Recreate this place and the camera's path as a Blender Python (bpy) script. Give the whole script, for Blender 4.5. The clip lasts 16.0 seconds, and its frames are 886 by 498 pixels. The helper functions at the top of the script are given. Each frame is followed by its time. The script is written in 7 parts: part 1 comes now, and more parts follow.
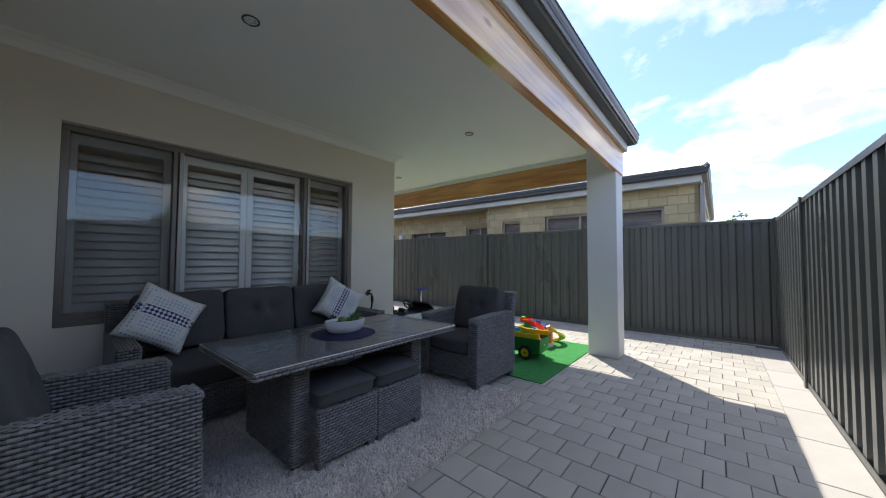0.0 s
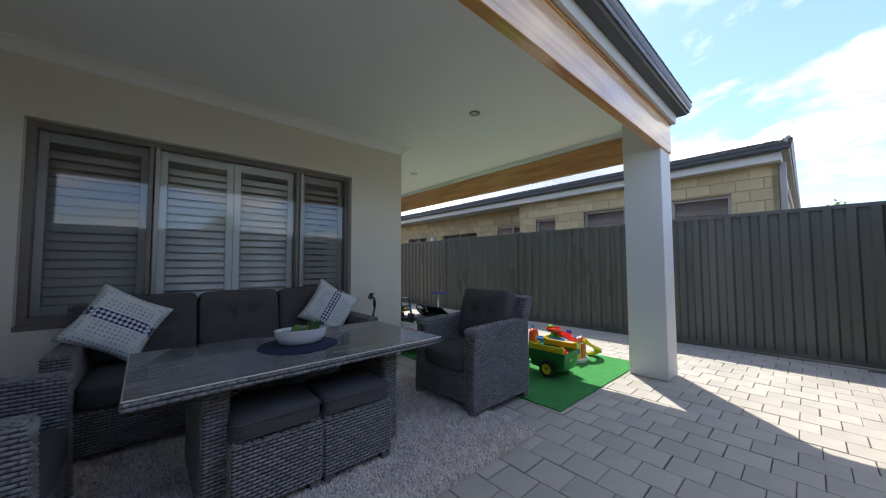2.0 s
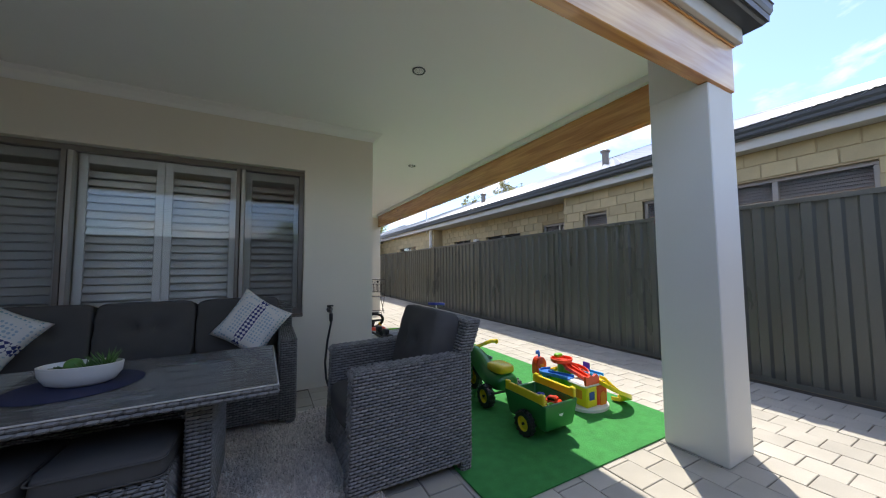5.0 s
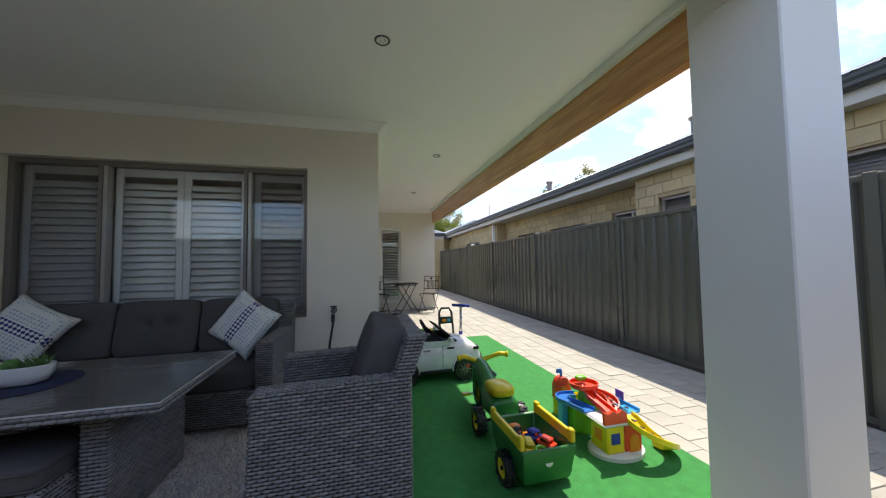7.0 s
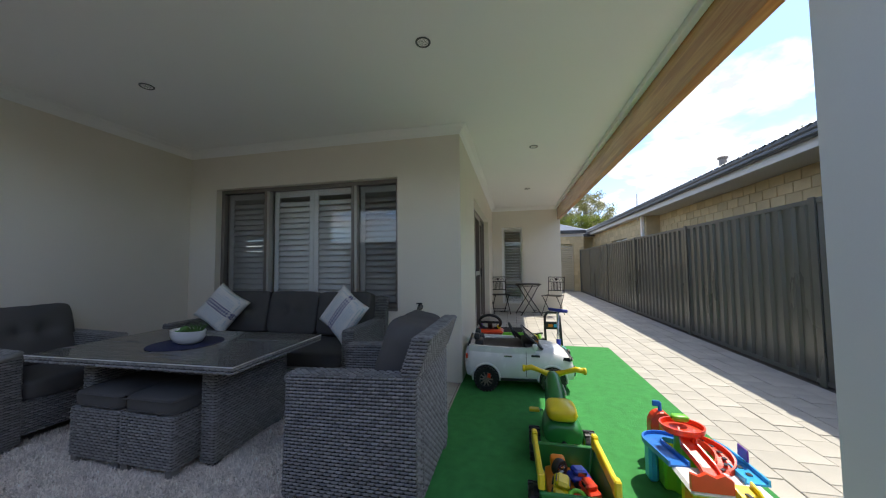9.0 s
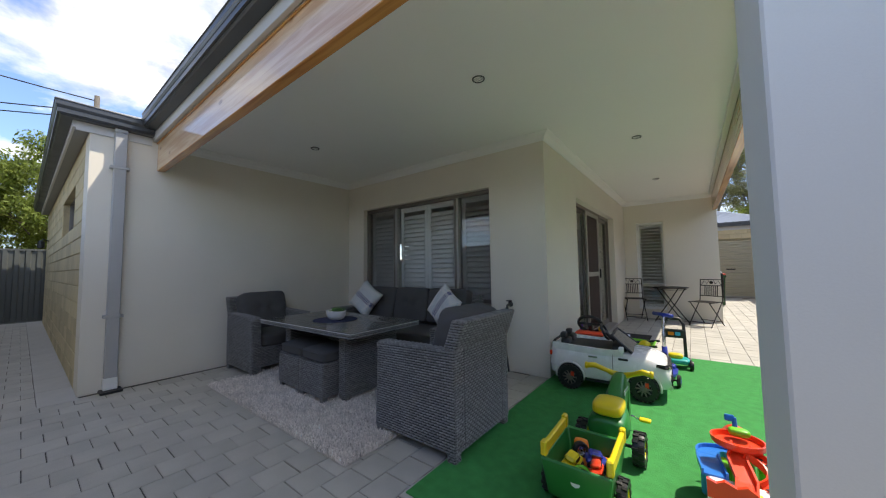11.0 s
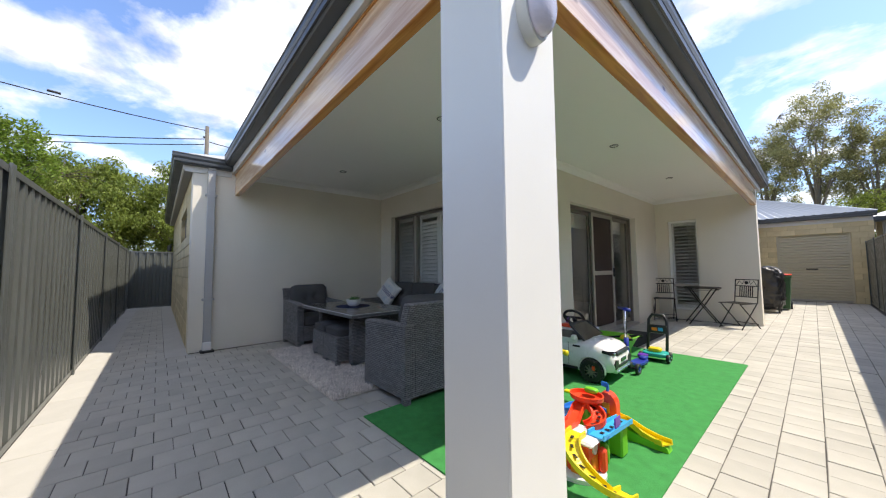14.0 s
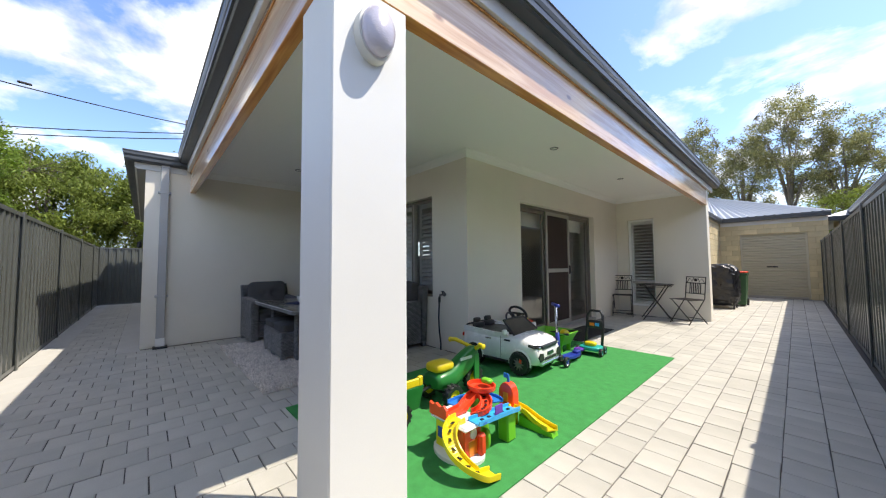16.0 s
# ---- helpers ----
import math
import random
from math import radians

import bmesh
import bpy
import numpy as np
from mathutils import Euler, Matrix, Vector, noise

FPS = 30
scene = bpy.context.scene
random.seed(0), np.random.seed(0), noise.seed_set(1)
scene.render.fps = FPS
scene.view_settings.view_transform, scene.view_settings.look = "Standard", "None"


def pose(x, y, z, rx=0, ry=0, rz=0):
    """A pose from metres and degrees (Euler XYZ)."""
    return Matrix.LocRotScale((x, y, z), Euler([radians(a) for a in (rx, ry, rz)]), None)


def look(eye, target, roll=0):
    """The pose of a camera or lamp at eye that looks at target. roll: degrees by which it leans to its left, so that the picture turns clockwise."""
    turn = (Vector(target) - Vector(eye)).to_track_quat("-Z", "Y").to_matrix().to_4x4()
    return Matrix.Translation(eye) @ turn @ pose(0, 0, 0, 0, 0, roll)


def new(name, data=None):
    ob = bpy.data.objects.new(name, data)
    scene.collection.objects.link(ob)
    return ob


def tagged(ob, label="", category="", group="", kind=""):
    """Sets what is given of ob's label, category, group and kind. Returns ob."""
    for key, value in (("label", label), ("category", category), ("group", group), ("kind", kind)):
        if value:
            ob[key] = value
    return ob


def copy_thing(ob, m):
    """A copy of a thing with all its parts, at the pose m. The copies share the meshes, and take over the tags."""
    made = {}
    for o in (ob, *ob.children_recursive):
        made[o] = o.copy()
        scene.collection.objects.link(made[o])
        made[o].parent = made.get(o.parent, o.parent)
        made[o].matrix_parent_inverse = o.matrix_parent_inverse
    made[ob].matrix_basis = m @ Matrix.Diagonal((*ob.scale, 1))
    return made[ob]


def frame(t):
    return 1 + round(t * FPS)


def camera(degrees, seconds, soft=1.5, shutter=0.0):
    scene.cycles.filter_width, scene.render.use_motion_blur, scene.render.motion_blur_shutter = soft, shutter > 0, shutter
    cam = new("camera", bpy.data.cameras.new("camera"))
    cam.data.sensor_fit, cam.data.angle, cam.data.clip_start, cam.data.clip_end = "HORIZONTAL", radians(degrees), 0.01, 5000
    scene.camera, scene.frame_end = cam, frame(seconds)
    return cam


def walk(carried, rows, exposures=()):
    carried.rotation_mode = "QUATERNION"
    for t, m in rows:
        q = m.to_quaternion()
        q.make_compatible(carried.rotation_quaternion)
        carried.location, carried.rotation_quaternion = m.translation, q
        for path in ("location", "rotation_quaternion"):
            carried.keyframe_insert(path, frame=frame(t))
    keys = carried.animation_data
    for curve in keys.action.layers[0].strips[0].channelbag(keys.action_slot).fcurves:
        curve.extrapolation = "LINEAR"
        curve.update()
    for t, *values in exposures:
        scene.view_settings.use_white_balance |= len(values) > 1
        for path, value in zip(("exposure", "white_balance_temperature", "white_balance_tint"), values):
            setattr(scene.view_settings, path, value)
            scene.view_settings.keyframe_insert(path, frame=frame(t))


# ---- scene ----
cam = camera(107.6, 16.0, soft=1.15)
PATH = [
    (0, (-2.135, 0.113, 1.172), (-0.611, 1.406, 1.245), 0.3),
    (0.5, (-1.999, 0.132, 1.181), (-0.510, 1.466, 1.246), 0.2),
    (1, (-1.854, 0.144, 1.179), (-0.408, 1.524, 1.246), 0.2),
    (1.5, (-1.685, 0.144, 1.162), (-0.289, 1.574, 1.239), 0.1),
    (2, (-1.481, 0.121, 1.128), (-0.152, 1.613, 1.225), -0.2),
    (2.5, (-1.297, 0.122, 1.129), (-0.025, 1.663, 1.223), -0.1),
    (3, (-1.047, 0.145, 1.136), (0.161, 1.737, 1.223), -0.1),
    (3.5, (-0.832, 0.144, 1.157), (0.320, 1.777, 1.239), -0.3),
    (4, (-0.581, 0.111, 1.156), (0.499, 1.791, 1.248), -0.3),
    (6.5, (0.542, 0.183, 1.163), (1.172, 2.078, 1.273), -0.7),
    (7, (0.745, 0.210, 1.189), (1.208, 2.153, 1.280), -0.8),
    (7.5, (0.948, 0.207, 1.168), (1.214, 2.187, 1.267), -1.1),
    (8, (1.112, 0.230, 1.144), (1.162, 2.226, 1.255), -1.1),
    (8.5, (1.241, 0.274, 1.173), (1.076, 2.265, 1.273), -0.6),
    (9, (1.398, 0.296, 1.179), (0.974, 2.248, 1.280), -0.6),
    (9.5, (1.545, 0.239, 1.172), (0.887, 2.124, 1.279), -0.6),
    (12, (2.490, 0.144, 1.162), (1.076, 1.553, 1.284), -0.7),
    (12.5, (2.659, 0.155, 1.171), (1.201, 1.519, 1.289), -0.5),
    (13, (2.827, 0.173, 1.165), (1.341, 1.506, 1.281), -0.5),
    (13.5, (3.027, 0.166, 1.143), (1.529, 1.487, 1.263), -0.6),
    (14, (3.216, 0.190, 1.141), (1.714, 1.506, 1.261), -0.6),
    (14.5, (3.393, 0.222, 1.138), (1.895, 1.541, 1.257), -0.5),
    (15, (3.567, 0.271, 1.151), (2.076, 1.599, 1.260), -0.6),
    (15.5, (3.657, 0.357, 1.140), (2.178, 1.699, 1.245), -0.5),
    (16, (3.704, 0.547, 1.148), (2.233, 1.899, 1.247), -0.5),
]
WALK = [(t, look(e, g, r)) for t, e, g, r in PATH]
EXPOSURES = [(0, 2.43, 6800, 11), (4, 2.43, 6900, 11), (7, 2.42, 7300, 10), (9.5, 2.42, 6950, 9.5), (12, 2.37, 7350, 9.5), (16, 2.47, 7050, 10)]
walk(cam, WALK, EXPOSURES)

# ---- light ----
SUN_WAY = Vector((0.42, 0.40, 1.0)).normalized()
sun_data = bpy.data.lights.new("sun", "SUN")
sun_data.energy, sun_data.angle, sun_data.color = 1.08, radians(0.53), (1.0, 0.955, 0.88)
sun = new("sun", sun_data)
sun.matrix_world = look(SUN_WAY * 40, (0, 0, 0))

world = bpy.data.worlds.new("sky")
scene.world = world
world.use_nodes = True
wn, wl = world.node_tree.nodes, world.node_tree.links
wn.clear()


def wnode(kind, **props):
    n = wn.new(kind)
    for k, v in props.items():
        n.inputs[k].default_value = v
    return n


sky = wn.new("ShaderNodeTexSky")
sky.sky_type, sky.sun_disc = "NISHITA", False
sky.sun_elevation, sky.sun_rotation = math.asin(SUN_WAY.z), math.atan2(SUN_WAY.x, SUN_WAY.y)
sky.air_density, sky.dust_density, sky.ozone_density = 1.0, 0.6, 1.4
tc = wn.new("ShaderNodeTexCoord")
sep = wn.new("ShaderNodeSeparateXYZ")
wl.new(tc.outputs["Generated"], sep.inputs[0])
lift = wn.new("ShaderNodeMath")
lift.operation, lift.inputs[1].default_value = "ADD", 0.22
wl.new(sep.outputs["Z"], lift.inputs[0])
low = wn.new("ShaderNodeMath")
low.operation, low.inputs[1].default_value = "MAXIMUM", 0.05
wl.new(lift.outputs[0], low.inputs[0])
flat = wn.new("ShaderNodeCombineXYZ")
for axis in "XY":
    d = wn.new("ShaderNodeMath")
    d.operation = "DIVIDE"
    wl.new(sep.outputs[axis], d.inputs[0])
    wl.new(low.outputs[0], d.inputs[1])
    wl.new(d.outputs[0], flat.inputs[axis])
cloud = wnode("ShaderNodeTexNoise", Scale=1.7, Detail=9.0, Roughness=0.56, Distortion=0.25)
wl.new(flat.outputs[0], cloud.inputs["Vector"])
ramp = wn.new("ShaderNodeValToRGB")
ramp.color_ramp.elements[0].position, ramp.color_ramp.elements[1].position = 0.48, 0.60
wl.new(cloud.outputs["Fac"], ramp.inputs["Fac"])
white = wn.new("ShaderNodeMix")
white.data_type = "RGBA"
wl.new(ramp.outputs["Color"], white.inputs["Factor"])
puff = wnode("ShaderNodeTexNoise", Scale=4.2, Detail=8.0, Roughness=0.6, Distortion=0.1)
wl.new(flat.outputs[0], puff.inputs["Vector"])
body = wn.new("ShaderNodeValToRGB")
body.color_ramp.elements[0].position, body.color_ramp.elements[1].position = 0.38, 0.62
body.color_ramp.elements[0].color, body.color_ramp.elements[1].color = (1.02, 1.1, 1.27, 1), (2.15, 2.19, 2.26, 1)
wl.new(puff.outputs["Fac"], body.inputs["Fac"])
wl.new(body.outputs["Color"], white.inputs["B"])
deep = wn.new("ShaderNodeMix")
deep.data_type, deep.blend_type = "RGBA", "MULTIPLY"
deep.inputs["Factor"].default_value, deep.inputs["B"].default_value = 1.0, (0.26, 0.30, 0.385, 1)
wl.new(sky.outputs["Color"], deep.inputs["A"])
wl.new(deep.outputs["Result"], white.inputs["A"])
back = wnode("ShaderNodeBackground", Strength=0.165)
wl.new(white.outputs["Result"], back.inputs["Color"])
wout = wn.new("ShaderNodeOutputWorld")
wl.new(back.outputs[0], wout.inputs["Surface"])


# ---- materials ----
def grey(v):
    return (v, v, v)


def pbr(name, col, rough=0.6, metal=0.0, var=0.12, scale=5.0, bump=0.1, bscale=90.0, stretch=(1, 1, 1), island=0.0, objvar=0.0, spec=0.5, coat=0.0, dist=0.004):
    """A surface with wear at two scales: broad tone changes and a fine relief."""
    m = bpy.data.materials.new(name)
    m.use_nodes = True
    nt = m.node_tree
    p = nt.nodes["Principled BSDF"]
    p.inputs["Metallic"].default_value = metal
    p.inputs["Specular IOR Level"].default_value = spec
    p.inputs["Coat Weight"].default_value = coat
    co = nt.nodes.new("ShaderNodeTexCoord")
    mp = nt.nodes.new("ShaderNodeMapping")
    mp.inputs["Scale"].default_value = stretch
    nt.links.new(co.outputs["Object"], mp.inputs["Vector"])
    big = nt.nodes.new("ShaderNodeTexNoise")
    big.inputs["Scale"].default_value, big.inputs["Detail"].default_value = scale, 5
    fine = nt.nodes.new("ShaderNodeTexNoise")
    fine.inputs["Scale"].default_value, fine.inputs["Detail"].default_value = bscale, 3
    for n in (big, fine):
        nt.links.new(mp.outputs[0], n.inputs["Vector"])
    tone = nt.nodes.new("ShaderNodeMath")
    tone.operation = "MULTIPLY_ADD"
    tone.inputs[1].default_value, tone.inputs[2].default_value = 2.6 * var, 1 - 1.3 * var
    nt.links.new(big.outputs["Fac"], tone.inputs[0])
    last = tone.outputs[0]
    extra = nt.nodes.new("ShaderNodeMath")
    extra.operation = "MULTIPLY_ADD"
    extra.inputs[1].default_value, extra.inputs[2].default_value = var, 1 - 0.5 * var
    nt.links.new(fine.outputs["Fac"], extra.inputs[0])
    mul = nt.nodes.new("ShaderNodeMath")
    mul.operation = "MULTIPLY"
    nt.links.new(last, mul.inputs[0])
    nt.links.new(extra.outputs[0], mul.inputs[1])
    last = mul.outputs[0]
    for amount, kind, sock in ((island, "ShaderNodeNewGeometry", "Random Per Island"), (objvar, "ShaderNodeObjectInfo", "Random")):
        if amount:
            src = nt.nodes.new(kind)
            a = nt.nodes.new("ShaderNodeMath")
            a.operation = "MULTIPLY_ADD"
            a.inputs[1].default_value, a.inputs[2].default_value = 2 * amount, 1 - amount
            nt.links.new(src.outputs[sock], a.inputs[0])
            b = nt.nodes.new("ShaderNodeMath")
            b.operation = "MULTIPLY"
            nt.links.new(last, b.inputs[0])
            nt.links.new(a.outputs[0], b.inputs[1])
            last = b.outputs[0]
    vm = nt.nodes.new("ShaderNodeVectorMath")
    vm.operation = "SCALE"
    vm.inputs[0].default_value = col
    nt.links.new(last, vm.inputs["Scale"])
    nt.links.new(vm.outputs[0], p.inputs["Base Color"])
    rr = nt.nodes.new("ShaderNodeMath")
    rr.operation, rr.use_clamp = "MULTIPLY_ADD", True
    rr.inputs[1].default_value, rr.inputs[2].default_value = 0.25, rough - 0.12
    nt.links.new(big.outputs["Fac"], rr.inputs[0])
    nt.links.new(rr.outputs[0], p.inputs["Roughness"])
    if bump:
        bn = nt.nodes.new("ShaderNodeBump")
        bn.inputs["Strength"].default_value, bn.inputs["Distance"].default_value = bump, dist
        nt.links.new(fine.outputs["Fac"], bn.inputs["Height"])
        nt.links.new(bn.outputs[0], p.inputs["Normal"])
    return m


def timber(name, dark, light, knot):
    """Softwood with long grain along local x and scattered knots."""
    m = pbr(name, light, rough=0.5, var=0.06, scale=1.2, bump=0.08, bscale=14, stretch=(0.6, 9, 9), coat=0.45)
    nt = m.node_tree
    p = nt.nodes["Principled BSDF"]
    co = nt.nodes.new("ShaderNodeTexCoord")
    mp = nt.nodes.new("ShaderNodeMapping")
    mp.inputs["Scale"].default_value = (0.5, 8, 8)
    wave = nt.nodes.new("ShaderNodeTexNoise")
    wave.inputs["Scale"].default_value, wave.inputs["Detail"].default_value, wave.inputs["Distortion"].default_value = 3.2, 6, 0.8
    mix = nt.nodes.new("ShaderNodeMix")
    mix.data_type = "RGBA"
    mix.inputs["A"].default_value, mix.inputs["B"].default_value = (*dark, 1), (*light, 1)
    rp = nt.nodes.new("ShaderNodeValToRGB")
    rp.color_ramp.elements[0].position, rp.color_ramp.elements[1].position = 0.36, 0.64
    nt.links.new(co.outputs["Object"], mp.inputs[0])
    nt.links.new(mp.outputs[0], wave.inputs["Vector"])
    nt.links.new(wave.outputs["Fac"], rp.inputs[0])
    nt.links.new(rp.outputs[0], mix.inputs["Factor"])
    vor = nt.nodes.new("ShaderNodeTexVoronoi")
    vor.inputs["Scale"].default_value = 2.7
    mp2 = nt.nodes.new("ShaderNodeMapping")
    mp2.inputs["Scale"].default_value = (0.8, 1.8, 1.8)
    nt.links.new(co.outputs["Object"], mp2.inputs[0])
    nt.links.new(mp2.outputs[0], vor.inputs["Vector"])
    rk = nt.nodes.new("ShaderNodeValToRGB")
    rk.color_ramp.elements[0].position, rk.color_ramp.elements[1].position = 0.05, 0.11
    nt.links.new(vor.outputs["Distance"], rk.inputs[0])
    mk = nt.nodes.new("ShaderNodeMix")
    mk.data_type = "RGBA"
    mk.inputs["A"].default_value = (*knot, 1)
    nt.links.new(rk.outputs[0], mk.inputs["Factor"])
    nt.links.new(mix.outputs["Result"], mk.inputs["B"])
    nt.links.new(mk.outputs["Result"], p.inputs["Base Color"])
    return m


def glassy(name, tint=(1, 1, 1), rough=0.0, clear=0.9):
    """A thin pane: mostly clear, with a mirror sheen that grows at a slant."""
    m = bpy.data.materials.new(name)
    m.use_nodes = True
    nt = m.node_tree
    nt.nodes.clear()
    out = nt.nodes.new("ShaderNodeOutputMaterial")
    tr = nt.nodes.new("ShaderNodeBsdfTransparent")
    tr.inputs[0].default_value = (*[c * clear for c in tint], 1)
    gl = nt.nodes.new("ShaderNodeBsdfGlossy")
    gl.inputs["Roughness"].default_value = rough
    lw = nt.nodes.new("ShaderNodeLayerWeight")
    lw.inputs["Blend"].default_value = 0.5
    pw = nt.nodes.new("ShaderNodeMath")
    pw.operation, pw.inputs[1].default_value = "POWER", 4.0
    nt.links.new(lw.outputs["Facing"], pw.inputs[0])
    fr = nt.nodes.new("ShaderNodeMath")
    fr.operation, fr.inputs[1].default_value, fr.inputs[2].default_value = "MULTIPLY_ADD", 0.86, 0.05
    nt.links.new(pw.outputs[0], fr.inputs[0])
    mx = nt.nodes.new("ShaderNodeMixShader")
    nt.links.new(fr.outputs[0], mx.inputs[0])
    nt.links.new(tr.outputs[0], mx.inputs[1])
    nt.links.new(gl.outputs[0], mx.inputs[2])
    nt.links.new(mx.outputs[0], out.inputs[0])
    return m


def meshy(name, col, cover):
    """Insect screen: a dark woven mesh that lets part of the light through."""
    m = bpy.data.materials.new(name)
    m.use_nodes = True
    nt = m.node_tree
    p = nt.nodes["Principled BSDF"]
    p.inputs["Base Color"].default_value = (*col, 1)
    p.inputs["Roughness"].default_value = 0.7
    p.inputs["Alpha"].default_value = cover
    return m


M_RENDER = pbr("wall_render", (0.78, 0.735, 0.64), 0.85, var=0.05, scale=1.6, bump=0.18, bscale=260, dist=0.002)
M_COLUMN = pbr("column_render", (0.80, 0.808, 0.79), 0.8, var=0.04, scale=1.8, bump=0.15, bscale=240, dist=0.002)
M_CEIL = pbr("ceiling_paint", (0.90, 0.90, 0.88), 0.7, var=0.02, scale=0.8, bump=0.02, bscale=120)
M_TRIM = pbr("pale_grey_trim", (0.62, 0.62, 0.61), 0.5, var=0.04, scale=3, bump=0.03)
# Darker than the trim: the shade under the eaves is in this grey.
M_SOFFIT = pbr("shade_grey_eaves", (0.26, 0.265, 0.27), 0.6, var=0.06, scale=3, bump=0.03)
M_GUTTER = pbr("slate_gutter_paint", (0.062, 0.068, 0.075), 0.34, var=0.08, scale=4, bump=0.03)
M_FENCE = pbr("fence_paint", (0.100, 0.108, 0.102), 0.30, var=0.14, scale=2.2, bump=0.05, bscale=160, stretch=(1, 1, 0.25))
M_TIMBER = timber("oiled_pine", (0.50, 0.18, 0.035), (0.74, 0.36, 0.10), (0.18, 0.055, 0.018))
# Paler pine for outer faces: the sky's sheen is put into the colour.
M_TIMBER_PALE = timber("sky_sheen_pine", (0.64, 0.37, 0.19), (0.84, 0.60, 0.36), (0.26, 0.11, 0.05))
for wood in (M_TIMBER, M_TIMBER_PALE):
    varnish = wood.node_tree.nodes["Principled BSDF"]
    varnish.inputs["Coat Weight"].default_value, varnish.inputs["Coat Roughness"].default_value, varnish.inputs["Coat IOR"].default_value = 1.0, 0.10, 1.6
M_PAVER = pbr("paver", (0.455, 0.435, 0.385), 0.85, var=0.2, scale=3.2, bump=0.5, bscale=150, objvar=0.07, dist=0.003)
M_PAVER_ISL = pbr("paver_field", (0.455, 0.435, 0.385), 0.85, var=0.2, scale=3.2, bump=0.5, bscale=150, island=0.07, dist=0.003)
M_SAND = pbr("joint_sand", (0.08, 0.074, 0.066), 0.95, var=0.25, scale=30, bump=0.4, bscale=220)
M_EDGING = pbr("concrete_edging", (0.47, 0.455, 0.42), 0.88, var=0.1, scale=5, bump=0.25, bscale=170, objvar=0.05)
M_EARTH = pbr("dry_ground", (0.17, 0.15, 0.10), 0.95, var=0.35, scale=0.6, bump=0.4, bscale=30, dist=0.02)
M_STONE = pbr("limestone_block", (0.60, 0.50, 0.30), 0.9, var=0.12, scale=6, bump=0.5, bscale=70, objvar=0.12, dist=0.005)
M_STONE_ISL = pbr("limestone_block_far", (0.60, 0.50, 0.30), 0.9, var=0.12, scale=3, bump=0.5, bscale=70, island=0.12, dist=0.005)
M_MORTAR = pbr("mortar", (0.50, 0.40, 0.24), 0.95, var=0.12, scale=8, bump=0.4, bscale=120)
M_ROOF = pbr("steel_roof", (0.40, 0.42, 0.44), 0.4, metal=0.2, var=0.05, scale=2, bump=0.02)
M_ALU = pbr("taupe_aluminium", (0.21, 0.185, 0.165), 0.4, metal=0.35, var=0.05, scale=4, bump=0.03)
M_ALU_LIGHT = pbr("grey_aluminium", (0.42, 0.40, 0.37), 0.38, metal=0.4, var=0.05, scale=4, bump=0.03)
M_SHUTTER = pbr("shutter_paint", (0.88, 0.88, 0.86), 0.4, var=0.03, scale=5, bump=0.02)
M_GLASS = glassy("window_glass", (0.97, 0.98, 0.98), clear=0.99)
M_SCREEN = meshy("fly_screen", (0.05, 0.05, 0.05), 0.34)
M_SECURITY = meshy("security_mesh", (0.035, 0.018, 0.014), 0.92)
M_DARKROOM = pbr("room_plaster", (0.74, 0.72, 0.67), 0.9, var=0.05, scale=2, bump=0.05)
M_ROOMTILE = pbr("room_floor_tile", (0.30, 0.25, 0.20), 0.35, var=0.1, scale=3, bump=0.03)
M_BLACK = pbr("black_plastic", (0.018, 0.018, 0.02), 0.42, var=0.2, scale=9, bump=0.08)
M_CHROME = pbr("bright_metal", (0.62, 0.62, 0.62), 0.25, metal=1.0, var=0.08, scale=12, bump=0.02)
# Near-black core: shade between the wicker strands is put into its colour.
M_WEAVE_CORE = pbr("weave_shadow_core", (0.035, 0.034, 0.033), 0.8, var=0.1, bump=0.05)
M_DOWNLIGHT = pbr("lamp_lens", (0.92, 0.91, 0.88), 0.35, var=0.05, scale=30, bump=0.05)


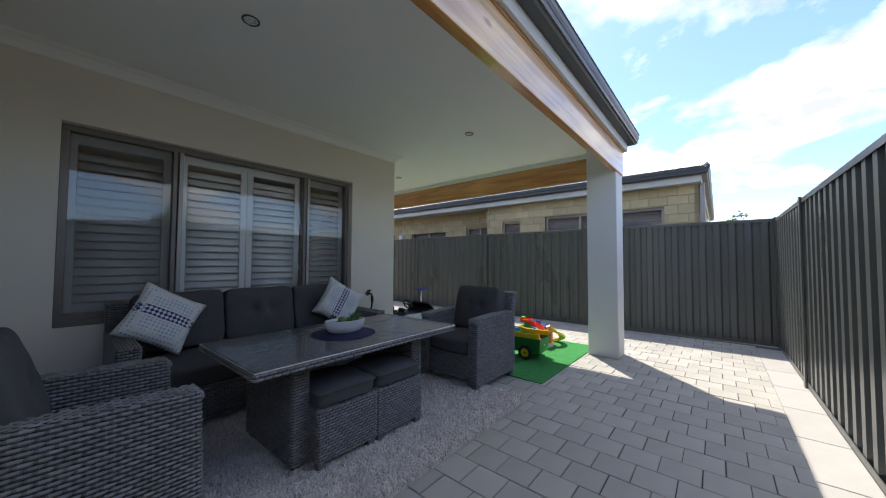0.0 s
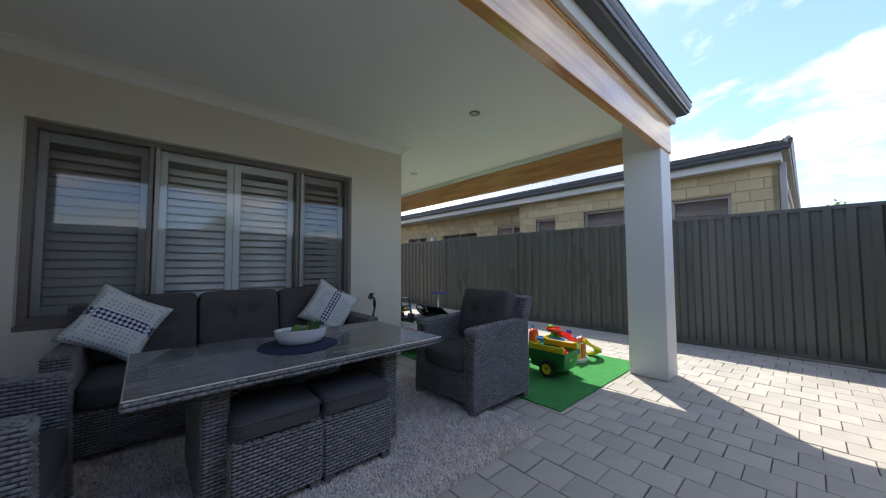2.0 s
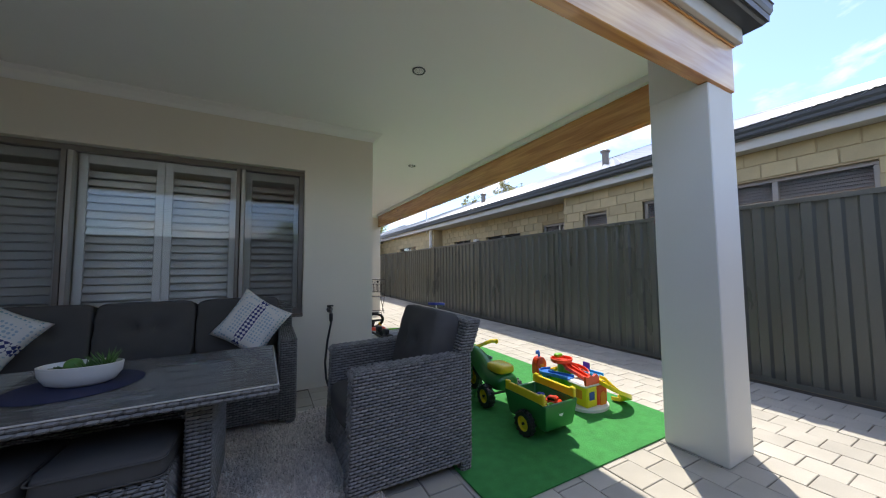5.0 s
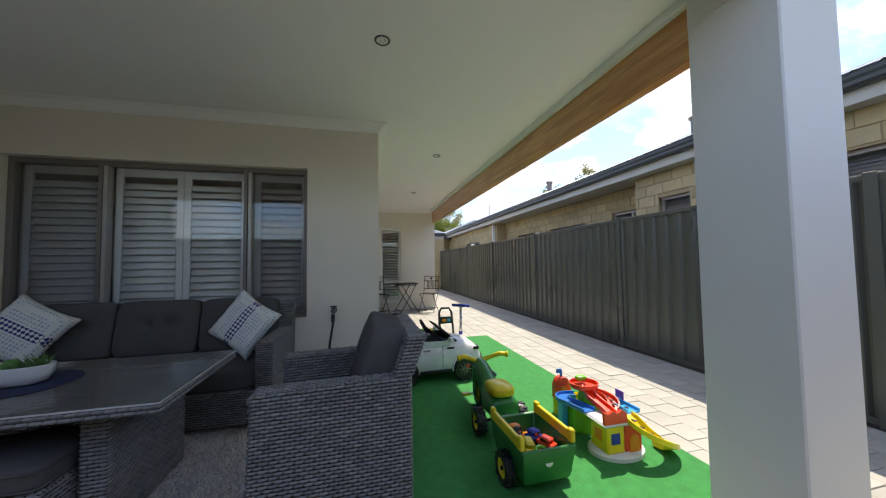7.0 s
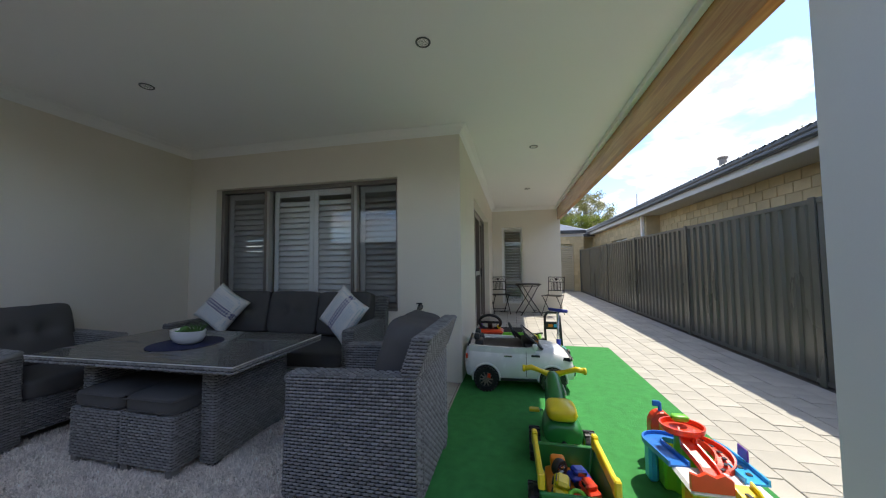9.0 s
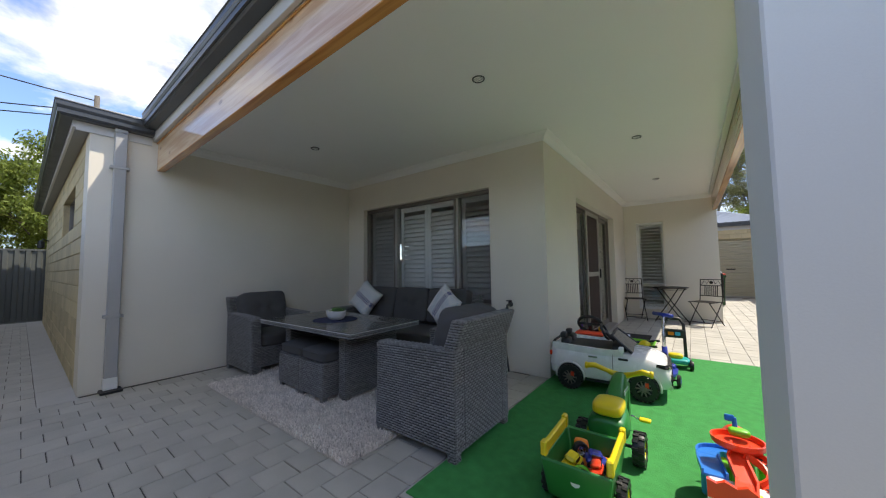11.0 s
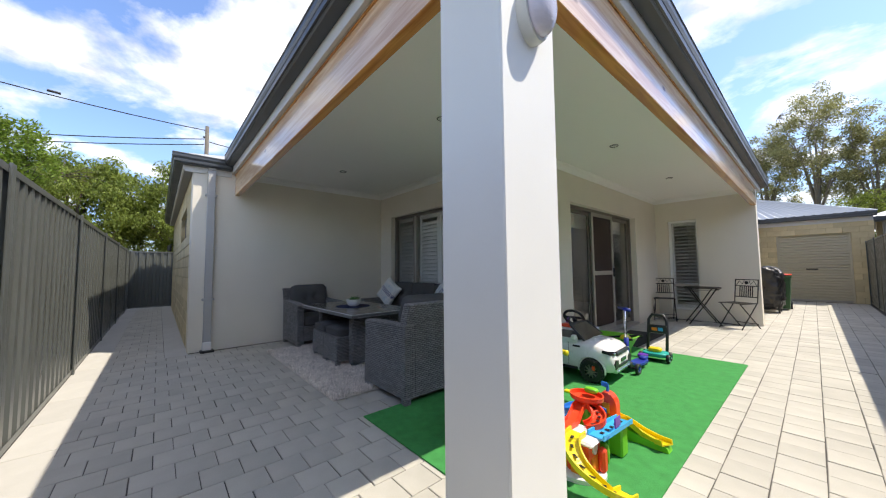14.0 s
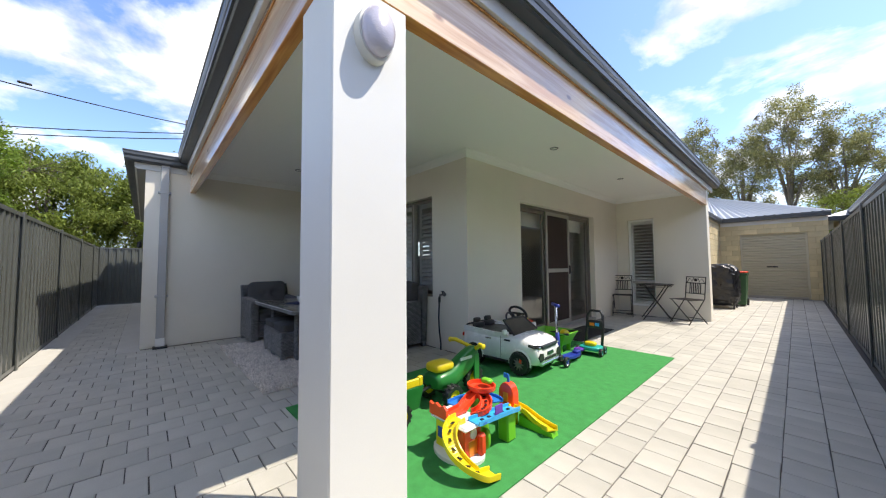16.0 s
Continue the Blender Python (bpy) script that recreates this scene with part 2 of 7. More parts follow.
# ---- mesh kit ----
class Geo:
    """Vertices and faces of one mesh in the making."""

    def __init__(self):
        self.v, self.f, self.core = [], [], []

    def quad(self, *pts):
        n = len(self.v)
        self.v += [tuple(p) for p in pts]
        self.f.append(tuple(range(n, n + len(pts))))
        return self

    def box(self, lo, hi, ch=0.0, warp=None):
        """An upright box, with chamfered edges where ch is given."""
        c = [(a + b) / 2 for a, b in zip(lo, hi)]
        h = [abs(b - a) / 2 for a, b in zip(lo, hi)]
        ch = min(ch, 0.49 * min(h) * 2)
        n = len(self.v)
        idx = {}
        for sx in (-1, 1):
            for sy in (-1, 1):
                for sz in (-1, 1):
                    s = (sx, sy, sz)
                    for ax in range(3):
                        p = [c[i] + s[i] * (h[i] - (0 if i == ax else ch)) for i in range(3)]
                        idx[s, ax] = len(self.v)
                        self.v.append(tuple(warp(*p)) if warp else tuple(p))
                        if not ch:
                            idx[s, 0] = idx[s, 1] = idx[s, 2] = len(self.v) - 1
                            break
        for ax in range(3):
            b, d = (ax + 1) % 3, (ax + 2) % 3
            for sg in (-1, 1):
                ring = []
                for ub, ud in ((-1, -1), (1, -1), (1, 1), (-1, 1)):
                    s = [0, 0, 0]
                    s[ax], s[b], s[d] = sg, ub, ud
                    ring.append(idx[tuple(s), ax])
                self.f.append(tuple(ring if sg > 0 else ring[::-1]))
        if ch:
            for ax in range(3):
                b, d = (ax + 1) % 3, (ax + 2) % 3
                for ub in (-1, 1):
                    for ud in (-1, 1):
                        s0, s1 = [0, 0, 0], [0, 0, 0]
                        s0[ax], s1[ax] = -1, 1
                        for s in (s0, s1):
                            s[b], s[d] = ub, ud
                        ring = [idx[tuple(s0), b], idx[tuple(s1), b], idx[tuple(s1), d], idx[tuple(s0), d]]
                        self.f.append(tuple(ring if ub * ud < 0 else ring[::-1]))
            for sx in (-1, 1):
                for sy in (-1, 1):
                    for sz in (-1, 1):
                        s = (sx, sy, sz)
                        ring = [idx[s, 0], idx[s, 1], idx[s, 2]]
                        self.f.append(tuple(ring if sx * sy * sz > 0 else ring[::-1]))
        return self

    def loft(self, rings, cap=True, loop=False):
        """A skin over rings of equally many points."""
        n0, k = len(self.v), len(rings[0])
        for r in rings:
            self.v += [tuple(p) for p in r]
        m = len(rings)
        for i in range(m if loop else m - 1):
            a, b = n0 + i * k, n0 + ((i + 1) % m) * k
            for j in range(k):
                self.f.append((a + j, a + (j + 1) % k, b + (j + 1) % k, b + j))
        if cap and not loop:
            self.f.append(tuple(range(n0, n0 + k))[::-1])
            self.f.append(tuple(range(n0 + (m - 1) * k, n0 + m * k)))
        return self

    def tube(self, pts, r, n=8, loop=False, cap=True):
        """A round bar along a line of points; r is one radius or one for each point."""
        pts = [Vector(p) for p in pts]
        rs = r if isinstance(r, (list, tuple)) else [r] * len(pts)
        rings, side = [], None
        for i, p in enumerate(pts):
            a = pts[i - 1] if (i or loop) else p
            b = pts[(i + 1) % len(pts)] if (i + 1 < len(pts) or loop) else p
            t = (b - a).normalized()
            if side is None:
                side = t.orthogonal().normalized()
            side = (side - t * side.dot(t)).normalized()
            up = t.cross(side)
            rings.append([p + (side * math.cos(2 * math.pi * j / n) + up * math.sin(2 * math.pi * j / n)) * rs[i] for j in range(n)])
        return self.loft(rings, cap, loop)

    def lathe(self, prof, n=24, at=(0, 0, 0), axis="z"):
        """A turned shape from (radius, height) pairs."""
        rings = []
        for r, z in prof:
            ring = []
            for j in range(n):
                a = 2 * math.pi * j / n
                x, y = r * math.cos(a), r * math.sin(a)
                q = {"z": (x, y, z), "x": (z, x, y), "y": (y, z, x)}[axis]
                ring.append((at[0] + q[0], at[1] + q[1], at[2] + q[2]))
            rings.append(ring)
        return self.loft(rings)

    def soft(self, lo, hi, n=10, power=5.0, puff=(0, 0, 0), dents=(), crease=0.0, seed=0.0):
        """A stuffed block: rounded, bulging, with tufts pressed in at dents (point, radius, depth) and slight creases."""
        c = Vector([(a + b) / 2 for a, b in zip(lo, hi)])
        h = Vector([(b - a) / 2 for a, b in zip(lo, hi)])
        for ax in range(3):
            b, d = (ax + 1) % 3, (ax + 2) % 3
            for sg in (-1, 1):
                n0 = len(self.v)
                for i in range(n + 1):
                    for j in range(n + 1):
                        q = [0, 0, 0]
                        q[ax], q[b], q[d] = sg, math.sin((2 * i / n - 1) * math.pi / 2), math.sin((2 * j / n - 1) * math.pi / 2)
                        m = sum(abs(t) ** power for t in q) ** (1 / power)
                        u = [t / m for t in q]
                        p = [c[k] + h[k] * u[k] * (1 + puff[k] / max(h[k], 1e-4) * (1 - u[(k + 1) % 3] ** 2) * (1 - u[(k + 2) % 3] ** 2)) for k in range(3)]
                        p = Vector(p)
                        for at, rad, deep in dents:
                            gap = (p - Vector(at)).length
                            if gap < 3 * rad:
                                p += (c - p).normalized() * deep * math.exp(-(gap / rad) ** 2)
                        if crease:
                            p += Vector(u) * crease * noise.noise(p * 14 + Vector((seed, seed, 0)))
                        self.v.append(tuple(p))
                for i in range(n):
                    for j in range(n):
                        ring = [n0 + i * (n + 1) + j, n0 + (i + 1) * (n + 1) + j, n0 + (i + 1) * (n + 1) + j + 1, n0 + i * (n + 1) + j + 1]
                        self.f.append(tuple(ring if sg > 0 else ring[::-1]))
        return self

    def weave(self, a, b, c, d, dash=0.040, row=0.0165, lift=0.0075):
        """Flat woven strands over the patch a b c d (anticlockwise from outside), rows along a-b."""
        a, b, c, d = (Vector(p) for p in (a, b, c, d))
        nrm = (b - a).cross(d - a).normalized()
        nu = max(1, round(((b - a).length + (c - d).length) / 2 / dash))
        nv = max(1, round(((d - a).length + (c - b).length) / 2 / row))

        def at(u, v, h):
            p = (a * (1 - u) + b * u) * (1 - v) + (d * (1 - u) + c * u) * v
            return tuple(p + nrm * h)

        for j in range(nv):
            for k in range(nu + 1):
                u0 = (k - 0.5 * (j % 2)) / nu
                u1 = u0 + 1 / nu
                u0, u1 = max(0, u0 - 0.04 / nu), min(1, u1 + 0.04 / nu)
                if u1 - u0 < 0.2 / nu:
                    continue
                n0 = len(self.v)
                for s, hs, fat in ((0, -0.2, 0.26), (0.27, 0.9, 0.43), (0.73, 0.9, 0.43), (1, -0.2, 0.26)):
                    for w, hw in ((0.5 - fat, 0.15), (0.5, 1.0), (0.5 + fat, 0.15)):
                        self.v.append(at(u0 + (u1 - u0) * s, (j + w) / nv, lift * min(hs, 1) * hw if hs > 0 else -0.003))
                for s in range(3):
                    for w in range(2):
                        i = n0 + s * 3 + w
                        self.f.append((i, i + 3, i + 4, i + 1))
        return self

    def wicker_box(self, lo, hi, faces="xXyYzZ", warp=None, **kw):
        """A woven block: a core and strands on the faces named (capitals: the high side)."""
        x0, y0, z0 = lo
        x1, y1, z1 = hi
        w = warp or (lambda x, y, z: (x, y, z))
        e = 0.004
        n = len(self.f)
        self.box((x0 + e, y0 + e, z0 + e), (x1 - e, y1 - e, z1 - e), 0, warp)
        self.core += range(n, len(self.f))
        quads = {"x": ((x0, y1, z0), (x0, y0, z0), (x0, y0, z1), (x0, y1, z1)), "X": ((x1, y0, z0), (x1, y1, z0), (x1, y1, z1), (x1, y0, z1)),
                 "y": ((x0, y0, z0), (x1, y0, z0), (x1, y0, z1), (x0, y0, z1)), "Y": ((x1, y1, z0), (x0, y1, z0), (x0, y1, z1), (x1, y1, z1)),
                 "Z": ((x0, y0, z1), (x1, y0, z1), (x1, y1, z1), (x0, y1, z1)), "z": ((x0, y1, z0), (x1, y1, z0), (x1, y0, z0), (x0, y0, z0))}
        for k in faces:
            self.weave(*[w(*p) for p in quads[k]], **kw)
        return self

    def mesh(self, name, smooth=False, weld=False):
        me = bpy.data.meshes.new(name)
        me.from_pydata(self.v, [], self.f)
        if weld:
            bm = bmesh.new()
            bm.from_mesh(me)
            bmesh.ops.remove_doubles(bm, verts=bm.verts, dist=1e-5)
            bm.to_mesh(me)
            bm.free()
        if smooth:
            me.polygons.foreach_set("use_smooth", [True] * len(me.polygons))
        me.update()
        return me


def part(name, g, material, parent=None, label="", smooth=False, weld=False, at=None, sub=0, bevel=0.0, flat_angle=None):
    """Links one mesh under a thing or a part."""
    me = g if isinstance(g, bpy.types.Mesh) else g.mesh(name, smooth or sub > 0, weld or sub > 0 or bevel > 0)
    if not me.materials:
        me.materials.append(material)
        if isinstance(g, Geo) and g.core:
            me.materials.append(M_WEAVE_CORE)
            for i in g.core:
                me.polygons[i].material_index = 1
    ob = new(name, me)
    if parent:
        ob.parent = parent
    if at is not None:
        ob.matrix_basis = at
    if bevel:
        b = ob.modifiers.new("bevel", "BEVEL")
        b.width, b.segments, b.limit_method, b.angle_limit = bevel, 2, "ANGLE", radians(35)
    if sub:
        s = ob.modifiers.new("round", "SUBSURF")
        s.levels = s.render_levels = sub
    if smooth and flat_angle:
        me.set_sharp_from_angle(angle=radians(flat_angle))
    if label:
        ob["label"] = label
    return ob


def thing(name, label, category, group="", at=None, kind=""):
    ob = new(name)
    ob.empty_display_size = 0.1
    if at is not None:
        ob.matrix_basis = at
    return tagged(ob, label, category, group, kind)


def setting(name, g, material, label, category, smooth=False, bevel=0.0):
    ob = part(name, g, material, smooth=smooth, bevel=bevel)
    return tagged(ob, label, category, kind="structure")


def wall_geo(axis, a0, a1, z0, z1, near, far, holes=()):
    """A wall with thickness along x or y from a0 to a1; holes (from, to, bottom, top) go right through it."""
    us = sorted({a0, a1, *[h[0] for h in holes], *[h[1] for h in holes]})
    zs = sorted({z0, z1, *[h[2] for h in holes], *[h[3] for h in holes]})
    g = Geo()

    def pt(u, z, w):
        return (u, w, z) if axis == "x" else (w, u, z)

    def solid(i, j):
        if not (0 <= i < len(us) - 1 and 0 <= j < len(zs) - 1):
            return False
        u, z = (us[i] + us[i + 1]) / 2, (zs[j] + zs[j + 1]) / 2
        return not any(h[0] < u < h[1] and h[2] < z < h[3] for h in holes)

    for i in range(len(us) - 1):
        for j in range(len(zs) - 1):
            if not solid(i, j):
                continue
            u0, u1, v0, v1 = us[i], us[i + 1], zs[j], zs[j + 1]
            g.quad(pt(u0, v0, near), pt(u1, v0, near), pt(u1, v1, near), pt(u0, v1, near))
            g.quad(pt(u1, v0, far), pt(u0, v0, far), pt(u0, v1, far), pt(u1, v1, far))
            if not solid(i - 1, j):
                g.quad(pt(u0, v0, far), pt(u0, v0, near), pt(u0, v1, near), pt(u0, v1, far))
            if not solid(i + 1, j):
                g.quad(pt(u1, v0, near), pt(u1, v0, far), pt(u1, v1, far), pt(u1, v1, near))
            if not solid(i, j - 1):
                g.quad(pt(u0, v0, far), pt(u1, v0, far), pt(u1, v0, near), pt(u0, v0, near))
            if not solid(i, j + 1):
                g.quad(pt(u0, v1, near), pt(u1, v1, near), pt(u1, v1, far), pt(u0, v1, far))
    return g

# ---- the plan ----
X_WEST, Y_SOUTH, Y_WIN, X_DOOR, Y_BACK, X_END = -2.55, 0.52, 3.57, 0.873, 8.70, 2.54
X_FENCE, Y_FENCE, FENCE_H, CEIL_Z = 4.25, -0.52, 1.785, 2.63
BEAM_Z0, BEAM_Z1 = 2.285, 2.60
X_PASS_END, X_WING, Y_GARAGE = -10.8, -10.25, 15.36

# ground to the horizon, with the bedding under the paving
setting("ground", Geo().quad((-400, -400, -0.06), (400, -400, -0.06), (400, 400, -0.06), (-400, 400, -0.06)), M_EARTH, "dry open ground reaching to the horizon", "ground")
setting("paving_bed", Geo().box((X_PASS_END - 0.5, Y_FENCE - 0.06, -0.058), (X_FENCE + 0.06, Y_GARAGE + 0.3, -0.006)), M_SAND, "dark jointing sand bed under the pavers", "ground")

# walls of the house
WIN1 = (-2.16, 0.19, 0.70, 2.14)
DOOR1 = (4.77, 7.43, 0.03, 2.12)
WIN2 = (1.11, 1.63, 0.20, 2.13)
SIDEWIN = (-5.6, -3.75, 1.70, 2.28)
T = 0.24
setting("wall_west", wall_geo("y", Y_SOUTH, Y_WIN, 0, CEIL_Z + 0.05, X_WEST, X_WEST - T), M_RENDER, "smooth beige rendered wall behind the armchair", "wall")
setting("wall_window", wall_geo("x", X_WEST - T, X_DOOR, 0, CEIL_Z + 0.05, Y_WIN, Y_WIN + T, [WIN1]), M_RENDER, "smooth beige rendered wall with a wide window", "wall")
setting("wall_door", wall_geo("y", Y_WIN + T, Y_BACK + T, 0, CEIL_Z + 0.05, X_DOOR, X_DOOR - T, [DOOR1]), M_RENDER, "smooth beige rendered wall with a glazed sliding door", "wall")
setting("wall_back", wall_geo("x", X_DOOR, X_END, 0, CEIL_Z + 0.05, Y_BACK, Y_BACK + T, [WIN2]), M_RENDER, "smooth beige rendered wall with a narrow shuttered window", "wall")
setting("wall_south_return", wall_geo("x", X_WEST - 0.34, X_WEST - T - 0.002, 0, CEIL_Z + 0.05, Y_SOUTH, Y_SOUTH + T), M_RENDER, "rendered corner return of the house wing", "wall")
wall_south = setting("wall_south", wall_geo("x", X_WING, X_WEST - 0.342, 0, CEIL_Z + 0.05, Y_SOUTH + 0.012, Y_SOUTH + T, [SIDEWIN]), M_MORTAR, "cream block side wall along the narrow passage", "wall")
wall_side = setting("wall_side", wall_geo("y", Y_BACK + T + 0.002, Y_GARAGE, 0, CEIL_Z, 1.92, 1.92 - T), M_MORTAR, "cream block wall between terrace and garage", "wall")
GARAGE_DOOR = (2.44, 3.97, 0.0, 2.12)
wall_garage = setting("wall_garage", wall_geo("x", 1.68, X_FENCE + 0.14, 0, 2.50, Y_GARAGE, Y_GARAGE + T, [GARAGE_DOOR]), M_MORTAR, "cream block garage wall with a roller door", "wall")

# rooms behind the glazing, open only towards their windows
def room(name, lo, hi, gone, label):
    g = Geo()
    (x0, y0, z0), (x1, y1, z1) = lo, hi
    faces = {"x": ((x0, y0, z0), (x0, y1, z0), (x0, y1, z1), (x0, y0, z1)), "X": ((x1, y1, z0), (x1, y0, z0), (x1, y0, z1), (x1, y1, z1)),
             "y": ((x1, y0, z0), (x0, y0, z0), (x0, y0, z1), (x1, y0, z1)), "Y": ((x0, y1, z0), (x1, y1, z0), (x1, y1, z1), (x0, y1, z1)),
             "Z": ((x0, y0, z1), (x1, y0, z1), (x1, y1, z1), (x0, y1, z1)), "z": ((x0, y0, z0), (x1, y0, z0), (x1, y1, z0), (x0, y1, z0))}
    for k, q in faces.items():
        if k not in gone:
            g.quad(*q)
    return setting(name, g, M_DARKROOM, label, "room")


room("room_living", (-6.0, Y_WIN + T, 0.0), (X_DOOR - T, Y_BACK + 2, CEIL_Z), "yXx", "plain plastered room behind the glazing")
# Unseen opening, added so that daylight brightens the room behind the glass.
setting("room_wall_far", wall_geo("y", Y_WIN + T, Y_BACK + 2, 0, CEIL_Z, -6.0, -6.2, [(8.1, 8.9, 1.5, 2.05)]), M_DARKROOM, "plain plastered room wall with an added opening that lights the room", "wall")
setting("room_floor", Geo().box((-5.99, Y_WIN + T + 0.01, 0.004), (X_DOOR - T - 0.01, Y_BACK + 1.9, 0.02)), M_ROOMTILE, "brown tiled floor inside the glazed door", "floor")
room("room_side", (X_DOOR - T + 0.01, Y_BACK + T, 0.0), (1.67, Y_BACK + 4, CEIL_Z), "y", "plain plastered room behind the narrow window")
room("room_wing", (X_WING + 0.01, Y_SOUTH + T, 0.0), (X_WEST - T, Y_WIN + T - 0.01, CEIL_Z), "y", "plain plastered room of the house wing")

# column
setting("column", Geo().box((2.235, 1.045, 0.0), (2.552, 1.392, BEAM_Z0), 0.006).box((2.235, 1.102, BEAM_Z0 - 0.006), (2.473, 1.392, CEIL_Z - 0.002), 0.004), M_COLUMN, "square pale rendered corner column", "column")

# ceiling with cornice
g = Geo()
g.box((X_WEST, 1.09, CEIL_Z), (2.50, Y_WIN, CEIL_Z + 0.03))
g.box((X_DOOR, Y_WIN, CEIL_Z), (2.50, Y_BACK, CEIL_Z + 0.03))
setting("ceiling", g, M_CEIL, "flat white plasterboard patio ceiling", "ceiling")


def cornice(name, run):
    """Cove moulding along a wall top: run gives the foot line and the way out of the wall."""
    (xa, ya), (xb, yb), (ox, oy), ea, eb = run
    g = Geo()
    prof = [(0.0, -0.085), (0.008, -0.085), (0.02, -0.055), (0.045, -0.025), (0.08, -0.010), (0.085, 0.0), (0.0, 0.0)]
    tx, ty = (xb - xa), (yb - ya)
    ln = math.hypot(tx, ty)
    tx, ty = tx / ln, ty / ln
    rings = []
    for (x, y, e) in ((xa, ya, ea), (xb, yb, eb)):
        rings.append([(x + ox * o + tx * e * o, y + oy * o + ty * e * o, CEIL_Z + z - 0.001) for o, z in prof])
    g.loft(rings)
    return setting(name, g, M_CEIL, "white cove cornice under the ceiling", "cornice")


cornice("trim_cornice_west", ((X_WEST, 1.11), (X_WEST, Y_WIN), (1, 0), 0, -1))
cornice("trim_cornice_window", ((X_WEST, Y_WIN), (X_DOOR, Y_WIN), (0, -1), 1, 1))
cornice("trim_cornice_door", ((X_DOOR, Y_WIN), (X_DOOR, Y_BACK), (1, 0), -1, -1))
cornice("trim_cornice_back", ((X_DOOR, Y_BACK), (2.475, Y_BACK), (0, -1), 1, 0))
setting("trim_ceiling_edge_east", Geo().box((2.425, 1.394, 2.575), (2.474, Y_BACK - 0.09, CEIL_Z - 0.001), 0.004), M_CEIL, "white ceiling edge bead beside the timber beam", "trim")
setting("trim_ceiling_edge_south", Geo().box((X_WEST + 0.09, 1.102, 2.575), (2.233, 1.15, CEIL_Z - 0.001), 0.004), M_CEIL, "white ceiling edge bead beside the timber beam", "trim")

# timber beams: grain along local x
def toned(ob):
    """The outer face gets a paler pine that holds the sky's sheen in its colour."""
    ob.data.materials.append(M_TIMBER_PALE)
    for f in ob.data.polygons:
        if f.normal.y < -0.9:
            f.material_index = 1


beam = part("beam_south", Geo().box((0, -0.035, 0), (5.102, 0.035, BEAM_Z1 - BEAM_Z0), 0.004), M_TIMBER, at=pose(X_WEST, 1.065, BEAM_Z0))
toned(beam)
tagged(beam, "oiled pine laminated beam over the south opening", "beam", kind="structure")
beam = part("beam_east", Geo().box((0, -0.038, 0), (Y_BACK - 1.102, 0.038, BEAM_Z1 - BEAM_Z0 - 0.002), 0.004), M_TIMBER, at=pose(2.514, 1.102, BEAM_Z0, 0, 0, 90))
toned(beam)
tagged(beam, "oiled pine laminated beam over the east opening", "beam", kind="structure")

setting("trim_bead_south", Geo().box((X_WEST + 0.002, 1.020, BEAM_Z1 - 0.016), (2.560, 1.029, BEAM_Z1 - 0.001), 0.002), M_TIMBER, "thin orange pine bead along the beam top", "trim")
setting("trim_bead_east", Geo().box((2.5535, 1.030, BEAM_Z1 - 0.016), (2.562, Y_BACK, BEAM_Z1 - 0.001), 0.002), M_TIMBER, "thin orange pine bead along the beam top", "trim")

# pale fascia boards and slate gutters
setting("trim_fascia_south", Geo().box((X_WEST + 0.02, 0.985, BEAM_Z1), (2.586, 1.015, 2.76), 0.003), M_TRIM, "pale grey fascia board above the beam", "fascia")
setting("trim_fascia_east", Geo().box((2.556, 1.017, BEAM_Z1), (2.586, Y_BACK + 0.5, 2.76), 0.003), M_TRIM, "pale grey fascia board above the beam", "fascia")
setting("trim_beam_cap", Geo().box((X_WEST + 0.02, 1.017, BEAM_Z1 + 0.001), (2.554, 1.100, 2.628)), M_TRIM, "pale grey packing board over the beam", "trim")
setting("trim_beam_cap_east", Geo().box((2.502, 1.102, BEAM_Z1 + 0.001), (2.554, Y_BACK, 2.628)), M_TRIM, "pale grey packing board over the beam", "trim")

GUT = [(0.0, 0.0), (0.075, 0.0), (0.085, 0.012), (0.085, 0.045), (0.105, 0.062), (0.115, 0.085), (0.115, 0.125), (0.122, 0.13), (0.118, 0.14), (0.105, 0.138), (0.10, 0.02), (0.0, 0.014)]


def gutter(name, pts, z, side=1, label="slate-grey folded steel gutter"):
    """A folded gutter along corner points; side 1 puts the trough to the right of the way."""
    rings = []
    n = len(pts)
    for i, p in enumerate(pts):
        p = Vector(p)
        outs = []
        for a, b in ((i - 1, i), (i, i + 1)):
            if 0 <= a and b < n:
                d = (Vector(pts[b]) - Vector(pts[a])).normalized()
                outs.append(Vector((d.y, -d.x)) * side)
        o = outs[0] if len(outs) == 1 else (outs[0] + outs[1]) / (1 + outs[0].dot(outs[1]))
        rings.append([(p.x + o.x * q, p.y + o.y * q, z + h) for q, h in GUT])
    return setting(name, Geo().loft(rings), M_GUTTER, label, "gutter")


gutter("gutter_terrace", [(X_WEST + 0.14, 0.983), (2.588, 0.983), (2.588, Y_BACK + 0.6)], 2.695)
gutter("gutter_wing", [(X_WING + 0.20, 3.0), (X_WING + 0.20, 0.40), (X_WEST + 0.02, 0.40), (X_WEST + 0.02, 0.98)], 2.635)
setting("trim_fascia_wing_south", Geo().box((X_WING + 0.20, 0.402, 2.57), (X_WEST + 0.02, 0.42, 2.73)), M_TRIM, "pale grey fascia board of the house wing", "fascia")
setting("trim_fascia_wing_east", Geo().box((X_WEST + 0.001, 0.422, 2.55), (X_WEST + 0.018, 0.98, 2.73)), M_TRIM, "pale grey fascia board of the house wing", "fascia")
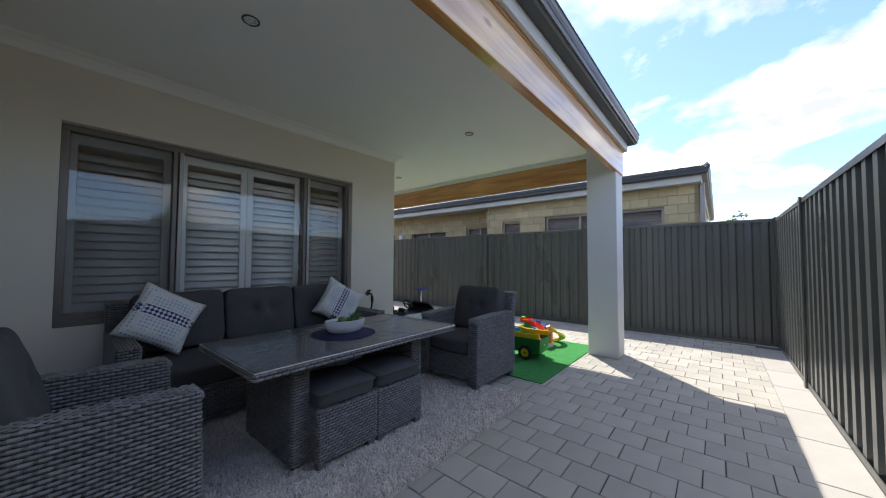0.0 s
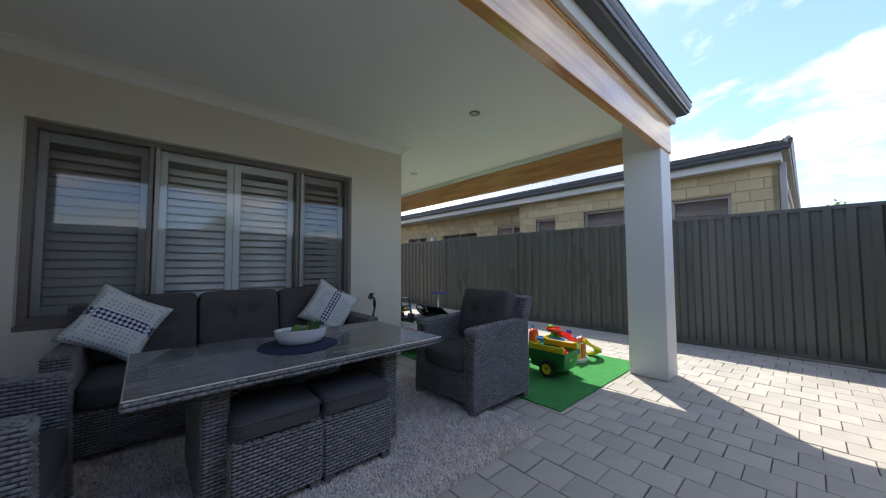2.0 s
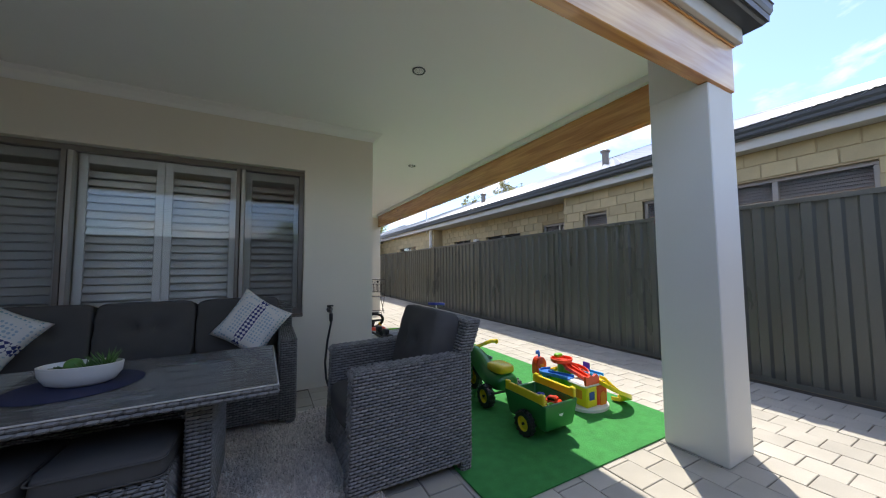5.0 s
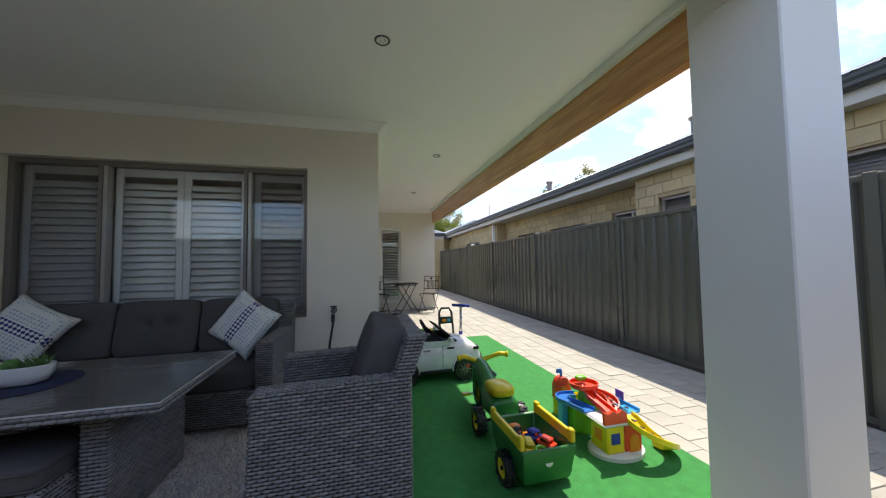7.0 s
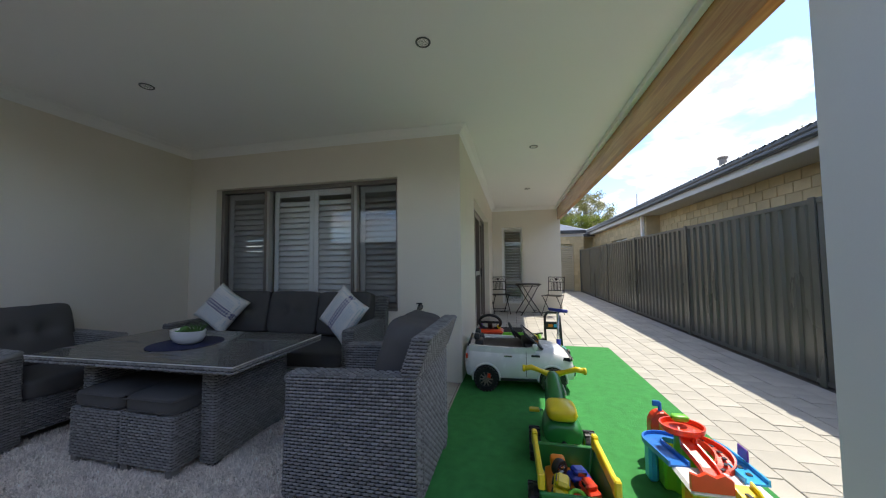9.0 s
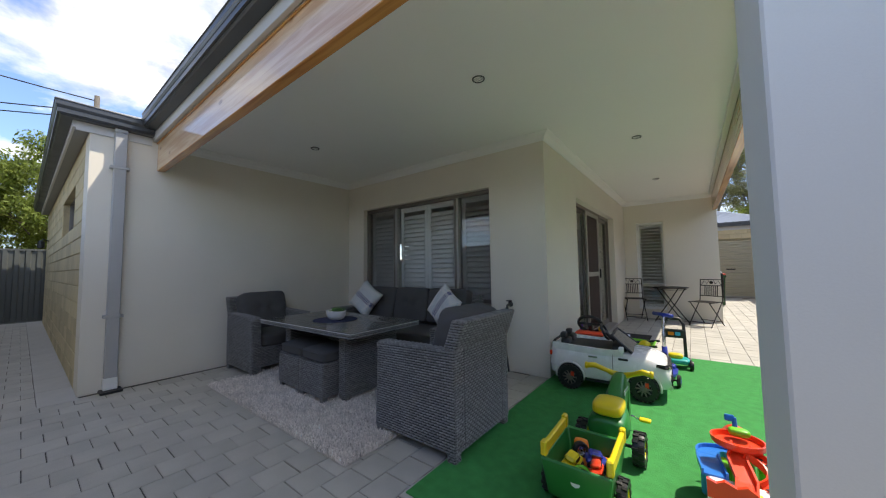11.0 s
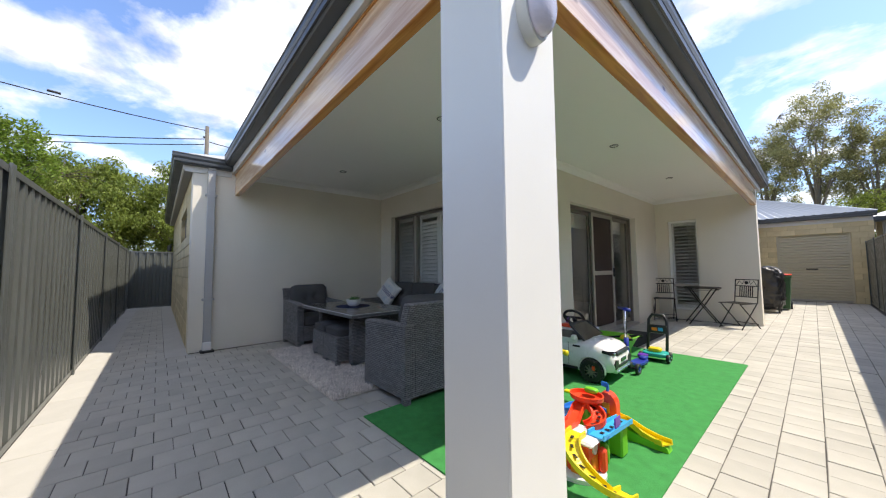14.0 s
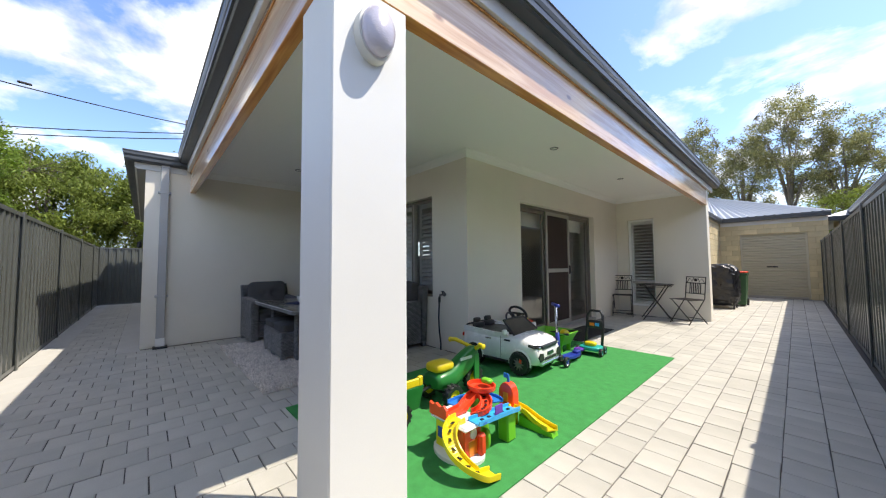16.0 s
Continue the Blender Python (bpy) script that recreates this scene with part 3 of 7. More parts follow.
setting("trim_soffit_wing", Geo().box((X_WING + 0.20, 0.421, 2.575), (X_WEST - 0.002, Y_SOUTH - 0.002, 2.585)), M_SOFFIT, "eaves lining of the house wing, greyed for its shade", "soffit")


def corrugated(g, a, b, c, d, pitch=0.15, depth=0.05):
    """A corrugated sheet over a b c d (eaves a-b, ridge d-c); ribs run from eaves to ridge."""
    a, b, c, d = (Vector(p) for p in (a, b, c, d))
    n = max(2, int((b - a).length / pitch * 4))
    nrm = (b - a).cross(d - a).normalized()
    n0 = len(g.v)
    for i in range(n + 1):
        u = i / n
        h = nrm * depth / 2 * (1 + math.sin(i * math.pi / 2))
        g.v += [tuple(a.lerp(b, u) + h), tuple(d.lerp(c, u) + h)]
    for i in range(n):
        k = n0 + 2 * i
        g.f.append((k, k + 2, k + 3, k + 1))
    return g


def hip(g, x0, x1, y0, y1, z, slope, rib=0.18, deep=0.045):
    """Four corrugated slopes over a rectangle."""
    w, l = x1 - x0, y1 - y0
    r = min(w, l) / 2
    zt = z + r * slope
    if w <= l:
        p, q = ((x0 + x1) / 2, y0 + r, zt), ((x0 + x1) / 2, y1 - r, zt)
        corrugated(g, (x1, y0, z), (x1, y1, z), q, p, rib, deep)
        corrugated(g, (x0, y1, z), (x0, y0, z), p, q, rib, deep)
        corrugated(g, (x0, y0, z), (x1, y0, z), p, p, rib, deep)
        corrugated(g, (x1, y1, z), (x0, y1, z), q, q, rib, deep)
    else:
        p, q = (x0 + r, (y0 + y1) / 2, zt), (x1 - r, (y0 + y1) / 2, zt)
        corrugated(g, (x0, y0, z), (x1, y0, z), q, p, rib, deep)
        corrugated(g, (x1, y1, z), (x0, y1, z), p, q, rib, deep)
        corrugated(g, (x1, y0, z), (x1, y1, z), q, q, rib, deep)
        corrugated(g, (x0, y1, z), (x0, y0, z), p, p, rib, deep)
    return g


g = Geo()
hip(g, -7.4, 2.66, 0.90, Y_BACK + 0.7, 2.80, 0.40)
setting("roof_main", g, M_ROOF, "pale corrugated steel hip roof over the terrace", "roof")
setting("roof_wing", hip(Geo(), X_WING + 0.2, X_WEST + 0.06, 0.33, 6.0, 2.745, 0.40), M_ROOF, "pale corrugated steel hip roof of the house wing", "roof")
setting("roof_garage", hip(Geo(), -2.0, X_FENCE + 0.2, Y_GARAGE - 0.2, Y_GARAGE + 6.5, 2.62, 0.40, 0.2, 0.05), M_ROOF, "pale corrugated steel hip roof of the garage", "roof")
gutter("gutter_garage", [(1.93, Y_BACK + 0.7), (1.93, Y_GARAGE - 0.12), (X_FENCE + 0.2, Y_GARAGE - 0.12)], 2.50, label="slate-grey gutter along the garage eaves")
setting("trim_fascia_garage", Geo().box((1.96, Y_GARAGE - 0.02, 2.38), (X_FENCE + 0.14, Y_GARAGE - 0.003, 2.52)), M_TRIM, "pale grey lintel board above the garage wall", "fascia")


# ---- fences ----
def fence(name, label, length, posts, height, at):
    """A ribbed steel sheet fence along local x: posts, top and bottom rail and one sheet a bay."""
    f = thing(name, label, "fence", at=at)
    edges = [0.0] + posts + [length]
    stops = sorted(set(edges))
    for x in stops:
        g = Geo()
        g.box((x - 0.036, -0.036, 0.0), (x + 0.036, -0.021, height + 0.014), 0.002)
        g.box((x - 0.008, -0.021, 0.0), (x + 0.008, 0.021, height + 0.010))
        g.box((x - 0.036, 0.021, 0.0), (x + 0.036, 0.036, height + 0.014), 0.002)
        part("post", g, M_FENCE, f)
    for a, b in zip(stops, stops[1:]):
        a, b = a + 0.010, b - 0.010
        for z in (0.02, height - 0.045):
            g = Geo()
            g.box((a, -0.021, z), (b, -0.016, z + 0.045), 0.001)
            g.box((a, 0.016, z), (b, 0.021, z + 0.045), 0.001)
            g.box((a, -0.0155, z + (0.0 if z < 1 else 0.041)), (b, 0.0155, z + (0.004 if z < 1 else 0.045)))
            part("rail", g, M_FENCE, f)
        pts, x, k = [], a, 0
        pattern = [(0.066, 0), (0.020, 1), (0.066, 1), (0.020, 0)]
        pts.append((a, -0.014))
        while x < b:
            step, to = pattern[k % 4]
            x = min(b, x + step)
            pts.append((x, 0.014 if to else -0.014))
            k += 1
        g = Geo()
        for (xa, ya), (xb, yb) in zip(pts, pts[1:]):
            g.quad((xa, ya, 0.03), (xb, yb, 0.03), (xb, yb, height - 0.01), (xa, ya, height - 0.01))
        part("sheet", g, M_FENCE, f)
    return f


fence("fence", "dark grey ribbed steel boundary fence beside the neighbour's house", Y_GARAGE - Y_FENCE - 0.02, [2.24, 4.61, 6.98, 9.35, 11.72, 14.09], FENCE_H, pose(X_FENCE, Y_FENCE, 0, 0, 0, 90))
fence("fence", "dark grey ribbed steel boundary fence along the passage", X_FENCE - X_PASS_END, [1.40, 3.77, 6.14, 8.49, 10.86, 13.23], FENCE_H, pose(X_PASS_END, Y_FENCE, 0))
fence("fence_gate", "dark grey ribbed steel panel closing the passage", 1.6, [1.05], FENCE_H, pose(X_PASS_END, Y_FENCE + 0.05, 0, 0, 0, 90))

# ---- furniture ----
M_WICKER = pbr("grey_wicker", (0.20, 0.198, 0.195), 0.40, var=0.2, scale=14, bump=0.15, bscale=300, island=0.24, stretch=(1, 1, 1))
M_CUSHION = pbr("charcoal_fabric", (0.098, 0.096, 0.095), 0.92, var=0.12, scale=7, bump=0.35, bscale=520, spec=0.25, dist=0.002)


def armchair(label, group, at):
    """Front towards local +x, seat width along y."""
    c = thing("armchair", label, "armchair", group, at)
    W, D = 0.345, 0.35

    def rake(x, y, z):
        return (x - max(0, z - 0.64) * 0.36, y, z)

    def armtop(x, y, z):
        """Arms fall a little towards the front, with a rolled front edge."""
        f = (x + D) / (2 * D)
        return (x - (0.02 if x > 0.3 and z > 0.5 else 0), y, z - 0.02 * f * f if z > 0.5 else z)

    for s in (-1, 1):
        y0, y1 = sorted((s * W, s * (W - 0.10)))
        a = part("arm", Geo().wicker_box((-D, y0, 0.06), (D, y1, 0.665), "xXyYZ", armtop), M_WICKER, c)
        part("arm_roll", Geo().tube([(D - 0.026, y0 + 0.004, 0.622), (D - 0.026, y1 - 0.004, 0.622)], 0.020, 8), M_WICKER, a, smooth=True)
    part("backrest", Geo().wicker_box((-D, -W + 0.101, 0.06), (-D + 0.09, W - 0.101, 0.664), "xX").wicker_box((-D, -W, 0.667), (-D + 0.09, W, 0.845), "xXyYZ", rake), M_WICKER, c)
    part("seat_base", Geo().wicker_box((-D + 0.102, -W + 0.102, 0.10), (D - 0.015, W - 0.102, 0.31), "XZ"), M_WICKER, c)
    for x in (-D + 0.035, D - 0.035):
        for y in (-W + 0.035, W - 0.035):
            part("leg", Geo().wicker_box((x - 0.03, y - 0.03, 0.0), (x + 0.03, y + 0.03, 0.06), "xXyY"), M_WICKER, c)
    part("seat_cushion", Geo().soft((-D + 0.11, -W + 0.108, 0.31), (D + 0.005, W - 0.108, 0.45), 14, 7, (0, 0, 0.02), crease=0.004), M_CUSHION, c, smooth=True, weld=True)
    g = Geo().soft((-0.095, -W + 0.075, 0.0), (0.095, W - 0.075, 0.455), 26, 8, (0.03, 0, 0), [((0.10, y, 0.25), 0.05, 0.07) for y in (-0.09, 0.09)], 0.006)
    part("back_cushion", g, M_CUSHION, c, smooth=True, weld=True, at=pose(-D + 0.205, 0, 0.447, 0, -15, 0))
    return c


def sofa(label, at, half):
    """Three-seat sofa: back along local y, front towards +x."""
    c = thing("sofa", label, "sofa", "", at)
    D = 0.37

    def rake(x, y, z):
        return (x - max(0, z - 0.42) * 0.08, y, z)

    for s in (-1, 1):
        y0, y1 = sorted((s * half, s * (half - 0.11)))
        part("arm", Geo().wicker_box((-D + 0.10, y0, 0.06), (D, y1, 0.64), "xXyYZ"), M_WICKER, c)
    part("backrest", Geo().wicker_box((-D, -half, 0.06), (-D + 0.09, half, 0.85), "xXyYZ", rake), M_WICKER, c)
    part("seat_base", Geo().wicker_box((-D + 0.102, -half + 0.112, 0.08), (D - 0.012, half - 0.112, 0.31), "XZ"), M_WICKER, c)
    for x in (-D + 0.035, D - 0.035):
        for y in (-half + 0.035, half - 0.035):
            part("leg", Geo().box((x - 0.03, y - 0.03, 0.0), (x + 0.03, y + 0.03, 0.06), 0.004), M_WICKER, c)
    part("seat_cushion", Geo().soft((-D + 0.11, -half + 0.118, 0.31), (D, half - 0.118, 0.45), 22, 9, (0, 0, 0.015), crease=0.006), M_CUSHION, c, smooth=True, weld=True)
    w = (2 * half - 0.22) / 3
    for k in (-1, 0, 1):
        g = Geo().soft((-0.08, -w / 2 + 0.004, 0.0), (0.08, w / 2 - 0.004, 0.44), 26, 9, (0.02, 0, 0), [((0.10, y, 0.25), 0.055, 0.07) for y in (-0.11, 0.11)], 0.006, k * 3.1)
        part("back_cushion", g, M_CUSHION, c, smooth=True, weld=True, at=pose(-D + 0.17, k * w, 0.475, 0, -11, 0))
    return c


SUITE = "wicker lounge suite on the terrace"
armchair("dark grey wicker armchair with charcoal cushions beside the green mat", SUITE, pose(0.60, 2.09, 0, 0, 0, 180))
armchair("dark grey wicker armchair with tufted charcoal cushions by the rendered wall", SUITE, pose(-2.08, 2.06, 0, 0, 0, 0))
sofa("dark grey wicker three-seat sofa with charcoal cushions under the window", pose(-0.91, 3.165, 0, 0, 0, -90), 1.0)


M_SLATE = pbr("slate_glass_top", (0.095, 0.097, 0.096), 0.24, var=0.4, scale=2.2, bump=0.5, bscale=9, stretch=(0.8, 3.4, 1), coat=0.4, dist=0.014)
M_SILVER = pbr("silver_edge", (0.8, 0.8, 0.8), 0.35, metal=0.9, var=0.05, bump=0.02)


def table(at):
    t = thing("dining_table", "low wicker dining table with a slate-look glass top", "table", SUITE, at)
    L, W = 0.752, 0.415
    part("tabletop", Geo().box((-L + 0.006, -W + 0.006, 0.645), (L - 0.006, W - 0.006, 0.658), 0.003), M_SLATE, t, "mottled slate-look glass")
    g = Geo()
    for lo, hi in (((-L, -W, 0.649), (L, -W + 0.006, 0.656)), ((-L, W - 0.006, 0.649), (L, W, 0.656)), ((-L, -W + 0.006, 0.649), (-L + 0.006, W - 0.006, 0.656)), ((L - 0.006, -W + 0.006, 0.649), (L, W - 0.006, 0.656))):
        g.box(lo, hi, 0.002)
    part("edge_strip", g, M_SILVER, t, "thin silver edge")
    part("apron", Geo().wicker_box((-L + 0.003, -W + 0.003, 0.612), (L - 0.003, W - 0.003, 0.649), "xXyY"), M_WICKER, t)
    for s in (-1, 1):
        x0, x1 = sorted((s * 0.405, s * 0.50))
        part("pedestal", Geo().wicker_box((x0, -0.27, 0.055), (x1, 0.35, 0.612), "xXyY"), M_WICKER, t)
        for y in (-0.22, 0.30):
            part("foot", Geo().box((x0 + 0.01, y - 0.035, 0.03), (x1 - 0.01, y + 0.035, 0.055), 0.004), M_BLACK, t)
    return t


table(pose(-0.81, 2.148, 0, 0, 0, 1))


def piping(parent, x0, x1, y0, y1, z, r=0.004):
    """A corded seam round the top of a box cushion."""
    c = 0.03
    pts = []
    for cx, cy, a0 in ((x1 - c, y1 - c, 0), (x0 + c, y1 - c, 90), (x0 + c, y0 + c, 180), (x1 - c, y0 + c, 270)):
        pts += [(cx + c * math.cos(radians(a0 + k * 30)), cy + c * math.sin(radians(a0 + k * 30)), z) for k in range(4)]
    return part("piping", Geo().tube(pts, r, 6, loop=True), M_CUSHION, parent, smooth=True)


def ottoman(label, at):
    o = thing("ottoman", label, "ottoman", "ottomans under the table", at)
    h = 0.192
    part("body", Geo().wicker_box((-h, -h, 0.075), (h, h, 0.355), "xXyYZ"), M_WICKER, o)
    for x in (-h + 0.03, h - 0.03):
        for y in (-h + 0.03, h - 0.03):
            part("leg", Geo().box((x - 0.025, y - 0.025, 0.03), (x + 0.025, y + 0.025, 0.075), 0.004), M_WICKER, o)
    cu = part("cushion", Geo().soft((-h + 0.004, -h + 0.004, 0.362), (h - 0.004, h - 0.004, 0.455), 16, 9, (0, 0, 0.012), crease=0.006), M_CUSHION, o, smooth=True, weld=True)
    piping(cu, -h + 0.002, h - 0.002, -h + 0.002, h - 0.002, 0.438)
    piping(cu, -h + 0.002, h - 0.002, -h + 0.002, h - 0.002, 0.376)
    return o


first = ottoman("square wicker ottoman with a charcoal cushion pushed under the table", pose(-0.622, 1.945, 0, 0, 0, -1))
copy_thing(first, pose(-1.018, 1.95, 0, 0, 0, -1))

# shaggy rug
M_PILE = pbr("rug_pile", (0.86, 0.80, 0.74), 0.85, var=0.26, scale=14, bump=0, island=0.26)
rug = thing("rug", "shaggy pale grey-beige rug under the lounge suite", "rug", at=pose(-0.70, 2.16, 0))
part("backing", Geo().box((-1.12, -0.80, 0.0), (1.12, 0.80, 0.012), 0.003), M_PILE, rug)
rng = random.Random(5)
g = Geo()
for i in range(60000):
    x, y = rng.uniform(-1.125, 1.125), rng.uniform(-0.805, 0.805)
    a, ln = rng.uniform(0, 2 * math.pi), rng.uniform(0.03, 0.066)
    lean = rng.uniform(0.3, 0.95)
    w = rng.uniform(0.0018, 0.0038)
    cx, cy = math.cos(a), math.sin(a)
    q0, q1, q2 = (x, y, 0.010), (x + cx * ln * lean * 0.4, y + cy * ln * lean * 0.4, 0.012 + ln * 0.55), (x + cx * ln * lean, y + cy * ln * lean, 0.012 + ln * (1.05 - 0.75 * lean))
    px, py = -cy * w, cx * w
    n0 = len(g.v)
    g.v += [(q0[0] + px, q0[1] + py, q0[2]), (q0[0] - px, q0[1] - py, q0[2]), (q1[0] - px, q1[1] - py, q1[2]), (q1[0] + px, q1[1] + py, q1[2]), q2]
    g.f += [(n0, n0 + 1, n0 + 2, n0 + 3), (n0 + 3, n0 + 2, n0 + 4)]
part("shag", g, M_PILE, rug)["kind"] = "stuff"

# green mat
M_TURF = pbr("green_turf", (0.050, 0.265, 0.072), 0.9, var=0.26, scale=16, bump=0.8, bscale=380, spec=0.2, dist=0.004)
mat_ob = part("turf_mat", Geo().box((0.865, 1.415, 0.001), (2.665, 5.265, 0.011), 0.002), M_TURF)
tagged(mat_ob, "bright green artificial turf mat laid on the pavers", "mat")

# ---- windows and doors ----
def bar(g, lo, hi, ch=0.003):
    return g.box(lo, hi, ch)


def shutter(parent_label, x0, x1, z0, z1, y, at=None, pitch=0.067, tilt=62, rail=0.0):
    """A plantation shutter leaf in the plane y: stiles, rails and tilted louvres."""
    s = thing("window_shutter", parent_label, "shutter", "plantation shutters", at)
    st = 0.055
    for a, b in ((x0, x0 + st), (x1 - st, x1)):
        part("stile", Geo().box((a, y, z0), (b, y + 0.028, z1), 0.003), M_SHUTTER, s)
    rails = [(z0, z0 + 0.09), (z1 - 0.09, z1)]
    if rail:
        rails.insert(1, (rail - 0.04, rail + 0.04))
    for a, b in rails:
        part("rail", Geo().box((x0 + st, y + 0.002, a), (x1 - st, y + 0.026, b), 0.002), M_SHUTTER, s)
    w = (x1 - x0) / 2 - st - 0.003
    prof = [(-0.037, 0), (-0.025, 0.0045), (0, 0.006), (0.025, 0.0045), (0.037, 0), (0.025, -0.0045), (0, -0.006), (-0.025, -0.0045)]
    lv = Geo().loft([[(sx * w, p, q) for p, q in (prof if sx < 0 else prof)] for sx in (-1, 1)]).mesh("louvre", True)
    lv.materials.append(M_SHUTTER)
    for (_, lo), (hi, _) in zip(rails, rails[1:]):
        z = lo + pitch / 2
        while z < hi - pitch * 0.35:
            part("louvre", lv, M_SHUTTER, s, at=pose((x0 + x1) / 2, y + 0.014, z, tilt, 0, 0))
            z += pitch
    return s


def window_1():
    x0, x1, z0, z1 = WIN1
    w = thing("window_1", "wide taupe aluminium window in three lights with fly screens", "window", kind="structure")
    y = Y_WIN + 0.075
    fr = Geo()
    for lo, hi in (((x0, y, z1 - 0.045), (x1, y + 0.07, z1)), ((x0, y, z0 + 0.03), (x1, y + 0.07, z0 + 0.075)),
                   ((x0, y, z0 + 0.075), (x0 + 0.045, y + 0.07, z1 - 0.045)), ((x1 - 0.045, y, z0 + 0.075), (x1, y + 0.07, z1 - 0.045))):
        fr.box(lo, hi, 0.003)
    part("window_frame", fr, M_ALU, w)
    part("window_sill", Geo().box((x0, Y_WIN - 0.012, z0), (x1, y + 0.07, z0 + 0.03), 0.004), M_ALU, w)
    cuts = [x0 + 0.045, -1.50, -0.355, x1 - 0.045]
    for m in cuts[1:3]:
        part("mullion", Geo().box((m - 0.035, y - 0.004, z0 + 0.075), (m - 0.004, y + 0.07, z1 - 0.045), 0.003), M_ALU, w)
        part("mullion", Geo().box((m + 0.004, y - 0.008, z0 + 0.075), (m + 0.035, y + 0.07, z1 - 0.045), 0.003), M_ALU_LIGHT, w)
    for i in range(3):
        a, b = cuts[i] + (0.036 if i else 0), cuts[i + 1] - (0.036 if i < 2 else 0)
        p = part("pane", Geo().box((a, y + 0.035, z0 + 0.075), (b, y + 0.041, z1 - 0.045)), M_GLASS, w)
        p.visible_shadow = False
        if i != 1:
            q = part("fly_screen", Geo().quad((a, y + 0.056, z0 + 0.075), (b, y + 0.056, z0 + 0.075), (b, y + 0.056, z1 - 0.045), (a, y + 0.056, z1 - 0.045)), M_SCREEN, w, "dark insect mesh")
            q.visible_shadow = False
    ys = Y_WIN + 0.175
    lab = "white plantation shutter leaf with tilted louvres behind the glass"
    shutter(lab, x0 + 0.03, -1.53, z0 + 0.05, z1 - 0.02, ys)
    shutter(lab, -1.47, -0.932, z0 + 0.05, z1 - 0.02, ys)
    shutter(lab, -0.928, -0.39, z0 + 0.05, z1 - 0.02, ys)
    shutter(lab, -0.325, x1 - 0.03, z0 + 0.05, z1 - 0.02, ys, tilt=50)


window_1()


def window_2():
    x0, x1, z0, z1 = WIN2
    w = thing("window_2", "narrow tall white-framed window with a shutter inside", "window", kind="structure")
    y = Y_BACK + 0.06
    fr = Geo()
    for lo, hi in (((x0, y, z1 - 0.05), (x1, y + 0.06, z1)), ((x0, y, z0), (x1, y + 0.06, z0 + 0.05)), ((x0, y, z0 + 0.05), (x0 + 0.05, y + 0.06, z1 - 0.05)),
                   ((x1 - 0.03, y, z0 + 0.05), (x1, y + 0.06, z1 - 0.05))):
        fr.box(lo, hi, 0.003)
    part("window_frame", fr, M_SHUTTER, w)
    part("transom", Geo().box((x0 + 0.05, y, 0.70), (x1 - 0.03, y + 0.06, 0.75), 0.003), M_ALU_LIGHT, w)
    for a, b in ((z0 + 0.05, 0.70), (0.75, z1 - 0.05)):
        p = part("pane", Geo().box((x0 + 0.05, y + 0.03, a), (x1 - 0.03, y + 0.035, b)), M_GLASS, w)
        p.visible_shadow = False
    shutter("white shutter leaf with open louvres in a narrow window", x0 + 0.02, x1 - 0.01, z0 + 0.02, z1 - 0.02, y + 0.10, pitch=0.072, tilt=28, rail=0.74)


window_2()


def door_1():
    y0, y1, z0, z1 = DOOR1
    d = thing("door_1", "glazed taupe aluminium sliding door with a dark security screen leaf", "door", kind="structure")
    x = X_DOOR - 0.10
    fr = Geo()
    for lo, hi in (((x - 0.09, y0, z1 - 0.05), (x, y1, z1)), ((x - 0.09, y0, z0), (x, y0 + 0.05, z1 - 0.05)), ((x - 0.09, y1 - 0.05, z0), (x, y1, z1 - 0.05))):
        fr.box(lo, hi, 0.003)
    part("door_frame", fr, M_ALU, d)
    part("threshold", Geo().box((x - 0.09, y0 + 0.05, z0 - 0.03), (X_DOOR + 0.015, y1 - 0.05, z0 + 0.02), 0.004), M_ALU_LIGHT, d)
    w = (y1 - y0 - 0.1) / 3
    for i in range(3):
        a, b = y0 + 0.05 + i * w, y0 + 0.05 + (i + 1) * w
        xs = x - 0.07 + (0.045 if i == 1 else 0)
        leaf = Geo()
        m = M_ALU
        t = 0.055
        for lo, hi in (((xs, a, z0 + 0.02), (xs + 0.03, a + t, z1 - 0.05)), ((xs, b - t, z0 + 0.02), (xs + 0.03, b, z1 - 0.05)),
                       ((xs, a + t, z0 + 0.02), (xs + 0.03, b - t, z0 + 0.10)), ((xs, a + t, z1 - 0.11), (xs + 0.03, b - t, z1 - 0.05))):
            leaf.box(lo, hi, 0.003)
        if i == 1:
            leaf.box((xs, a + t, 1.00), (xs + 0.03, b - t, 1.07), 0.003)
            part("leaf_frame", leaf, M_ALU_LIGHT, d, "grey security leaf frame")
            q = part("security_screen", Geo().quad((xs + 0.015, a + t, z0 + 0.1), (xs + 0.015, b - t, z0 + 0.1), (xs + 0.015, b - t, z1 - 0.11), (xs + 0.015, a + t, z1 - 0.11)), M_SECURITY, d, "dark brown woven security mesh")
            q.visible_shadow = False
            part("door_handle", Geo().box((xs + 0.03, b - 0.045, 0.96), (xs + 0.055, b - 0.012, 1.12), 0.005), M_BLACK, d, "black lock handle")
        else:
            part("leaf_frame", leaf, M_ALU, d)
            p = part("pane", Geo().box((xs + 0.012, a + t, z0 + 0.1), (xs + 0.018, b - t, z1 - 0.11)), M_GLASS, d)
            p.visible_shadow = False


door_1()
# roller blind housings and inner furniture shapes seen dimly through the door
setting("trim_blind", Geo().box((X_DOOR - T - 0.06, DOOR1[0], 1.80), (X_DOOR - T - 0.05, DOOR1[1], 2.20), 0.002), M_SHUTTER, "white roller blind drawn part-way behind the door glass", "blind")

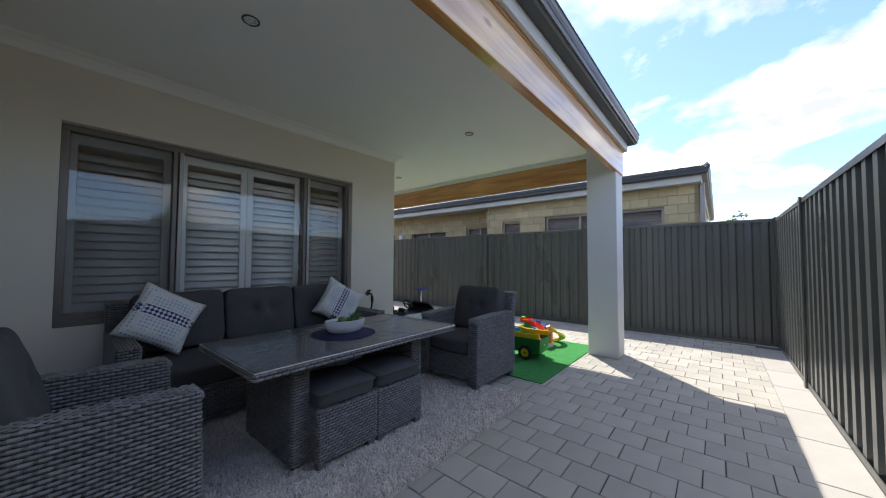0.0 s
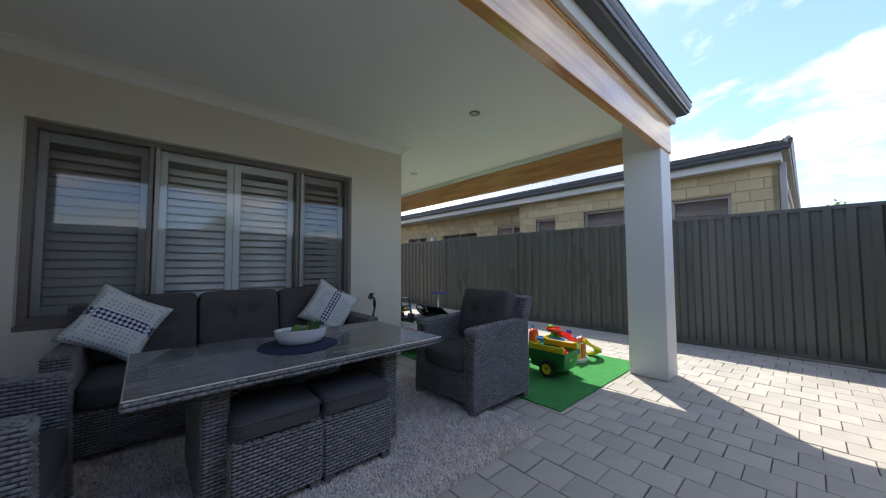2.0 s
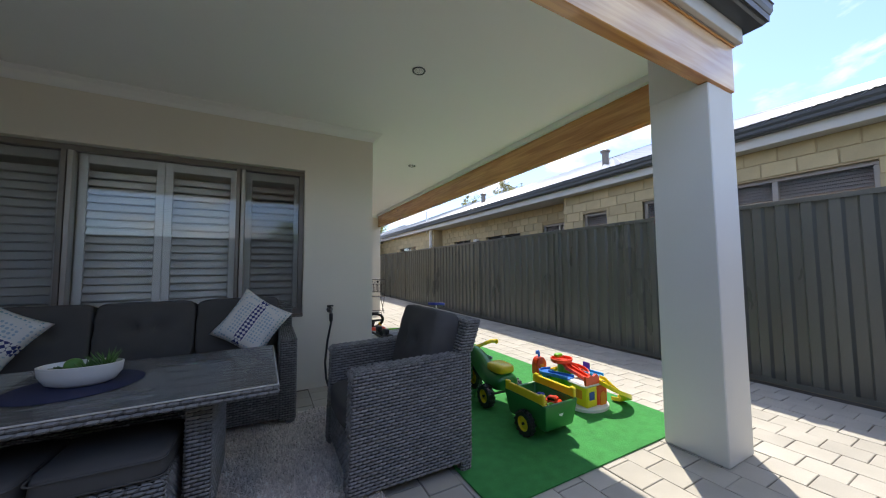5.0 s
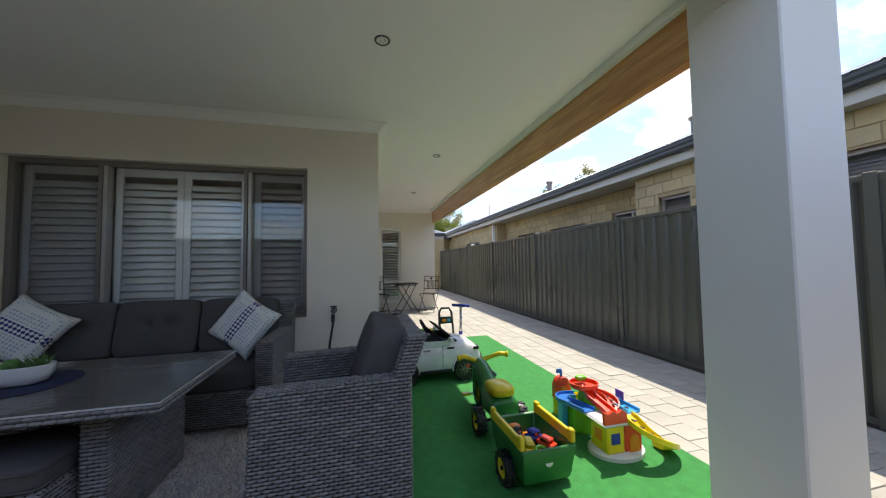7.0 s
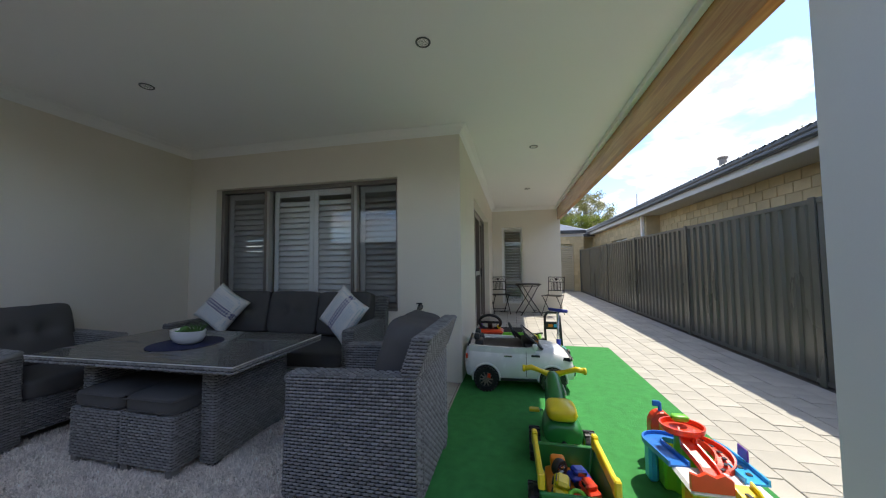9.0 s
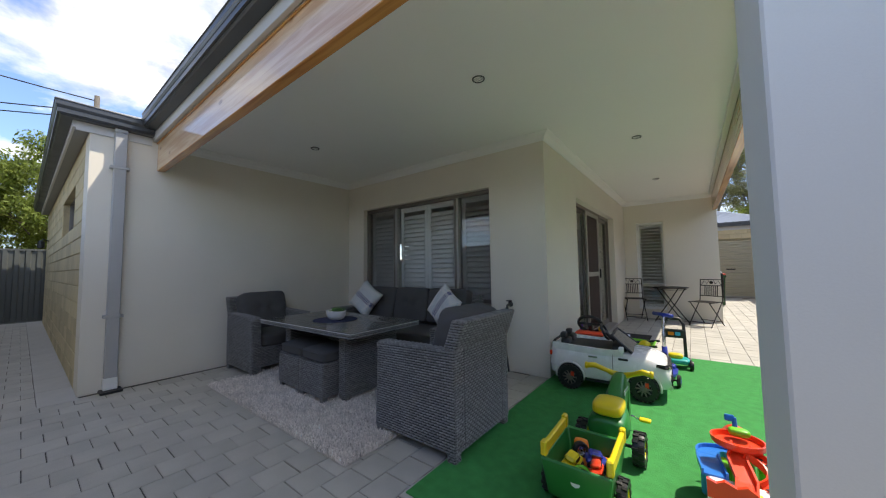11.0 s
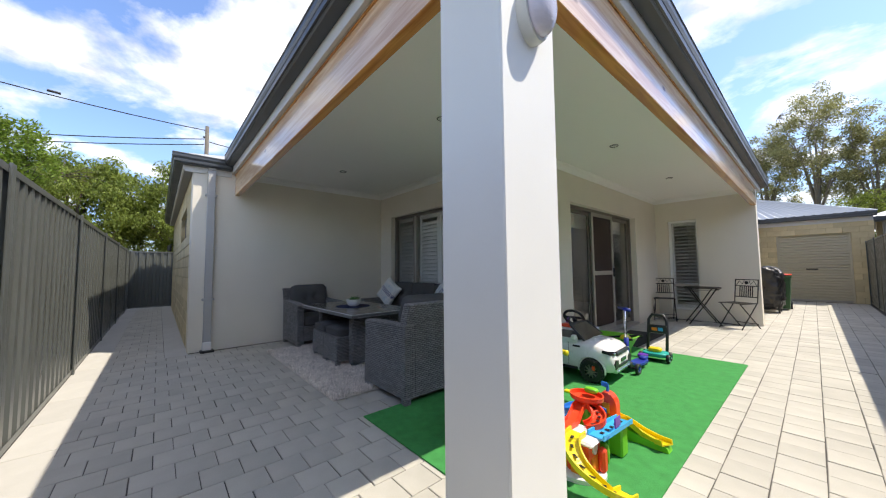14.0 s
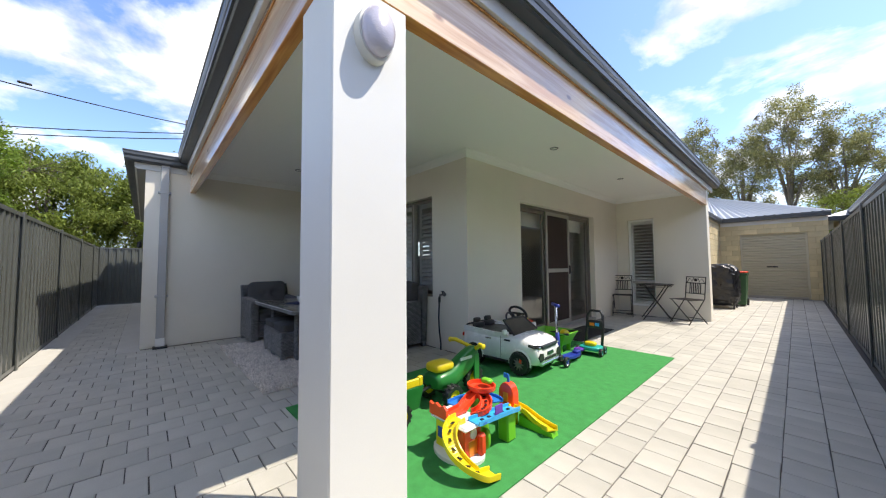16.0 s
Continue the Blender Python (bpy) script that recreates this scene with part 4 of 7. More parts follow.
# window of the wing wall
w3 = thing("window_3", "small high taupe aluminium window in the passage wall", "window", kind="structure")
a, b, c, d = SIDEWIN
fr = Geo()
for lo, hi in (((a, 0.59, d - 0.04), (b, 0.64, d)), ((a, 0.59, c), (b, 0.64, c + 0.04)), ((a, 0.59, c + 0.04), (a + 0.04, 0.64, d - 0.04)), ((b - 0.04, 0.59, c + 0.04), (b, 0.64, d - 0.04)), (((a + b) / 2 - 0.02, 0.59, c + 0.04), ((a + b) / 2 + 0.02, 0.64, d - 0.04))):
    fr.box(lo, hi, 0.003)
part("window_frame", fr, M_ALU, w3)
part("pane", Geo().box((a + 0.04, 0.61, c + 0.04), (b - 0.04, 0.616, d - 0.04)), M_GLASS, w3)

# garage roller door: ribbed curtain, guides, bottom rail, lock bar
M_ROLLER = pbr("roller_paint", (0.52, 0.475, 0.35), 0.45, var=0.05, scale=2, bump=0.03)
x0, x1, z0, z1 = GARAGE_DOOR
gd = thing("door_2", "cream ribbed steel garage roller door, closed", "garage door", kind="structure")
g = Geo()
zz, prof = 0.06, []
while zz < z1:
    prof += [(0.0, zz), (0.034, zz + 0.010), (0.034, zz + 0.052), (0.0, zz + 0.062)]
    zz += 0.082
prof.append((0.0, z1 + 0.05))
for (ya, za), (yb, zb) in zip(prof, prof[1:]):
    g.quad((x0, Y_GARAGE + 0.12 - ya, za), (x1, Y_GARAGE + 0.12 - ya, za), (x1, Y_GARAGE + 0.12 - yb, zb), (x0, Y_GARAGE + 0.12 - yb, zb))
part("curtain", g, M_ROLLER, gd)
part("bottom_rail", Geo().box((x0, Y_GARAGE + 0.09, 0.0), (x1, Y_GARAGE + 0.13, 0.06), 0.004), M_ALU_LIGHT, gd)
for a, b in ((x0, x0 + 0.05), (x1 - 0.05, x1)):
    part("guide", Geo().box((a, Y_GARAGE + 0.07, 0.0), (b, Y_GARAGE + 0.10, z1), 0.003), M_ROLLER, gd)
part("lock_bar", Geo().box((3.05, Y_GARAGE + 0.075, 0.98), (3.30, Y_GARAGE + 0.105, 1.02), 0.005), M_BLACK, gd)

# ---- fixtures ----
def downlight(at):
    d = thing("downlight", "small recessed round ceiling downlight, switched off", "downlight", "ceiling downlights", at)
    part("trim_ring", Geo().lathe([(0.037, -0.002), (0.046, -0.008), (0.050, -0.004), (0.050, 0.0), (0.038, 0.0)], 28), M_GUTTER, d, smooth=True, flat_angle=40)
    part("lens", Geo().lathe([(0.0005, -0.002), (0.034, -0.002), (0.0365, -0.004), (0.0365, 0.0)], 24), M_DOWNLIGHT, d, "frosted lens", smooth=True, flat_angle=40)
    return d


dl = downlight(pose(-1.43, 2.255, CEIL_Z))
for p in ((0.852, 2.262), (1.667, 4.37), (1.68, 6.643)):
    copy_thing(dl, pose(*p, CEIL_Z))

bl = thing("bulkhead_light", "oval white bulkhead lamp with ribbed lens on the column", "wall lamp", at=pose(2.552, 1.215, 2.09))
M_LENS = pbr("ribbed_lens", (0.60, 0.57, 0.66), 0.2, var=0.08, scale=20, bump=0.5, bscale=60, stretch=(1, 1, 4), coat=0.5)
M_BASE = pbr("lamp_base", (0.62, 0.62, 0.58), 0.45, var=0.05, bump=0.03)


def oval(rs):
    return [[(x, 0.083 * r * math.cos(2 * math.pi * k / 32), 0.115 * r * math.sin(2 * math.pi * k / 32)) for k in range(32)] for r, x in rs]


part("base", Geo().loft(oval([(1.0, 0.0), (1.0, 0.03), (0.97, 0.042), (0.88, 0.044)])), M_BASE, bl, smooth=True, flat_angle=40)
part("lens", Geo().loft(oval([(0.88, 0.04), (0.87, 0.062), (0.75, 0.082), (0.5, 0.096), (0.22, 0.102), (0.02, 0.103)])), M_LENS, bl, "pale violet ribbed lens", smooth=True)

M_PIPE = pbr("pipe_paint", (0.44, 0.44, 0.435), 0.5, var=0.05, scale=4, bump=0.03)
dp = thing("downpipe", "pale grey rectangular downpipe on the rendered wall", "downpipe")
part("pipe", Geo().box((X_WEST + 0.012, 0.685, 0.12), (X_WEST + 0.075, 0.78, 2.60), 0.006), M_PIPE, dp)
part("shoe", Geo().box((X_WEST + 0.010, 0.68, 0.025), (X_WEST + 0.085, 0.785, 0.14), 0.006), M_SHUTTER, dp, "white pipe shoe")
part("drain_grate", Geo().box((X_WEST + 0.002, 0.655, 0.002), (X_WEST + 0.15, 0.815, 0.026), 0.004), M_BLACK, dp, "black drain collar")
for z in (0.72, 2.22):
    part("strap", Geo().box((X_WEST + 0.002, 0.66, z), (X_WEST + 0.080, 0.805, z + 0.03), 0.003), M_PIPE, dp)
part("rain_head", Geo().box((X_WEST + 0.019, 0.685, 2.601), (X_WEST + 0.075, 0.78, 2.66), 0.004), M_PIPE, dp)

M_BRASS = pbr("dull_tap_metal", (0.16, 0.155, 0.15), 0.4, metal=0.9, var=0.2, scale=30, bump=0.05)
tap = thing("garden_tap", "dull grey garden tap with a black hose hanging to the paving", "tap", at=pose(0.44, Y_WIN, 0.75))
part("spout", Geo().tube([(0, 0, 0), (0, -0.05, 0), (0, -0.085, -0.005), (0, -0.095, -0.04)], [0.018, 0.014, 0.013, 0.014], 10), M_BRASS, tap, smooth=True)
part("tap_handle", Geo().tube([(0, -0.04, 0.0), (0, -0.04, 0.035)], 0.009, 8).tube([(-0.03, -0.04, 0.04), (0.03, -0.04, 0.04)], 0.008, 8), M_BLACK, tap, smooth=True)
part("backplate", Geo().lathe([(0.03, 0.0), (0.03, -0.006), (0.02, -0.01)], 20, axis="y"), M_BRASS, tap, smooth=True, flat_angle=40)
hose = [(0, -0.095, -0.035), (0.0, -0.10, -0.12), (-0.03, -0.085, -0.3), (-0.045, -0.06, -0.5), (-0.03, -0.05, -0.66), (-0.01, -0.07, -0.738)]
part("hose", Geo().tube(hose, 0.011, 10), M_BLACK, tap, "black rubber hose", smooth=True)
part("connector", Geo().tube([(0, -0.095, -0.03), (0, -0.098, -0.10)], 0.018, 10), M_BLACK, tap, smooth=True)

wl2 = thing("wall_lantern", "small black wall lantern on the passage wall", "wall lamp", at=pose(-9.3, Y_SOUTH, 1.85))
part("bracket", Geo().tube([(0, 0, 0.05), (0, -0.08, 0.09), (0, -0.11, 0.05)], 0.012, 6), M_BLACK, wl2)
part("shade", Geo().lathe([(0.02, 0.06), (0.05, 0.04), (0.055, -0.10), (0.03, -0.12)], 8, (0, -0.11, 0)), M_BLACK, wl2)

# ---- on the furniture ----
M_PILLOW = pbr("pillow_print", (0.80, 0.80, 0.78), 0.9, var=0.05, bump=0.2, bscale=400, dist=0.002)


def print_bands():
    """Woven white cover with a navy lattice band, pale blue dotted flanks and aqua edges along local y."""
    nt = M_PILLOW.node_tree
    p = nt.nodes["Principled BSDF"]
    co = nt.nodes.new("ShaderNodeTexCoord")
    sp = nt.nodes.new("ShaderNodeSeparateXYZ")
    nt.links.new(co.outputs["Object"], sp.inputs[0])
    ab = nt.nodes.new("ShaderNodeMath")
    ab.operation = "ABSOLUTE"
    nt.links.new(sp.outputs["Y"], ab.inputs[0])

    def band(lo, hi):
        a = nt.nodes.new("ShaderNodeMath")
        a.operation, a.inputs[1].default_value = "GREATER_THAN", lo
        b = nt.nodes.new("ShaderNodeMath")
        b.operation, b.inputs[1].default_value = "LESS_THAN", hi
        c = nt.nodes.new("ShaderNodeMath")
        c.operation = "MULTIPLY"
        for n in (a, b):
            nt.links.new(ab.outputs[0], n.inputs[0])
        nt.links.new(a.outputs[0], c.inputs[0])
        nt.links.new(b.outputs[0], c.inputs[1])
        return c.outputs[0]

    turn = nt.nodes.new("ShaderNodeMapping")
    turn.inputs["Rotation"].default_value = (0, 0, radians(45))
    nt.links.new(co.outputs["Object"], turn.inputs[0])
    chk = nt.nodes.new("ShaderNodeTexChecker")
    chk.inputs["Scale"].default_value = 50
    nt.links.new(turn.outputs[0], chk.inputs["Vector"])
    vor = nt.nodes.new("ShaderNodeTexVoronoi")
    vor.inputs["Scale"].default_value, vor.inputs["Randomness"].default_value = 42, 0.15
    nt.links.new(co.outputs["Object"], vor.inputs["Vector"])
    dots = nt.nodes.new("ShaderNodeMath")
    dots.operation, dots.inputs[1].default_value = "LESS_THAN", 0.34
    nt.links.new(vor.outputs["Distance"], dots.inputs[0])
    last = None
    for col, mask, pat in (((0.035, 0.05, 0.20), band(-0.01, 0.033), chk.outputs["Fac"]), ((0.40, 0.53, 0.62), band(0.045, 0.155), dots.outputs[0]), ((0.24, 0.45, 0.50), band(0.165, 0.4), dots.outputs[0])):
        m = nt.nodes.new("ShaderNodeMath")
        m.operation = "MULTIPLY"
        nt.links.new(mask, m.inputs[0])
        nt.links.new(pat, m.inputs[1])
        mx = nt.nodes.new("ShaderNodeMix")
        mx.data_type = "RGBA"
        mx.inputs["A"].default_value, mx.inputs["B"].default_value = (0.78, 0.78, 0.75, 1), (*col, 1)
        nt.links.new(m.outputs[0], mx.inputs["Factor"])
        if last:
            nt.links.new(last, mx.inputs["A"])
        last = mx.outputs["Result"]
    nt.links.new(last, p.inputs["Base Color"])


print_bands()


def pillow(label, at):
    """Square scatter pillow in local x-y, pinched at its corners."""
    g = Geo()
    n, h = 20, 0.212
    for side in (1, -1):
        n0 = len(g.v)
        for i in range(n + 1):
            for j in range(n + 1):
                u, v = 2 * i / n - 1, 2 * j / n - 1
                pin = 1 - 0.10 * (1 - u * u) * abs(v) ** 3 - 0.10 * (1 - v * v) * abs(u) ** 3
                z = 0.075 * ((1 - u ** 4) * (1 - v ** 4)) ** 0.6
                z *= 1 + 0.12 * noise.noise(Vector((u * 2, v * 2, side * 3)))
                g.v.append((u * h * pin, v * h * pin, side * z))
        for i in range(n):
            for j in range(n):
                r = [n0 + i * (n + 1) + j, n0 + (i + 1) * (n + 1) + j, n0 + (i + 1) * (n + 1) + j + 1, n0 + i * (n + 1) + j + 1]
                g.f.append(tuple(r if side > 0 else r[::-1]))
    ob = part("scatter_pillow", g, M_PILLOW, smooth=True, weld=True, at=at)
    return tagged(ob, label, "pillow", "scatter pillows")


def lean(x, y, z, spin, back, yaw):
    """Pillow facing south, spun in its plane, leaning back and turned."""
    return Matrix.Translation((x, y, z)) @ Euler((0, 0, radians(yaw))).to_matrix().to_4x4() @ Euler((radians(90 - back), 0, 0)).to_matrix().to_4x4() @ Euler((0, 0, radians(spin))).to_matrix().to_4x4()


pillow("white scatter pillow with a navy lattice band on the sofa", lean(-1.64, 3.19, 0.745, -33, 20, 12))
pillow("white scatter pillow with blue bands against the sofa arm", lean(-0.215, 3.17, 0.725, 58, 18, -12))

M_NAVY = pbr("navy_placemat", (0.022, 0.028, 0.075), 0.85, var=0.15, scale=30, bump=0.4, bscale=300)
pm_ob = part("placemat", Geo().lathe([(0.001, 0.0), (0.215, 0.0), (0.218, 0.002), (0.215, 0.004), (0.001, 0.0045)], 48), M_NAVY, smooth=True, flat_angle=40, at=pose(-0.825, 2.138, 0.6585))
tagged(pm_ob, "round navy woven placemat on the table", "placemat")
M_BOWL = pbr("white_glaze", (0.78, 0.78, 0.75), 0.3, var=0.03, bump=0.02, coat=0.3)
M_LEAF_POT = pbr("succulent_leaf", (0.07, 0.17, 0.035), 0.5, var=0.2, scale=20, bump=0.05, island=0.4)
bowl = thing("plant_bowl", "oval white ceramic bowl planted with small succulents", "plant pot", at=pose(-0.815, 2.138, 0.6632, 0, 0, -10))
rings = []
for r, z in ((0.55, 0.0), (0.80, 0.014), (0.96, 0.048), (1.0, 0.088), (0.95, 0.09), (0.9, 0.068), (0.05, 0.06)):
    rings.append([(0.145 * r * math.cos(2 * math.pi * k / 36), 0.085 * r * math.sin(2 * math.pi * k / 36), z) for k in range(36)])
part("bowl", Geo().loft(rings), M_BOWL, bowl, smooth=True, flat_angle=50)
prng2 = random.Random(3)
for cx, cy, n, ln, up in ((-0.07, 0.0, 26, 0.045, 0.5), (-0.02, 0.02, 24, 0.04, 0.4), (0.03, -0.02, 34, 0.06, 1.2), (0.08, 0.01, 44, 0.085, 2.0)):
    g = Geo()
    for k in range(n):
        a = prng2.uniform(0, 2 * math.pi)
        d = Vector((math.cos(a), math.sin(a), prng2.uniform(0.4, 1.2) * up)).normalized()
        p0 = Vector((cx + prng2.uniform(-0.015, 0.015), cy + prng2.uniform(-0.015, 0.015), 0.064))
        l2 = ln * prng2.uniform(0.6, 1.1)
        g.tube([p0, p0 + d * l2 * 0.5, p0 + d * l2], [0.004, 0.0065 if up < 1 else 0.003, 0.0006], 5)
    part("succulent", g, M_LEAF_POT, bowl, "small green succulent", smooth=True)
part("cactus", Geo().soft((-0.055, -0.035, 0.06), (0.005, 0.025, 0.115), 8, 2), M_LEAF_POT, bowl, "small round green cactus", smooth=True, weld=True)

# ---- neighbour's house ----
NX, NX2 = 5.25, 5.62
nb = thing("neighbour_house", "cream block bungalow with a pale steel hip roof behind the fence", "house")
NWINS = [(0.88, 3.22, 1.0, 2.22), (3.86, 4.37, 1.5, 2.18)]
NWINS2 = [(4.86, 5.80, 1.0, 2.16), (6.60, 8.10, 1.0, 2.12), (8.95, 10.0, 1.0, 2.12)]
NWINS3 = [(12.6, 14.4, 1.0, 2.10)]
nw1 = part("wall", wall_geo("y", 0.35, 4.82, 0, 2.60, NX + 0.012, NX + 0.25, NWINS), M_MORTAR, nb)
nw2 = part("wall", wall_geo("y", 4.822, 10.9, 0, 2.60, NX2 + 0.012, NX2 + 0.25, NWINS2), M_MORTAR, nb)
nw3 = part("wall", wall_geo("y", 10.902, 20.0, 0, 2.60, NX + 0.012, NX + 0.25, NWINS3), M_MORTAR, nb)
nw4 = part("wall", wall_geo("x", NX + 0.252, 12.0, 0, 2.60, 0.362, 0.60), M_MORTAR, nb)
part("wall", Geo().box((NX + 0.252, 4.60, 0), (NX2 + 0.010, 4.82, 2.60)), M_MORTAR, nb)
part("wall", Geo().box((NX + 0.252, 10.902, 0), (NX2 + 0.25, 11.1, 2.60)), M_MORTAR, nb)
part("roof", hip(Geo(), 4.92, 13.6, 0.23, 20.3, 2.80, 0.40), M_ROOF, nb)
part("ridge_cap", Geo().tube([(4.92, 0.23, 2.83), (9.26, 4.57, 4.55), (9.3, 16.0, 4.55), (5.0, 20.3, 2.83)], 0.045, 8), M_ROOF, nb)
part("fascia", Geo().box((5.04, 0.31, 2.58), (5.065, 20.2, 2.74), 0.003), M_TRIM, nb)
part("fascia", Geo().box((5.067, 0.31, 2.58), (13.4, 0.335, 2.74), 0.003), M_TRIM, nb)
part("soffit", Geo().box((5.067, 0.337, 2.585), (NX2 + 0.01, 20.2, 2.60)), M_TRIM, nb)
rings = []
for p, o in (((5.038, 20.2), (-1, 0)), ((5.038, 0.308), (-1, -1)), ((13.4, 0.308), (0, -1))):
    rings.append([(p[0] + o[0] * q, p[1] + o[1] * q, 2.70 + h) for q, h in GUT])
part("gutter", Geo().loft(rings), M_GUTTER, nb, "slate-grey steel gutter")
M_BLIND = pbr("venetian_blind", (0.30, 0.32, 0.35), 0.6, var=0.08, scale=3, bump=0.05, bscale=45)


def nb_window(x, y0, y1, z0, z1, lights):
    slats, z = Geo(), z0 + 0.03
    while z < z1 - 0.04:
        slats.quad((x + 0.145, y0, z), (x + 0.180, y0, z + 0.034), (x + 0.180, y1, z + 0.034), (x + 0.145, y1, z))
        z += 0.038
    slats.quad((x + 0.185, y0, z0), (x + 0.185, y0, z1), (x + 0.185, y1, z1), (x + 0.185, y1, z0))
    w = part("window", slats, M_BLIND, nb, "window with a grey venetian blind")
    fr = Geo()
    t = 0.045
    for lo, hi in (((x + 0.06, y0, z0), (x + 0.12, y1, z0 + t)), ((x + 0.06, y0, z1 - t), (x + 0.12, y1, z1)), ((x + 0.06, y0, z0 + t), (x + 0.12, y0 + t, z1 - t)), ((x + 0.06, y1 - t, z0 + t), (x + 0.12, y1, z1 - t))):
        fr.box(lo, hi, 0.003)
    for k in range(1, lights):
        m = y0 + (y1 - y0) * k / lights
        fr.box((x + 0.06, m - 0.025, z0 + t), (x + 0.12, m + 0.025, z1 - t), 0.003)
    part("frame", fr, M_ALU_LIGHT, w)
    for k in range(lights):
        a, b = y0 + (y1 - y0) * k / lights + 0.03, y0 + (y1 - y0) * (k + 1) / lights - 0.03
        q = part("pane", Geo().box((x + 0.088, a, z0 + t), (x + 0.092, b, z1 - t)), M_GLASS, w)
        q.visible_shadow = False


nb_window(NX, *NWINS[0], 3)
nb_window(NX, *NWINS[1], 1)
for q in NWINS2:
    nb_window(NX2, *q, 2)
nb_window(NX, *NWINS3[0], 2)
for x, y, z, h in ((6.6, 4.78, 3.40, 0.36), (6.4, 9.3, 3.32, 0.36)):
    f = part("flue", Geo().tube([(x, y, z), (x, y, z + h)], 0.075, 14).lathe([(0.10, 0), (0.11, 0.04), (0.02, 0.09)], 14, (x, y, z + h)), M_ALU, nb, "grey steel roof flue", smooth=True, flat_angle=40)
part("mast", Geo().tube([(5.2, 11.4, 2.5), (5.2, 11.4, 3.35)], 0.022, 8), M_SHUTTER, nb, "white vent mast")
part("downpipe", Geo().box((5.16, 11.0, 0.2), (5.235, 11.09, 2.6), 0.004), M_SHUTTER, nb)
part("downpipe", Geo().box((5.28, 0.27, 0.2), (5.36, 0.345, 2.6), 0.004), M_ALU_LIGHT, nb)
part("vent_box", Geo().box((5.50, 8.45, 1.75), (5.615, 8.62, 2.05), 0.01), M_SHUTTER, nb)

# low house over the south fence, mirrored in the window glass
sh = thing("south_house", "low cream house with a dark flat-pitched roof behind the fence", "house")
part("wall", Geo().box((-2.0, -14.0, 0), (4.6, -8.6, 2.30)), M_STONE_ISL, sh)
part("roof", hip(Geo(), -2.4, 5.0, -14.4, -8.2, 2.34, 0.16), M_GUTTER, sh)
part("gutter", Geo().box((-2.45, -8.2, 2.24), (5.05, -8.08, 2.36), 0.01), M_TRIM, sh)

# house and garage beyond the fence's far end
far = thing("far_house", "cream block building with a pale hip roof past the garage", "house")
part("wall", wall_geo("x", 4.62, 9.0, 0, 2.5, 17.6, 17.9), M_STONE_ISL, far)
part("roof", hip(Geo(), 4.4, 12.0, 17.2, 24, 2.62, 0.42), M_ROOF, far)
part("gutter", Geo().box((4.4, 17.1, 2.50), (9.2, 17.22, 2.64), 0.01), M_GUTTER, far)
part("downpipe", Geo().box((4.72, 17.5, 0), (4.82, 17.6, 2.5), 0.004), M_ALU_LIGHT, far)

# ---- trees, poles and wires ----
M_BARK = pbr("bark", (0.12, 0.095, 0.07), 0.95, var=0.35, scale=6, bump=0.7, bscale=40, stretch=(1, 1, 0.3), dist=0.02)
M_BARK_PALE = pbr("pale_gum_bark", (0.22, 0.19, 0.15), 0.9, var=0.4, scale=3, bump=0.5, bscale=30, stretch=(1, 1, 0.3), dist=0.02)


def leafy(name, col):
    """Leaf surface that also lets some sun shine through."""
    m = pbr(name, col, 0.55, var=0.15, scale=0.9, bump=0, island=0.45, spec=0.3)
    nt = m.node_tree
    p = nt.nodes["Principled BSDF"]
    tr = nt.nodes.new("ShaderNodeBsdfTranslucent")
    nt.links.new(p.inputs["Base Color"].links[0].from_socket, tr.inputs["Color"])
    mx = nt.nodes.new("ShaderNodeMixShader")
    mx.inputs[0].default_value = 0.5
    nt.links.new(p.outputs[0], mx.inputs[1])
    nt.links.new(tr.outputs[0], mx.inputs[2])
    nt.links.new(mx.outputs[0], nt.nodes["Material Output"].inputs["Surface"])
    return m


M_WILLOW = leafy("willow_leaf", (0.20, 0.25, 0.05))
M_CONIFER = leafy("conifer_leaf", (0.18, 0.26, 0.04))
M_GUM = leafy("gum_leaf", (0.30, 0.295, 0.125))


def leaves(g, rng, centre, radius, count, size, droop):
    """Small pointed leaves in a loose clump."""
    cx, cy, cz = centre
    for _ in range(count):
        d = Vector((rng.gauss(0, 1), rng.gauss(0, 1), rng.gauss(0, 1))).normalized() * rng.random() ** 0.45
        p = Vector((cx + d.x * radius[0], cy + d.y * radius[1], cz + d.z * radius[2]))
        t = Vector((rng.gauss(0, 1), rng.gauss(0, 1), rng.gauss(0, 0.6) - droop)).normalized()
        s = t.orthogonal().normalized()
        s = (s * math.cos(rng.uniform(0, 6.3)) + t.cross(s) * math.sin(rng.uniform(0, 6.3))).normalized()
        ln = size * rng.uniform(0.6, 1.4)
        w = ln * 0.17
        n0 = len(g.v)
        g.v += [tuple(p), tuple(p + t * ln * 0.45 + s * w), tuple(p + t * ln), tuple(p + t * ln * 0.45 - s * w)]
        g.f.append((n0, n0 + 1, n0 + 2, n0 + 3))


